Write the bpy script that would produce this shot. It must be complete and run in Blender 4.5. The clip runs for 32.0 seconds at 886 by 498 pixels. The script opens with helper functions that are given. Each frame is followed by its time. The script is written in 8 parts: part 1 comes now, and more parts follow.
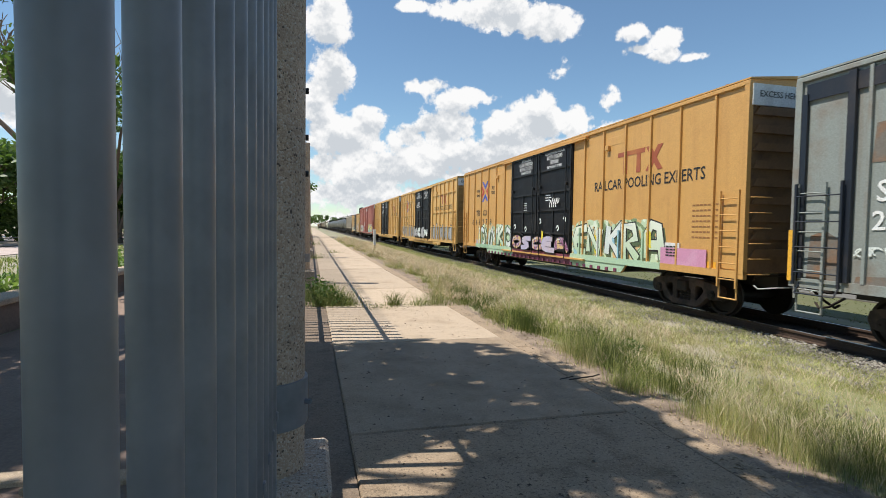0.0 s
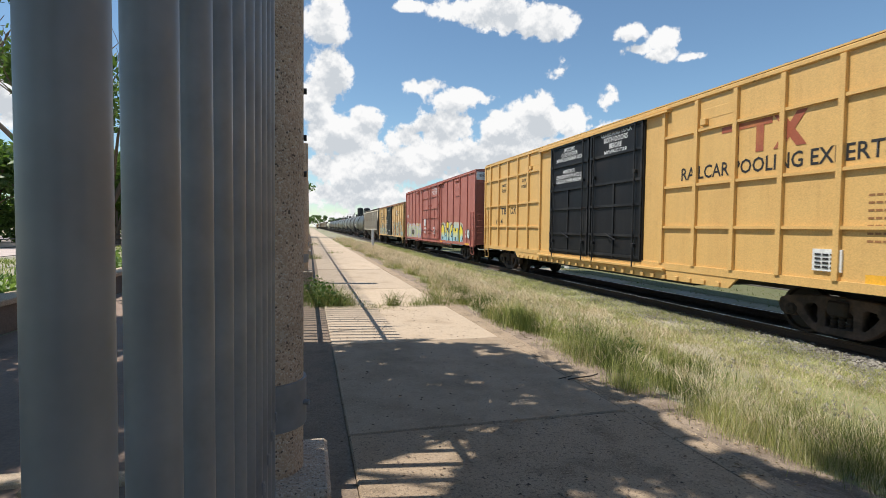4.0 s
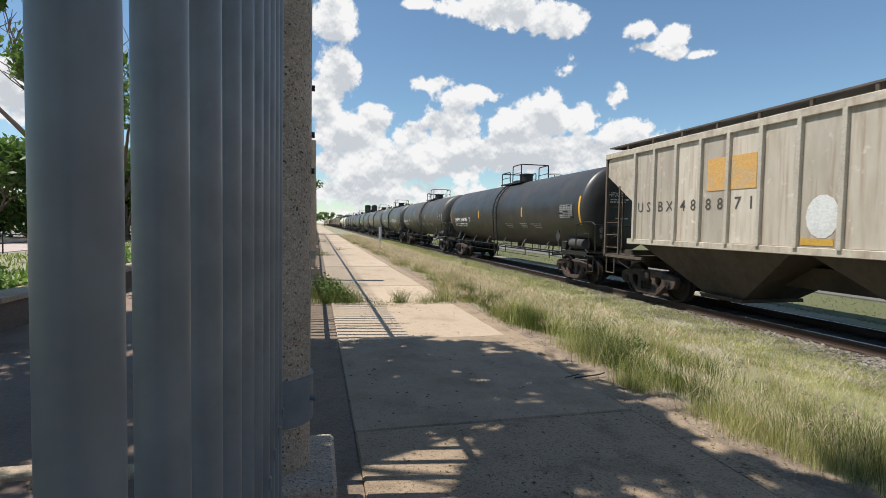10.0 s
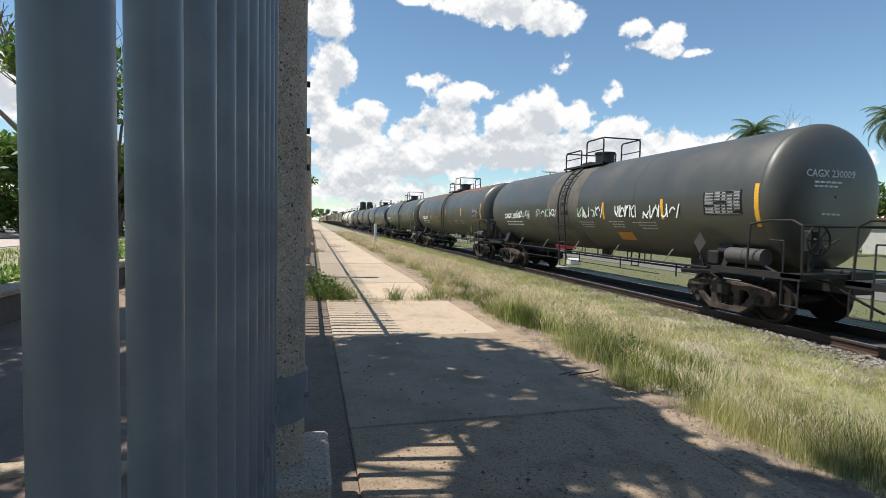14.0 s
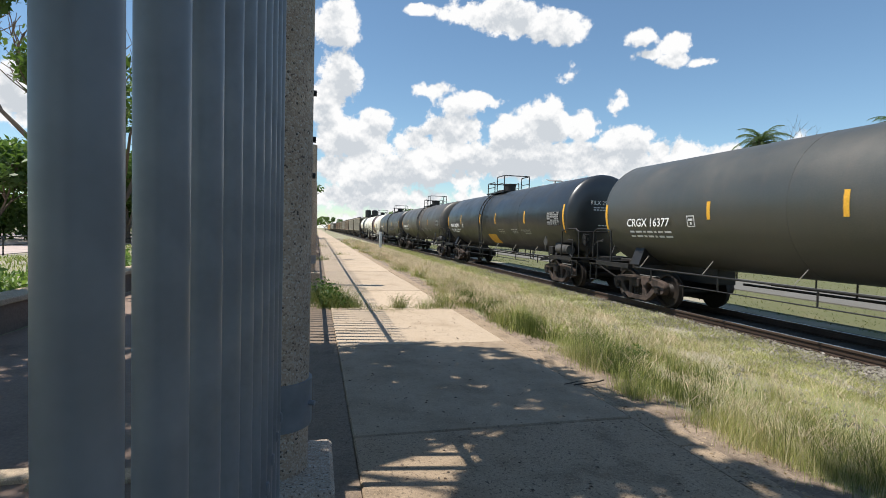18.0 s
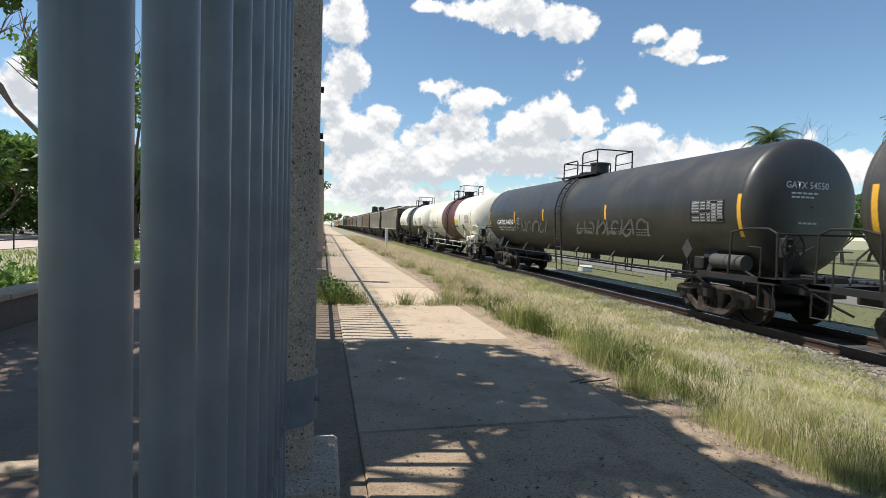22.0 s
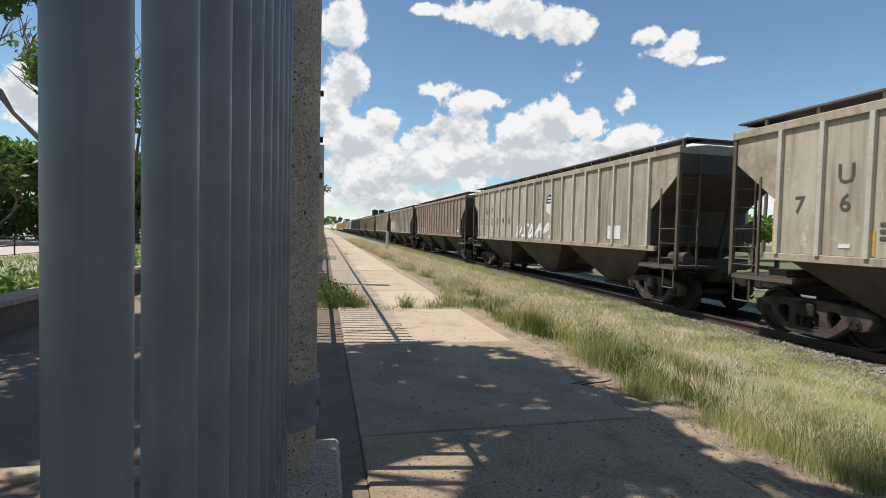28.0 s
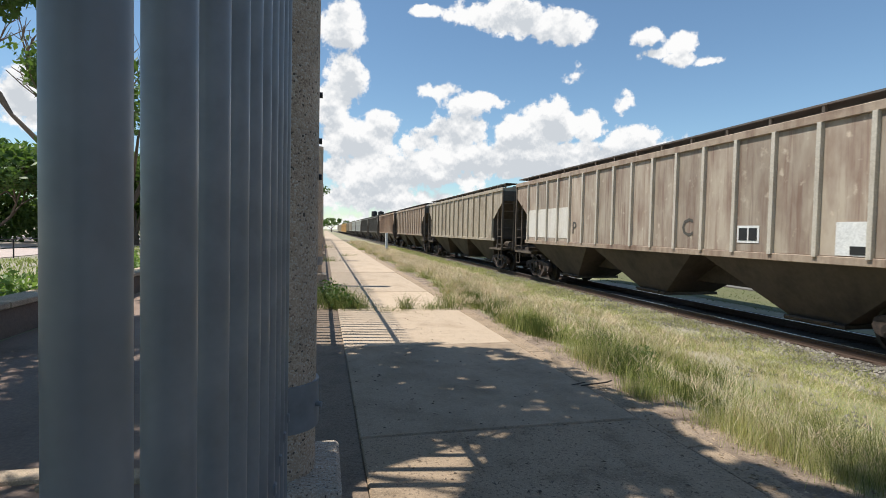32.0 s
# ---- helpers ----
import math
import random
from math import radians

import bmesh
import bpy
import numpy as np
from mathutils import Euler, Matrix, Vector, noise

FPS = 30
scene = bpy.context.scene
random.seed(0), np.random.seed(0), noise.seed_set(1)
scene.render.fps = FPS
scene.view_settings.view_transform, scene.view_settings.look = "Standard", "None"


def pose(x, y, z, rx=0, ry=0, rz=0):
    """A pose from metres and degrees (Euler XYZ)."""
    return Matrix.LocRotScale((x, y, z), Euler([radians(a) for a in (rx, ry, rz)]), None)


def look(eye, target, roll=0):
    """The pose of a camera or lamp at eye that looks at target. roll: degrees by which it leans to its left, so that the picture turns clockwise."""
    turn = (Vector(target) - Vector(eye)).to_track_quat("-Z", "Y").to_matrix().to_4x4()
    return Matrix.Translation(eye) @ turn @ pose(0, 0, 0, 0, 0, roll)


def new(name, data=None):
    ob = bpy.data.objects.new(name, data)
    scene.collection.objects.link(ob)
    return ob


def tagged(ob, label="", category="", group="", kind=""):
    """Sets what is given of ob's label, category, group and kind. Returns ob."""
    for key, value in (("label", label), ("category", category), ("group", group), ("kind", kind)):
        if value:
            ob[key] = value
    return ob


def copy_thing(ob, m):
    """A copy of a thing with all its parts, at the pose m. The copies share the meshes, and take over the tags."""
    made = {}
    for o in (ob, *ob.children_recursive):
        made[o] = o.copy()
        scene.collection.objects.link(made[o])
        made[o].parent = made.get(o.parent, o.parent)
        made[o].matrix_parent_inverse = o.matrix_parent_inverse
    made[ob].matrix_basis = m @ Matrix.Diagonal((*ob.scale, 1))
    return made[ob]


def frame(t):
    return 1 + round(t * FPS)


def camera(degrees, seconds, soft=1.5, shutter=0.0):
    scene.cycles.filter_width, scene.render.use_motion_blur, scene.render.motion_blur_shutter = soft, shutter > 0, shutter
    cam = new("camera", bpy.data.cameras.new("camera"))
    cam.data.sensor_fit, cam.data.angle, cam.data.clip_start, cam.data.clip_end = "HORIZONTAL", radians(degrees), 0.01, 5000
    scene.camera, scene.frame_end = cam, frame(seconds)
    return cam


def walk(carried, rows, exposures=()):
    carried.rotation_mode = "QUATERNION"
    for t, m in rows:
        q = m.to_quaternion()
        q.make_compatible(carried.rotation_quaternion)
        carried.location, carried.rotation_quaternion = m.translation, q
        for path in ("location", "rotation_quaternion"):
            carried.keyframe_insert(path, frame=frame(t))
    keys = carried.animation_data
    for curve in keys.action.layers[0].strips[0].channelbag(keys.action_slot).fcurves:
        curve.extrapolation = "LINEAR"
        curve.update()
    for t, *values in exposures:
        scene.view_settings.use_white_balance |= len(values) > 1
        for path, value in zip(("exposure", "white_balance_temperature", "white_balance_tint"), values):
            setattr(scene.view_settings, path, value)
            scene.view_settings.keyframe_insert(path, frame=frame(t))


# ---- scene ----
cam = camera(82.0, 32.0, soft=0.45, shutter=0.06)
EYE = (0.0, 0.0, 1.55)
# seconds, turn to the right of the track, tilt down, roll, in degrees
VIEW = [(0.0, 14.561, 2.398, 0.844), (0.5, 14.582, 2.483, 1.091), (1.0, 14.674, 2.288, 1.263), (1.5, 14.486, 2.396, 1.126), (2.0, 14.276, 2.268, 0.916), (2.5, 14.412, 2.398, 1.098), (3.0, 14.708, 2.539, 0.705), (3.5, 14.712, 2.396, 0.641), (5.5, 14.781, 2.356, 1.117), (6.0, 14.693, 2.589, 1.261), (6.5, 14.065, 2.891, 0.865), (7.0, 14.224, 2.827, 1.151), (7.5, 14.227, 2.521, 1.213), (8.0, 14.172, 2.34, 0.798), (8.5, 14.261, 2.267, 0.689), (9.0, 14.343, 2.505, 0.837), (9.5, 14.041, 2.666, 1.01), (10.0, 13.95, 2.678, 1.01), (10.5, 13.849, 2.928, 1.138), (11.0, 14.136, 2.824, 1.154), (11.5, 14.119, 2.873, 0.878), (12.0, 14.066, 2.789, 1.018), (12.5, 14.003, 2.893, 1.112), (13.0, 14.42, 2.926, 1.152), (13.5, 14.417, 2.925, 1.304), (14.0, 14.491, 2.983, 1.253), (14.5, 14.361, 2.955, 1.478), (16.5, 14.522, 2.724, 1.837), (17.0, 14.177, 2.757, 1.509), (17.5, 14.056, 2.811, 1.859), (18.0, 13.921, 2.061, 1.477), (18.5, 13.741, 1.966, 1.68), (19.0, 13.705, 2.211, 1.649), (19.5, 13.505, 2.394, 1.829), (20.0, 13.595, 2.48, 1.853), (20.5, 13.505, 2.394, 1.829), (21.0, 13.629, 2.336, 1.686), (21.5, 13.398, 2.318, 1.802), (22.0, 13.232, 2.414, 1.805), (22.5, 13.298, 2.436, 1.586), (23.0, 13.311, 2.349, 1.605), (23.5, 13.247, 2.521, 1.537), (24.0, 13.188, 2.296, 1.62), (24.5, 13.09, 2.357, 1.513), (25.0, 13.176, 2.45, 1.424), (25.5, 13.065, 2.44, 1.444), (27.5, 13.001, 2.205, 1.294), (28.0, 13.172, 2.127, 1.374), (28.5, 13.198, 2.022, 1.324), (29.0, 13.089, 2.097, 1.443), (29.5, 13.182, 2.041, 1.365), (30.0, 13.076, 2.042, 1.234), (30.5, 13.313, 2.097, 1.266), (31.0, 13.301, 2.026, 1.316), (31.5, 13.176, 2.065, 1.199), (32.0, 13.233, 1.983, 1.239)]


def view(turn, tilt, roll):
    a, b = radians(turn), radians(tilt)
    to = (EYE[0] + math.sin(a) * math.cos(b), EYE[1] + math.cos(a) * math.cos(b), EYE[2] - math.sin(b))
    return look(EYE, to, roll)


walk(cam, [(t, view(a, b, c)) for t, a, b, c in VIEW],
     [(0.0, 0.20), (6.0, 0.20), (8.0, 0.12), (10.0, 0.13), (11.5, 0.24), (22.9, 0.24), (23.8, -0.20), (25.6, -0.22), (27.2, 0.10), (29.5, 0.12), (31.0, 0.22), (32.0, 0.22)])

# ---- world, sun ----
SUN_EL, SUN_AZ = radians(63.5), radians(9.5)     # the sun stands beyond the park side, a little ahead
world = bpy.data.worlds.new("sky")
scene.world = world
world.use_nodes = True
sun_data = bpy.data.lights.new("sun", "SUN")
sun_data.energy, sun_data.angle, sun_data.color = 5.0, radians(0.53), (1.0, 0.955, 0.88)
sun = new("sun", sun_data)
sun.matrix_world = look((-math.cos(SUN_EL) * math.cos(SUN_AZ) * 50, math.cos(SUN_EL) * math.sin(SUN_AZ) * 50, math.sin(SUN_EL) * 50), (0, 0, 0))


def sky_world():
    nt = world.node_tree
    nt.nodes.clear()
    N, L = nt.nodes.new, nt.links.new

    def math_node(op, a, b=None, c=None, clamp=False):
        n = N("ShaderNodeMath")
        n.operation, n.use_clamp = op, clamp
        for i, v in enumerate((a, b, c)):
            if v is None:
                continue
            if isinstance(v, (int, float)):
                n.inputs[i].default_value = v
            else:
                L(v, n.inputs[i])
        return n.outputs[0]

    sky = N("ShaderNodeTexSky")
    sky.sky_type, sky.sun_disc = "NISHITA", False
    sky.sun_elevation, sky.sun_rotation = SUN_EL, radians(-90) + SUN_AZ
    sky.air_density, sky.dust_density, sky.ozone_density = 1.0, 0.1, 1.0
    tc = N("ShaderNodeTexCoord")
    sep = N("ShaderNodeSeparateXYZ")
    L(tc.outputs["Generated"], sep.inputs[0])
    az = math_node("ARCTAN2", sep.outputs[0], sep.outputs[1])
    el = math_node("ARCSINE", sep.outputs[2])
    pos = N("ShaderNodeCombineXYZ")
    L(az, pos.inputs[0])
    L(el, pos.inputs[1])

    def fbm(scale, detail, rough, offset, stretch=1.0):
        mp = N("ShaderNodeMapping")
        mp.inputs["Location"].default_value = offset
        mp.inputs["Scale"].default_value = (1, 1, stretch)
        L(tc.outputs["Generated"], mp.inputs[0])
        n = N("ShaderNodeTexNoise")
        n.inputs["Scale"].default_value, n.inputs["Detail"].default_value, n.inputs["Roughness"].default_value = scale, detail, rough
        L(mp.outputs[0], n.inputs[0])
        return n.outputs[0]

    # cumulus heads and banks, then small puffs: azimuth to the right of the track, elevation, half width, half height, in degrees
    banks = [(1.5, 21.1, 2.2, 2.3), (2.2, 15.6, 2.3, 3.1), (0.6, 13.2, 1.8, 2.5), (6.1, 11.5, 2.3, 1.8), (3.1, 9.8, 4.2, 2.4), (10.3, 10.0, 2.4, 1.4), (14.3, 11.1, 3.5, 2.0), (21.1, 10.7, 2.8, 2.0), (25.2, 11.7, 2.8, 2.4), (28.6, 11.6, 2.1, 1.7), (33.2, 9.7, 2.6, 1.6), (36.5, 8.8, 1.6, 1.1), (39.1, 8.2, 2.4, 1.2), (43.1, 8.0, 2.0, 1.4), (22.0, 8.0, 19.4, 2.1), (36.2, 7.1, 9.7, 1.5), (8.0, 6.4, 10.4, 2.2), (7.1, 3.6, 14.2, 1.9), (23.2, 2.9, 13.2, 1.9), (39.5, 4.6, 9.2, 1.7), (22.3, 0.5, 29.0, 1.8), (49.0, 6.6, 5.0, 1.6), (-25.9, 10.9, 2.2, 2.7)]
    puffs = [(19.4, 22.7, 5.0, 1.5), (23.8, 21.6, 3.6, 1.5), (26.5, 20.8, 2.0, 1.2), (10.7, 23.0, 1.4, 0.4), (2.7, 19.8, 1.3, 0.7), (12.6, 15.2, 2.3, 0.9), (15.4, 13.9, 2.5, 1.3), (18.7, 14.0, 0.7, 0.3), (34.5, 19.6, 1.5, 0.7), (35.0, 18.1, 1.5, 0.5), (37.6, 18.8, 1.3, 1.1), (37.5, 17.3, 1.4, 0.7), (40.1, 16.9, 1.3, 0.4), (27.2, 16.7, 0.8, 0.5), (32.2, 13.7, 0.6, 0.7), (48.5, 9.3, 0.4, 0.3), (1.6, 4.2, 1.0, 0.4), (3.4, 2.9, 1.0, 0.6), (7.6, 4.5, 1.2, 0.6)]
    big, fine = fbm(15, 5, 0.5, (0, 0, 0)), fbm(46, 9, 0.6, (3, 1, 7))
    big_up, fine_up = fbm(15, 5, 0.5, (0, 0, 0.03)), fbm(46, 9, 0.6, (3, 1, 7.006))

    def cloud_field(lift):
        """How deep a direction lies inside the clouds, at a height raised by lift degrees."""
        got = None
        for a, e, w, h in banks + puffs:
            d = N("ShaderNodeVectorMath")
            d.operation = "SUBTRACT"
            L(pos.outputs[0], d.inputs[0])
            d.inputs[1].default_value = (radians(a), radians(e - lift), 0)
            q = N("ShaderNodeVectorMath")
            q.operation = "MULTIPLY"
            L(d.outputs[0], q.inputs[0])
            q.inputs[1].default_value = (1 / radians(w), 1 / radians(h), 0)
            ln = N("ShaderNodeVectorMath")
            ln.operation = "LENGTH"
            L(q.outputs[0], ln.inputs[0])
            # a small cloud is thin, a large one thick
            v = math_node("MULTIPLY", math_node("SUBTRACT", 1.05 if (a, e, w, h) in banks else 1.13, ln.outputs["Value"]), min(1.0, 0.30 + h * 0.36) * (0.6 if e < 5 else 0.4 if w < 0.9 else 1.0))
            got = v if got is None else math_node("SMOOTH_MAX", got, v, 0.12)
        return got

    field, above = cloud_field(0.0), cloud_field(1.1)
    # the rest of the dome: scattered fair-weather clouds
    rest = fbm(3.2, 9, 0.58, (11, 5, 2), 2.2)
    rest = math_node("MULTIPLY_ADD", rest, 6.0, -3.9)
    away = math_node("ABSOLUTE", math_node("SUBTRACT", az, radians(14)))
    gate = math_node("MULTIPLY_ADD", away, 5.0, -3.4, clamp=True)
    rest = math_node("ADD", rest, math_node("MULTIPLY_ADD", gate, 4.0, -4.0))
    field = math_node("MAXIMUM", field, rest)
    edge = math_node("ADD", math_node("MULTIPLY_ADD", big, 1.5, -0.75), math_node("MULTIPLY_ADD", fine, 1.25, -0.625))
    dens = math_node("ADD", field, edge)
    cover = N("ShaderNodeMapRange")
    cover.interpolation_type = "SMOOTHSTEP"
    cover.inputs["From Min"].default_value, cover.inputs["From Max"].default_value = -0.06, 0.22
    L(dens, cover.inputs[0])
    # light from above: heads white, bellies grey
    relief = math_node("ADD", math_node("MULTIPLY", math_node("SUBTRACT", big, big_up), 3.0), math_node("MULTIPLY", math_node("SUBTRACT", fine, fine_up), 1.5))
    belly = math_node("MULTIPLY", math_node("MAXIMUM", above, -0.12), -0.85)
    shade = math_node("ADD", math_node("ADD", relief, belly), 0.82)
    ramp = N("ShaderNodeValToRGB")
    ramp.color_ramp.elements[0].position, ramp.color_ramp.elements[0].color = 0.12, (4.8, 5.1, 5.45, 1)
    ramp.color_ramp.elements[1].position, ramp.color_ramp.elements[1].color = 0.78, (7.5, 7.5, 7.5, 1)
    L(shade, ramp.inputs[0])
    mix = N("ShaderNodeMix")
    mix.data_type = "RGBA"
    L(cover.outputs[0], mix.inputs["Factor"])
    deep = N("ShaderNodeMix")
    deep.data_type, deep.blend_type = "RGBA", "MULTIPLY"
    deep.inputs["Factor"].default_value = 1.0
    L(sky.outputs[0], deep.inputs["A"])
    deep.inputs["B"].default_value = (0.87, 1.0, 1.03, 1)
    L(deep.outputs["Result"], mix.inputs["A"])
    L(ramp.outputs[0], mix.inputs["B"])
    bg, out = N("ShaderNodeBackground"), N("ShaderNodeOutputWorld")
    L(mix.outputs["Result"], bg.inputs[0])
    bg.inputs[1].default_value = 0.112
    L(bg.outputs[0], out.inputs[0])


sky_world()

# ---- materials ----
MATS = {}


def mat(name, color, rough=0.6, metal=0.0, dirt=None, amount=0.3, grain=30.0, blotch=1.2, bump=0.15, streak=0.0, vary=0.0, spec=0.5, stretch=(1, 1, 1), lo=0.5, hi=0.72, pits=0.0):
    """A weathered surface: colour varied by grain and by blotches, dirt in patches, streaks that run down, fine relief."""
    if name in MATS:
        return MATS[name]
    m = bpy.data.materials.new(name)
    m.use_nodes = True
    nt = m.node_tree
    N, L = nt.nodes.new, nt.links.new
    b = nt.nodes["Principled BSDF"]
    b.inputs["Roughness"].default_value, b.inputs["Metallic"].default_value = rough, metal
    b.inputs["Specular IOR Level"].default_value = spec
    dirt = dirt or tuple(c * 0.45 for c in color)
    tc = N("ShaderNodeTexCoord")
    mp = N("ShaderNodeMapping")
    mp.inputs["Scale"].default_value = stretch
    L(tc.outputs["Object"], mp.inputs[0])

    def tex(scale, detail, src):
        n = N("ShaderNodeTexNoise")
        n.inputs["Scale"].default_value, n.inputs["Detail"].default_value = scale, detail
        n.inputs["Roughness"].default_value = 0.62
        L(src, n.inputs[0])
        return n.outputs[0]

    def mixed(fac, a, c, mode="MIX"):
        x = N("ShaderNodeMix")
        x.data_type, x.blend_type = "RGBA", mode
        for sock, v in (("Factor", fac), ("A", a), ("B", c)):
            if isinstance(v, (int, float)):
                x.inputs[sock].default_value = v
            elif isinstance(v, tuple):
                x.inputs[sock].default_value = (*v, 1)
            else:
                L(v, x.inputs[sock])
        return x.outputs["Result"]

    def rng(v, a, c, d, e):
        r = N("ShaderNodeMapRange")
        L(v, r.inputs[0])
        for i, q in enumerate((a, c, d, e)):
            r.inputs[i + 1].default_value = q
        return r.outputs[0]

    fine, wide = tex(grain, 4, mp.outputs[0]), tex(blotch, 6, mp.outputs[0])
    col = mixed(rng(wide, lo, hi, 0, amount), tuple(color), tuple(dirt))
    if streak > 0:
        ms = N("ShaderNodeMapping")
        ms.inputs["Scale"].default_value = (1, 1, 0.07)
        L(tc.outputs["Object"], ms.inputs[0])
        s = tex(5.0, 5, ms.outputs[0])
        col = mixed(rng(s, 0.48, 0.72, 0, streak), col, tuple(dirt))
    g = rng(fine, 0.3, 0.7, 0.82, 1.12)
    gc = N("ShaderNodeCombineColor")
    for i in range(3):
        L(g, gc.inputs[i])
    col = mixed(1.0, col, gc.outputs[0], "MULTIPLY")
    if pits > 0:
        # coarse grains and small dark pits
        spots, stain = tex(40, 5, tc.outputs["Object"]), tex(9, 5, tc.outputs["Object"])
        col = mixed(rng(spots, 0.54, 0.63, 0, pits), col, tuple(c * 0.35 for c in color))
        col = mixed(rng(stain, 0.52, 0.74, 0, 0.45), col, tuple(c * 0.5 for c in color))
        col = mixed(rng(tex(58, 4, tc.outputs["Object"]), 0.56, 0.68, 0, 0.6), col, tuple(min(0.8, c * 1.5) for c in color))
    if vary > 0:
        oi = N("ShaderNodeObjectInfo")
        v = rng(oi.outputs["Random"], 0, 1, 1 - vary, 1 + vary)
        vc = N("ShaderNodeCombineColor")
        for i in range(3):
            L(v, vc.inputs[i])
        col = mixed(1.0, col, vc.outputs[0], "MULTIPLY")
    L(col, b.inputs["Base Color"])
    L(rng(wide, 0.3, 0.7, max(0.05, rough - 0.1), min(1, rough + 0.12)), b.inputs["Roughness"])
    if bump > 0:
        bp = N("ShaderNodeBump")
        bp.inputs["Strength"].default_value, bp.inputs["Distance"].default_value = bump, 0.01
        L(fine, bp.inputs["Height"])
        L(bp.outputs[0], b.inputs["Normal"])
    MATS[name] = m
    return m


# ---- mesh builder ----
class G:
    """Collects faces of one mesh."""

    def __init__(self):
        self.v, self.f = [], []

    def add(self, verts, faces):
        n = len(self.v)
        self.v += [tuple(p) for p in verts]
        self.f += [tuple(i + n for i in q) for q in faces]
        return self

    def box(self, x0, x1, y0, y1, z0, z1):
        return self.add([(x0, y0, z0), (x1, y0, z0), (x1, y1, z0), (x0, y1, z0), (x0, y0, z1), (x1, y0, z1), (x1, y1, z1), (x0, y1, z1)],
                        [(0, 3, 2, 1), (4, 5, 6, 7), (0, 1, 5, 4), (1, 2, 6, 5), (2, 3, 7, 6), (3, 0, 4, 7)])

    def cbox(self, x0, x1, y0, y1, z0, z1, c=0.01):
        """A box with chamfered edges."""
        bm = bmesh.new()
        bmesh.ops.create_cube(bm, size=1.0)
        for q in bm.verts:
            q.co = ((x0 + x1) / 2 + q.co.x * (x1 - x0), (y0 + y1) / 2 + q.co.y * (y1 - y0), (z0 + z1) / 2 + q.co.z * (z1 - z0))
        bmesh.ops.bevel(bm, geom=bm.edges[:], offset=c, segments=1, affect="EDGES")
        bm.verts.index_update()
        self.add([q.co[:] for q in bm.verts], [[w.index for w in q.verts] for q in bm.faces])
        bm.free()
        return self

    def beam(self, p, q, w, h):
        """A square bar from p to q."""
        p, q = Vector(p), Vector(q)
        d = (q - p).normalized()
        a = d.cross(Vector((0, 0, 1)) if abs(d.z) < 0.95 else Vector((1, 0, 0))).normalized()
        c = a.cross(d)
        vs = [e + a * (w / 2 * i) + c * (h / 2 * j) for e in (p, q) for i, j in ((-1, -1), (1, -1), (1, 1), (-1, 1))]
        return self.add(vs, [(3, 2, 1, 0), (4, 5, 6, 7), (0, 1, 5, 4), (1, 2, 6, 5), (2, 3, 7, 6), (3, 0, 4, 7)])

    def cyl(self, p, q, r, n=10, r1=None, caps=True):
        p, q = Vector(p), Vector(q)
        r1 = r if r1 is None else r1
        d = (q - p).normalized()
        a = d.cross(Vector((0, 0, 1)) if abs(d.z) < 0.95 else Vector((1, 0, 0))).normalized()
        c = a.cross(d)
        ring = [a * math.cos(k * math.tau / n) + c * math.sin(k * math.tau / n) for k in range(n)]
        vs = [p + e * r for e in ring] + [q + e * r1 for e in ring]
        fs = [(k, (k + 1) % n, n + (k + 1) % n, n + k) for k in range(n)]
        fs = [t[::-1] for t in fs]
        if caps:
            fs += [tuple(range(n)), tuple(range(2 * n - 1, n - 1, -1))]
        return self.add(vs, fs)

    def tube(self, pts, r, n=6):
        for p, q in zip(pts, pts[1:]):
            self.cyl(p, q, r, n)
        return self

    def prism(self, poly, x0, x1):
        """An outline in (y, z) carried across from x0 to x1."""
        n = len(poly)
        vs = [(x0, y, z) for y, z in poly] + [(x1, y, z) for y, z in poly]
        fs = [tuple(range(n)), tuple(range(2 * n - 1, n - 1, -1))] + [((k + 1) % n, k, n + k, n + (k + 1) % n) for k in range(n)]
        return self.add(vs, fs)

    def prism_y(self, poly, y0, y1):
        """An outline in (x, z) carried along from y0 to y1."""
        n = len(poly)
        vs = [(x, y0, z) for x, z in poly] + [(x, y1, z) for x, z in poly]
        fs = [tuple(range(n)), tuple(range(2 * n - 1, n - 1, -1))] + [((k + 1) % n, k, n + k, n + (k + 1) % n) for k in range(n)]
        return self.add(vs, fs)

    def lathe_y(self, prof, cx, cz, n=40):
        """Rings (y, radius) about an axis along y."""
        vs, fs = [], []
        for y, r in prof:
            vs += [(cx + r * math.cos(k * math.tau / n), y, cz + r * math.sin(k * math.tau / n)) for k in range(n)]
        for j in range(len(prof) - 1):
            fs += [(j * n + k, (j + 1) * n + k, (j + 1) * n + (k + 1) % n, j * n + (k + 1) % n) for k in range(n)]
        return self.add(vs, fs)

    def mesh(self, name, material, smooth=None, flip=False):
        me = bpy.data.meshes.new(name)
        me.from_pydata(self.v, [], self.f)
        if smooth is not None:
            me.polygons.foreach_set("use_smooth", [True] * len(me.polygons))
            me.set_sharp_from_angle(angle=radians(smooth))
        if flip:
            me.flip_normals()
        me.materials.append(material)
        return me


def fixed(me):
    """Faces turned outwards."""
    bm = bmesh.new()
    bm.from_mesh(me)
    bmesh.ops.recalc_face_normals(bm, faces=bm.faces)
    bm.to_mesh(me)
    bm.free()
    return me


def part(name, g, material, parent, label="", smooth=30):
    me = fixed(g.mesh(name, material, smooth)) if isinstance(g, G) else g
    ob = new(name, me)
    ob.parent = parent
    if label:
        tagged(ob, label)
    return ob


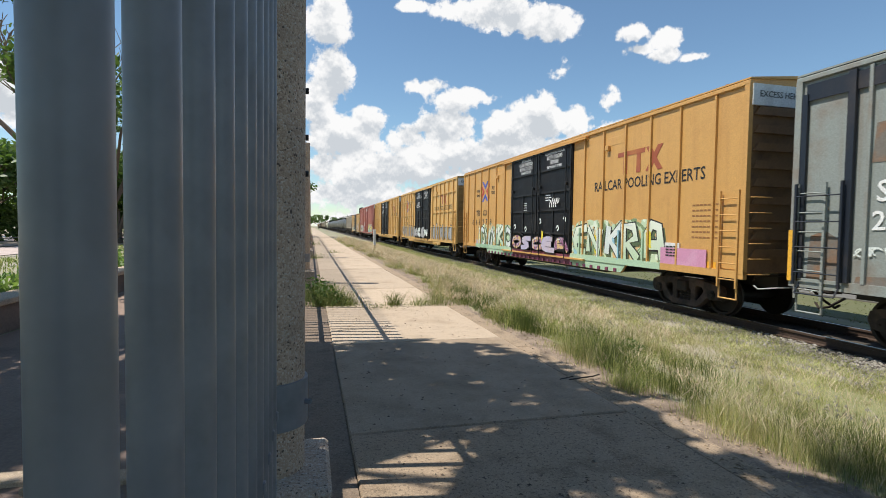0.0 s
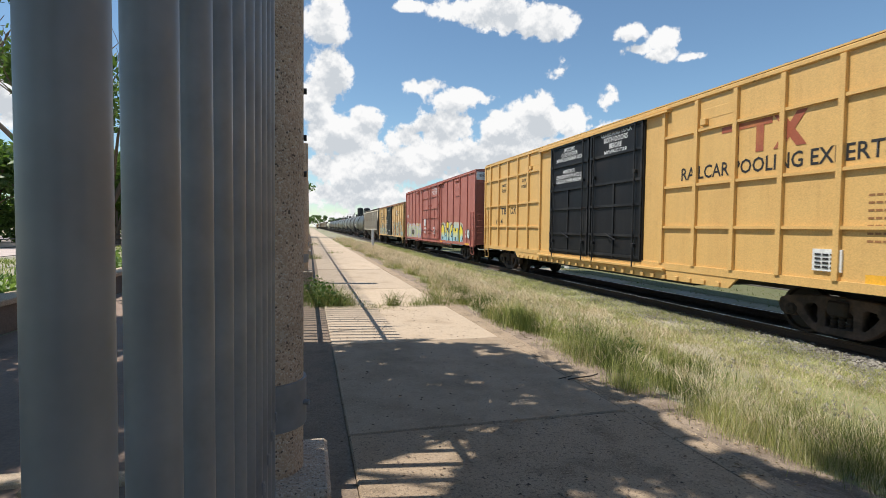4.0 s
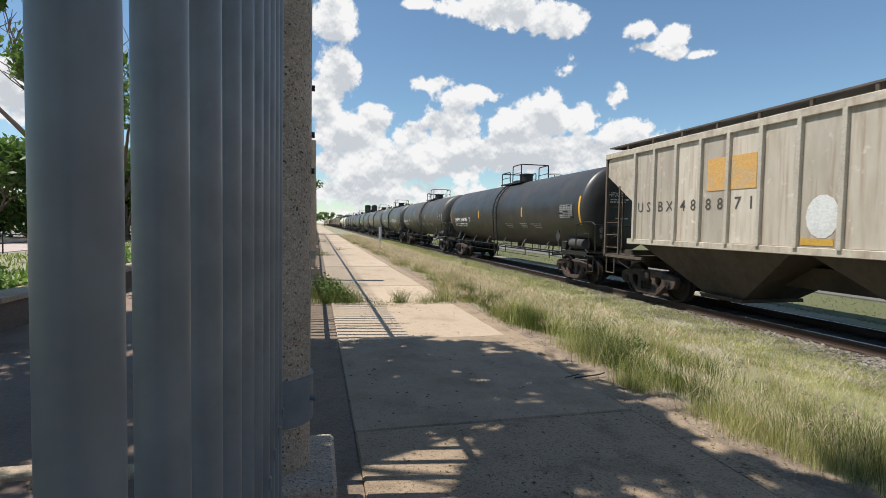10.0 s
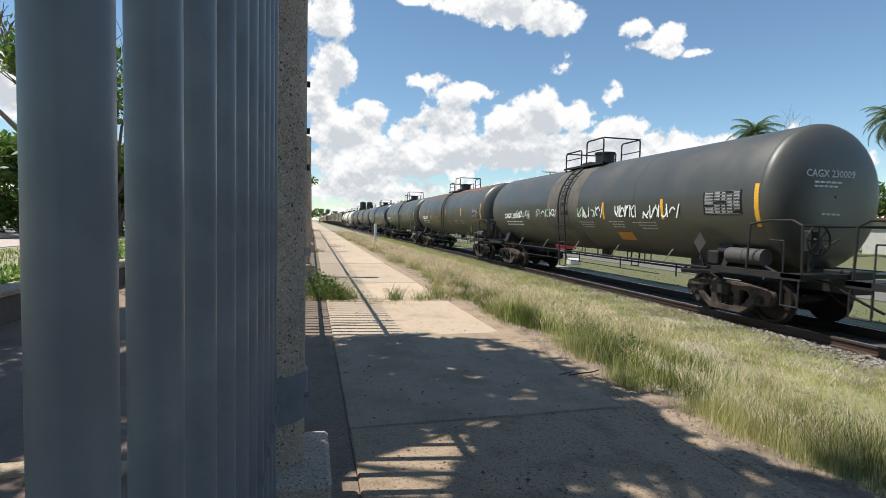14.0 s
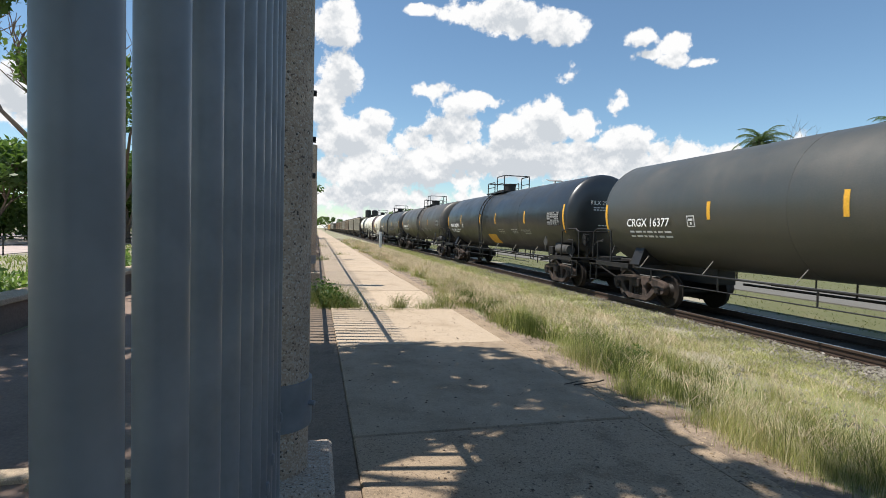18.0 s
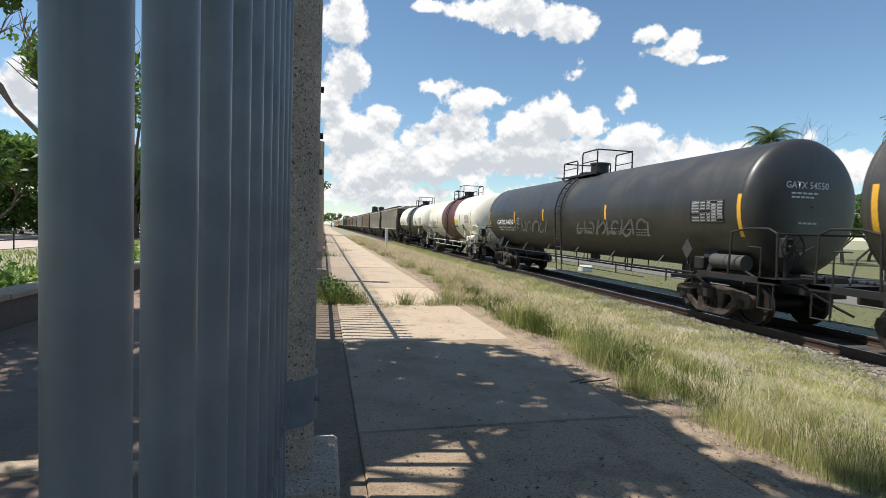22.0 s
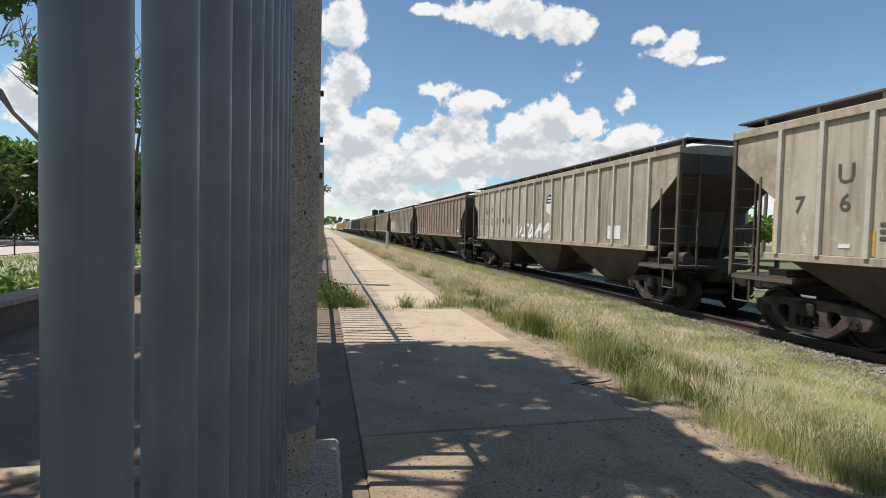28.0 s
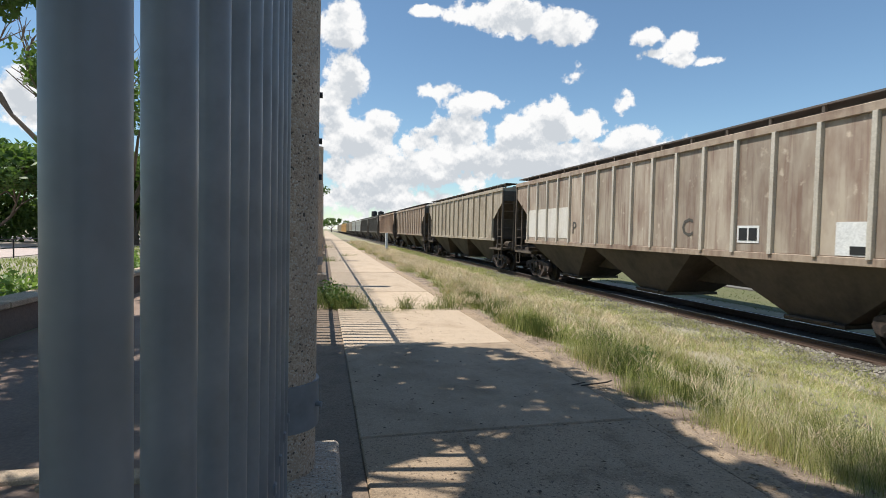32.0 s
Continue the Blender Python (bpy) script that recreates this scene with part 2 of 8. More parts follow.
def thing(name, label, category, m=None, group="", kind="", mesh=None):
    ob = new(name, mesh)
    ob.matrix_basis = m if m is not None else Matrix()
    return tagged(ob, label, category, group, kind)


def lettering(text, size, material, parent, place, turn, name="lettering", width=None, shear=0.0, label=""):
    """Painted words: a flat mesh whose middle lies at place."""
    cu = bpy.data.curves.new(name, "FONT")
    cu.body, cu.size, cu.align_x, cu.align_y, cu.shear, cu.resolution_u = text, size, "CENTER", "CENTER", shear, 2
    cu.space_line, cu.offset = 0.9, size * 0.012
    tmp = bpy.data.objects.new(name, cu)
    scene.collection.objects.link(tmp)
    dg = bpy.context.evaluated_depsgraph_get()
    me = bpy.data.meshes.new_from_object(tmp.evaluated_get(dg))
    scene.collection.objects.unlink(tmp)
    bpy.data.objects.remove(tmp)
    if width:
        xs = [q.co.x for q in me.vertices]
        k = width / max(1e-6, max(xs) - min(xs))
        for q in me.vertices:
            q.co.x *= k
    me.transform(turn.to_4x4())
    me.transform(Matrix.Translation(place))
    me.materials.clear()
    me.materials.append(material)
    return part(name, me, material, parent, label)


SIDE = Matrix(((0, 0, -1), (-1, 0, 0), (0, 1, 0)))      # writing on the side that faces the platform
END = Matrix(((1, 0, 0), (0, 0, -1), (0, 1, 0)))        # writing on the leading end

# ---- palette ----
concrete = mat("concrete", (0.50, 0.39, 0.28), 0.92, dirt=(0.34, 0.255, 0.17), amount=0.75, grain=120, blotch=1.1, bump=0.5, vary=0.07, pits=0.4)
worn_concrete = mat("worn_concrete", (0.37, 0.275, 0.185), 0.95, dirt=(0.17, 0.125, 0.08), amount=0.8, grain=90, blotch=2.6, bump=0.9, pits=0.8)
# stained slab under the trees, its colour lowered for their shade
shaded_concrete = mat("shaded_stained_concrete", (0.375, 0.285, 0.197), 0.93, dirt=(0.24, 0.18, 0.12), amount=0.85, grain=110, blotch=1.5, bump=0.5, pits=0.35, lo=0.44, hi=0.66)
gutter_mat = mat("gutter_mortar", (0.23, 0.17, 0.12), 0.95, dirt=(0.14, 0.11, 0.08), amount=0.7, grain=60, blotch=2.4, bump=0.6, pits=0.5)
paint_grey = mat("grey_pipe_paint", (0.205, 0.219, 0.236), 0.36, dirt=(0.15, 0.16, 0.17), amount=0.35, grain=9, blotch=2.5, bump=0.05)
iron = mat("black_iron", (0.016, 0.015, 0.015), 0.55, dirt=(0.05, 0.035, 0.025), amount=0.4)
brown_iron = mat("brown_truck_iron", (0.020, 0.014, 0.011), 0.8, dirt=(0.075, 0.045, 0.031), amount=0.5, grain=14, blotch=3)
rust_iron = mat("rusty_truck_iron", (0.095, 0.062, 0.052), 0.8, dirt=(0.03, 0.025, 0.022), amount=0.6, grain=14, blotch=3)
rail_mat = mat("rail_steel", (0.08, 0.052, 0.038), 0.6, metal=0.3, dirt=(0.06, 0.04, 0.03), amount=0.5)
rail_top_mat = mat("rail_polished", (0.45, 0.43, 0.42), 0.28, metal=0.9, amount=0.2)
wood = mat("sleeper_wood", (0.06, 0.047, 0.037), 0.9, dirt=(0.03, 0.025, 0.02), amount=0.6, stretch=(1, 8, 1), vary=0.25)
gravel = mat("gravel", (0.075, 0.062, 0.047), 0.95, dirt=(0.035, 0.03, 0.024), amount=0.7, grain=24, blotch=5, bump=0.6, vary=0.2)
white_paint = mat("white_lettering", (0.80, 0.80, 0.78), 0.6, amount=0.2, bump=0.0)
black_paint = mat("black_lettering", (0.02, 0.02, 0.02), 0.55, amount=0.2, bump=0.0)
yellow_paint = mat("yellow_reflector", (0.80, 0.42, 0.04), 0.5, amount=0.15, bump=0.0)
red_paint = mat("red_paint", (0.48, 0.06, 0.05), 0.5, amount=0.25, bump=0.0)
blue_paint = mat("blue_paint", (0.06, 0.10, 0.42), 0.5, amount=0.2, bump=0.0)
bark = mat("bark", (0.16, 0.12, 0.09), 0.95, dirt=(0.06, 0.045, 0.035), amount=0.7, stretch=(1, 1, 0.25), bump=0.6)
leaf_mat = mat("leaf_green", (0.075, 0.13, 0.03), 0.55, dirt=(0.04, 0.075, 0.02), amount=0.8, grain=3, blotch=0.5, bump=0.0)
leaf_light = mat("leaf_light_green", (0.13, 0.21, 0.05), 0.55, dirt=(0.07, 0.12, 0.03), amount=0.8, grain=3, blotch=0.5, bump=0.0)


def add_translucency(m, color, share):
    nt = m.node_tree
    b, out = nt.nodes["Principled BSDF"], nt.nodes["Material Output"]
    t, x = nt.nodes.new("ShaderNodeBsdfTranslucent"), nt.nodes.new("ShaderNodeMixShader")
    t.inputs[0].default_value = (*color, 1)
    x.inputs[0].default_value = share
    nt.links.new(b.outputs[0], x.inputs[1])
    nt.links.new(t.outputs[0], x.inputs[2])
    nt.links.new(x.outputs[0], out.inputs[0])


add_translucency(leaf_mat, (0.16, 0.28, 0.04), 0.3)
add_translucency(leaf_light, (0.26, 0.4, 0.07), 0.35)


def island_material(name, stops, rough=0.7, translucent=None):
    """Colour picked piece by piece."""
    m = bpy.data.materials.new(name)
    m.use_nodes = True
    nt = m.node_tree
    b = nt.nodes["Principled BSDF"]
    geo, ramp = nt.nodes.new("ShaderNodeNewGeometry"), nt.nodes.new("ShaderNodeValToRGB")
    ramp.color_ramp.elements[0].position, ramp.color_ramp.elements[0].color = 0, (*stops[0], 1)
    ramp.color_ramp.elements[1].position, ramp.color_ramp.elements[1].color = 1, (*stops[-1], 1)
    for i, c in enumerate(stops[1:-1]):
        e = ramp.color_ramp.elements.new((i + 1) / (len(stops) - 1))
        e.color = (*c, 1)
    nt.links.new(geo.outputs["Random Per Island"], ramp.inputs[0])
    tc, nz, mr, mx, cc = (nt.nodes.new("ShaderNode" + k) for k in ("TexCoord", "TexNoise", "MapRange", "Mix", "CombineColor"))
    nz.inputs["Scale"].default_value, nz.inputs["Detail"].default_value = 1.7, 4
    nt.links.new(tc.outputs["Object"], nz.inputs[0])
    nt.links.new(nz.outputs[0], mr.inputs[0])
    for i, q in enumerate((0.32, 0.68, 0.72, 1.45)):
        mr.inputs[i + 1].default_value = q
    for i in range(3):
        nt.links.new(mr.outputs[0], cc.inputs[i])
    mx.data_type, mx.blend_type = "RGBA", "MULTIPLY"
    mx.inputs["Factor"].default_value = 1.0
    nt.links.new(ramp.outputs[0], mx.inputs["A"])
    nt.links.new(cc.outputs[0], mx.inputs["B"])
    nt.links.new(mx.outputs["Result"], b.inputs["Base Color"])
    b.inputs["Roughness"].default_value = rough
    b.inputs["Specular IOR Level"].default_value = 0.2
    if translucent:
        add_translucency(m, translucent, 0.35)
    return m


dry_grass = island_material("dry_grass", [(0.38, 0.37, 0.13), (0.52, 0.47, 0.22), (0.61, 0.53, 0.32), (0.66, 0.57, 0.39), (0.34, 0.35, 0.12)], 0.75, (0.36, 0.34, 0.13))
seed_heads = island_material("seed_heads", [(0.54, 0.42, 0.28), (0.66, 0.52, 0.38), (0.62, 0.55, 0.36), (0.74, 0.62, 0.48)], 0.85, (0.45, 0.36, 0.2))
far_turf = island_material("far_turf", [(0.10, 0.11, 0.035), (0.14, 0.145, 0.052), (0.19, 0.185, 0.075)], 0.7, (0.12, 0.18, 0.04))
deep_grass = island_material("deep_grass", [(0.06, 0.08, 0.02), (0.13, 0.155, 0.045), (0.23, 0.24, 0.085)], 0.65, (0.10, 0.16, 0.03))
green_grass = island_material("green_grass", [(0.18, 0.21, 0.05), (0.34, 0.36, 0.10), (0.48, 0.48, 0.17), (0.58, 0.55, 0.26)], 0.65, (0.20, 0.28, 0.06))
stone_mat = island_material("ballast_stone", [(0.11, 0.10, 0.085), (0.25, 0.23, 0.195), (0.17, 0.155, 0.13), (0.33, 0.305, 0.27)], 0.95)


def ground_material():
    """Bare earth and dry turf; greener beyond the track."""
    m = mat("earth", (0.34, 0.30, 0.225), 0.95, dirt=(0.23, 0.23, 0.105), amount=1.0, grain=30, blotch=0.35, bump=0.5, lo=0.40, hi=0.60)
    return m


# ---- ground, platform, track ----
TX, RAIL_Z = 9.9, -0.35


def ground_z(x):
    pts = ((-3000, -0.02), (-0.7, -0.02), (-0.45, -0.32), (2.60, -0.32), (2.66, -0.035), (3.4, -0.05), (4.3, -0.2), (6.5, -0.42), (7.6, -0.53), (12.5, -0.55), (16, -0.62), (3000, -0.62))
    for (a, b), (c, d) in zip(pts, pts[1:]):
        if x <= c:
            return b + (d - b) * (x - a) / (c - a)
    return -0.62


def build_ground():
    xs = [-3000, -300, -60, -20, -8, -3, -0.7, -0.45, 1, 2.60, 2.66, 2.75] + [2.75 + 0.35 * k for k in range(1, 15)] + [8.2, 9, 10, 11, 12.5, 14, 16, 20, 40, 120, 600, 3000]
    ys = [-3000, -200, -40, -12, -4] + [0.5 * k for k in range(0, 61)] + [32, 35, 40, 46, 55, 70, 90, 130, 220, 500, 1200, 3000]
    vs, fs = [], []
    for y in ys:
        for x in xs:
            z = ground_z(x)
            if 2.75 < x < 8.2 and 0 < y < 60:
                z += 0.06 * noise.noise(Vector((x * 0.9, y * 0.9, 0)))
            vs.append((x, y, z))
    n = len(xs)
    for j in range(len(ys) - 1):
        for i in range(n - 1):
            fs.append((j * n + i, j * n + i + 1, (j + 1) * n + i + 1, (j + 1) * n + i))
    g = G().add(vs, fs)
    thing("ground", "dry earth with patchy grass beside the track", "ground", kind="structure", mesh=g.mesh("ground", ground_material(), 60))


build_ground()


def build_platform():
    """Cast slabs in one row, 3 m long, with open joints; a second narrow strip of gutter along the fence."""
    plat = thing("pavement", "worn concrete platform slabs with dark joints", "pavement", kind="structure")
    slab = G().cbox(0.285, 2.63, 0, 2.972, -0.34, 0.0, 0.012).mesh("slab", concrete)
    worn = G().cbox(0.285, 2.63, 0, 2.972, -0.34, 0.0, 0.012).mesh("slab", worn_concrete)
    stained = G().cbox(0.285, 2.63, 0, 2.972, -0.34, 0.0, 0.012).mesh("slab", shaded_concrete)
    rnd = random.Random(4)
    # slabs under the trees take darker concrete that carries some of the shade
    for k in range(-5, 34):
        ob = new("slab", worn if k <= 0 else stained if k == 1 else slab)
        ob.parent = plat
        ob.location = (0, 0.78 + 3.0 * k, rnd.uniform(-0.006, 0.004))
        ob.rotation_euler = (radians(rnd.uniform(-0.12, 0.12)), radians(rnd.uniform(-0.1, 0.1)), 0)
    g = G().box(-0.52, 0.28, -15, 100, -0.34, -0.016)
    part("gutter", g, gutter_mat, plat, "dark dirty strip along the fence")
    # narrow kerb course outside the slabs, worn and half buried
    kerb = G().cbox(2.636, 2.872, 0, 1.495, -0.34, -0.003, 0.008).mesh("kerb_stone", worn_concrete)
    for k in range(-2, 26):
        ob = new("kerb_stone", kerb)
        ob.parent = plat
        ob.location = (rnd.uniform(0.0, 0.004), 0.2 + 1.5 * k, rnd.uniform(-0.005, 0.0))
        ob.rotation_euler = (0, 0, radians(rnd.uniform(-0.1, 0.1)))
    # far end of the platform, one run of worn concrete
    part("far_slab", G().cbox(0.285, 2.63, 102.8, 400, -0.34, -0.01, 0.02), concrete, plat)


build_platform()


def build_verge():
    """Bare trodden earth with dead leaves between the slabs and the grass."""
    dirt = mat("verge_dirt", (0.33, 0.25, 0.18), 0.97, dirt=(0.15, 0.11, 0.08), amount=0.85, grain=70, blotch=3.0, bump=0.8, lo=0.42, hi=0.62, pits=0.6)
    vs, fs = [], []
    n = 200
    for k in range(n + 1):
        y = -6 + 86 * (k / n) ** 1.3
        w = 3.35 + 0.22 * noise.noise(Vector((y * 0.9, 5, 0)))
        for x in (2.87, 2.98, 3.15, w):
            vs.append((x, y, ground_z(x) + (0.022 if x < 3.2 else 0.006) + 0.012 * noise.noise(Vector((x * 5, y * 5, 1)))))
    for k in range(n):
        for i in range(3):
            fs.append((4 * k + i, 4 * k + i + 1, 4 * k + i + 5, 4 * k + i + 4))
    thing("verge", "bare brown earth strip along the platform edge", "ground", kind="structure", mesh=G().add(vs, fs).mesh("verge", dirt, 60))
    r = np.random.RandomState(14)
    g = G()
    for _ in range(1500):
        x, y, s, q = 2.66 + 0.8 * r.rand(), 1.2 + 16 * r.rand() ** 1.5, 0.008 + 0.018 * r.rand(), r.rand() * 6.28
        ca, sa, z = math.cos(q) * s, math.sin(q) * s, ground_z(x) + 0.03
        g.add([(x - ca, y - sa, z), (x + sa * 0.4, y - ca * 0.4, z + 0.006), (x + ca, y + sa, z + 0.003), (x - sa * 0.4, y + ca * 0.4, z + 0.008)], [(0, 1, 2, 3)])
    thing("leaf_litter", "dry fallen leaves on the bare earth", "leaves", kind="stuff", mesh=g.mesh("leaf_litter", island_material("leaf_litter", [(0.12, 0.08, 0.05), (0.34, 0.25, 0.15), (0.22, 0.16, 0.10), (0.5, 0.4, 0.27)], 0.9)))


build_verge()


def build_track():
    track = thing("railway_track", "single railway track with dark wooden sleepers", "track", kind="structure")
    prof = [(-0.07, 0), (0.07, 0), (0.07, 0.012), (0.012, 0.03), (0.012, 0.12), (0.036, 0.13), (0.036, 0.165), (0.03, 0.172), (-0.03, 0.172), (-0.036, 0.165), (-0.036, 0.13), (-0.012, 0.12), (-0.012, 0.03), (-0.07, 0.012)]
    for sx in (-0.7525, 0.7525):
        g = G().prism_y([(TX + sx + x, RAIL_Z - 0.172 + z) for x, z in prof], -150, 900)
        part("rail", g, rail_mat, track, "rusty brown steel rail", 20)
        part("rail_head", G().box(TX + sx - 0.026, TX + sx + 0.026, -150, 900, RAIL_Z - 0.002, RAIL_Z + 0.002), rail_top_mat, track, "shiny worn rail top")
    sl = G().cbox(-1.3, 1.3, -0.11, 0.11, -0.15, 0.0, 0.015).mesh("sleeper", wood)
    plate = G().box(-0.17, 0.17, -0.09, 0.09, 0.0, 0.014).mesh("tie_plate", rail_mat)
    rnd = random.Random(5)
    for k in range(0, 170):
        ob = new("sleeper", sl)
        ob.parent = track
        ob.location = (TX + rnd.uniform(-0.04, 0.04), -3 + 0.56 * k, RAIL_Z - 0.174)
        ob.rotation_euler = (0, 0, radians(rnd.uniform(-1, 1)))
        if 3 < ob.location.y < 30:
            p = new("tie_plate", plate)
            p.parent = ob
            p.location = (-0.7525, 0, 0)
    # ballast bed
    bed = G().prism_y([(TX - 2.6, -0.62), (TX - 1.9, RAIL_Z - 0.18), (TX + 1.9, RAIL_Z - 0.18), (TX + 2.6, -0.66)], -150, 900)
    thing("ballast_bed", "grey gravel bed under the track", "ballast", kind="structure", mesh=fixed(bed.mesh("ballast_bed", gravel)))
    # loose stones
    r = np.random.RandomState(3)
    g = G()
    octa = [(1, 0, 0), (0, 1, 0), (-1, 0, 0), (0, -1, 0), (0, 0, 1), (0, 0, -1)]
    of = [(0, 1, 4), (1, 2, 4), (2, 3, 4), (3, 0, 4), (1, 0, 5), (2, 1, 5), (3, 2, 5), (0, 3, 5)]
    for k in range(21000):
        x = TX - 2.9 + r.rand() * 2.05 if r.rand() < 0.82 else 5.0 + r.rand() * 3.2
        y = 1.5 + 42 * r.rand() ** 2.3
        u = abs(x - TX)
        z = RAIL_Z - 0.18 if u < 1.9 else max(ground_z(x), RAIL_Z - 0.18 - (u - 1.9) * 0.38)
        s = 0.014 + 0.026 * r.rand()
        a = r.rand() * 6.28
        sx, sy, sz = s * (0.7 + 0.7 * r.rand()), s * (0.7 + 0.7 * r.rand()), s * (0.5 + 0.5 * r.rand())
        ca, sa = math.cos(a), math.sin(a)
        g.add([(x + (p * sx) * ca - (q * sy) * sa, y + (p * sx) * sa + (q * sy) * ca, z + t * sz + 0.3 * sz) for p, q, t in octa], of)
    thing("ballast_stones", "loose grey ballast stones by the rails", "stones", kind="stuff", mesh=g.mesh("ballast_stones", stone_mat))


build_track()


# ---- grass ----
def blades(name, label, spots, material, seed, category="grass"):
    """spots: rows of x, y, z, height, width, lean. Each blade is a bent strip of two faces."""
    r = np.random.RandomState(seed)
    s = np.array(spots, float)
    n = len(s)
    a = r.rand(n) * math.tau
    side = np.stack([np.cos(a), np.sin(a), np.zeros(n)], 1) * s[:, 4:5] * 0.5
    b = r.rand(n) * math.tau
    out = np.stack([np.cos(b), np.sin(b), np.zeros(n)], 1) * (s[:, 5:6] * s[:, 3:4])
    base = s[:, :3]
    up = np.zeros((n, 3))
    up[:, 2] = s[:, 3]
    v = np.stack([base - side, base + side, base + up * 0.55 + out * 0.35 + side * 0.8, base + up * 0.55 + out * 0.35 - side * 0.8, base + up + out], 1).reshape(-1, 3)
    k = np.arange(n)[:, None] * 5
    me = bpy.data.meshes.new(name)
    quads = (k + np.array([0, 1, 2, 3])).tolist()
    tris = (k + np.array([3, 2, 4])).tolist()
    me.from_pydata(v.tolist(), [], quads + tris)
    me.materials.append(material)
    return thing(name, label, category, kind="stuff", mesh=me)


def build_grass():
    r = np.random.RandomState(8)
    dry, green, heads, deep = [], [], [], []

    def clump(x, y, count, spread, h, share_green, lean=0.35, w=0.006):
        for _ in range(count):
            dx, dy = r.randn(2) * spread
            row = (x + dx, y + dy, ground_z(x + dx) - 0.02, h * (0.35 + 0.8 * r.rand()), w * (0.6 + 0.8 * r.rand()), lean * r.rand() + 0.08)
            (green if r.rand() < share_green else dry).append(row)

    def haze(x, y, h, spread, count):
        """Feathery seed heads that hang above a tuft on hair-thin stalks."""
        for _ in range(count):
            dx, dy = r.randn(2) * spread
            X, Y, z = x + dx, y + dy, ground_z(x + dx)
            H = h * (0.7 + 0.4 * r.rand())
            dry.append((X, Y, z, H, 0.0014 + 0.00028 * Y, 0.5))
            for q in range(5):
                heads.append((X + r.randn() * 0.035, Y + r.randn() * 0.035, z + H * (0.72 + 0.2 * r.rand()), 0.05 + 0.07 * r.rand(), 0.0022 + 0.00042 * Y, 1.2))

    # the belt of tufts along the platform's edge: green at the foot, tan and feathery above
    for k in range(2300):
        y = 0.8 + 60 * r.rand() ** 1.7
        edge_x = 3.2 + 0.2 * math.sin(y * 0.9) + 0.35 * noise.noise(Vector((y * 0.8, 2, 0))) - (0.35 if 7.5 < y < 12 else 0)
        x = edge_x + abs(r.randn()) * 1.15
        if x > 6.6 or noise.noise(Vector((x * 1.3, y * 0.95, 20))) < (0.06 if x > edge_x + 0.7 else -0.1):
            continue
        near = 1.0 if y < 14 else 0.5
        tall = (0.18 + 0.30 * r.rand() ** 1.5) if x < edge_x + 0.8 else 0.11 + 0.20 * r.rand()
        tall *= 0.92 + 1.1 * noise.noise(Vector((x * 0.9, y * 0.7, 14)))
        tall *= 0.78 if y < 5 else 1.0
        g = 0.9 if noise.noise(Vector((x * 0.7, y * 0.45, 9))) > -0.1 else 0.35
        clump(x, y, int((170 if y < 7 else 80) * near), 0.05 + 0.05 * r.rand() + 0.004 * y, tall, g, 0.6, 0.0011 + 0.00036 * y)
        # short blades whose dark green stands in for shade at the tuft's foot
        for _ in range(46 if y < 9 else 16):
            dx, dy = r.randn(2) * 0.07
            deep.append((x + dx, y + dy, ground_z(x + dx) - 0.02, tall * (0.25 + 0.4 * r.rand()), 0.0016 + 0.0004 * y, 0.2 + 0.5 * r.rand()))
        if noise.noise(Vector((x * 0.5, y * 0.35, 31))) > -0.12 or y > 9:
            haze(x, y, tall * 0.95 + 0.05, 0.12 + 0.004 * y, 2 if y < 6 else 5 if y < 9 else 9)
    # shorter turf between the belt and the track, with bare gravelly patches
    for k in range(4600):
        y = 1.2 + 55 * r.rand() ** 1.6
        x = 3.3 + 4.9 * r.rand()
        d = noise.noise(Vector((x * 0.8, y * 0.5, 3)))
        if d < -0.24 - 0.1 * (x < 5.6) + 0.02 * (x > 6.4) + 0.22 * (x > 7.5):
            continue
        g = 0.75 if noise.noise(Vector((x * 0.6, y * 0.4, 5))) > -0.02 else 0.3
        h = (0.06 + 0.14 * r.rand()) * (1.0 if x < 6.0 else 0.7)
        clump(x, y, 40 if y < 9 else 18, 0.12 + 0.006 * y, h, g, 1.2, 0.0015 + 0.0004 * y)
        if r.rand() < (0.2 if y < 7 else 0.6) and x < 6.6:
            haze(x, y, h + 0.08, 0.15, 4)
    # thin olive turf that has crept over the ballast shoulder
    for k in range(9500):
        y = 4.6 + 62 * r.rand() ** 1.6
        x = 6.0 + 2.7 * r.rand() ** 0.8
        if noise.noise(Vector((x * 1.1, y * 0.45, 40))) < (0.0 if y < 6.2 and x > 6.9 else -0.4 if x < 8.3 else -0.2):
            continue
        clump(x, y, 20, 0.12 + 0.006 * y, 0.05 + 0.08 * r.rand(), 0.6, 1.2, 0.0024 + 0.0005 * y)
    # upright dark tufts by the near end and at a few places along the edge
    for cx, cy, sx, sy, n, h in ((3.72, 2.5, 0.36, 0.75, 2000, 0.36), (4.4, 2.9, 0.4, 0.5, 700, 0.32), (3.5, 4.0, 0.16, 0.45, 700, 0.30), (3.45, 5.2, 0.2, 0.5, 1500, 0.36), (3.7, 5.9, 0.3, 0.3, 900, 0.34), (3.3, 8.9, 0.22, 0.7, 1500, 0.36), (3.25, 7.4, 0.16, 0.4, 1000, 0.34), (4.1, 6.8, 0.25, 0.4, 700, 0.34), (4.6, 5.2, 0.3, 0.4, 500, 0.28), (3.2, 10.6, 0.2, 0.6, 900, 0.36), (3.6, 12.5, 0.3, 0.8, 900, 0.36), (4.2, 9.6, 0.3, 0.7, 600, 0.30)):
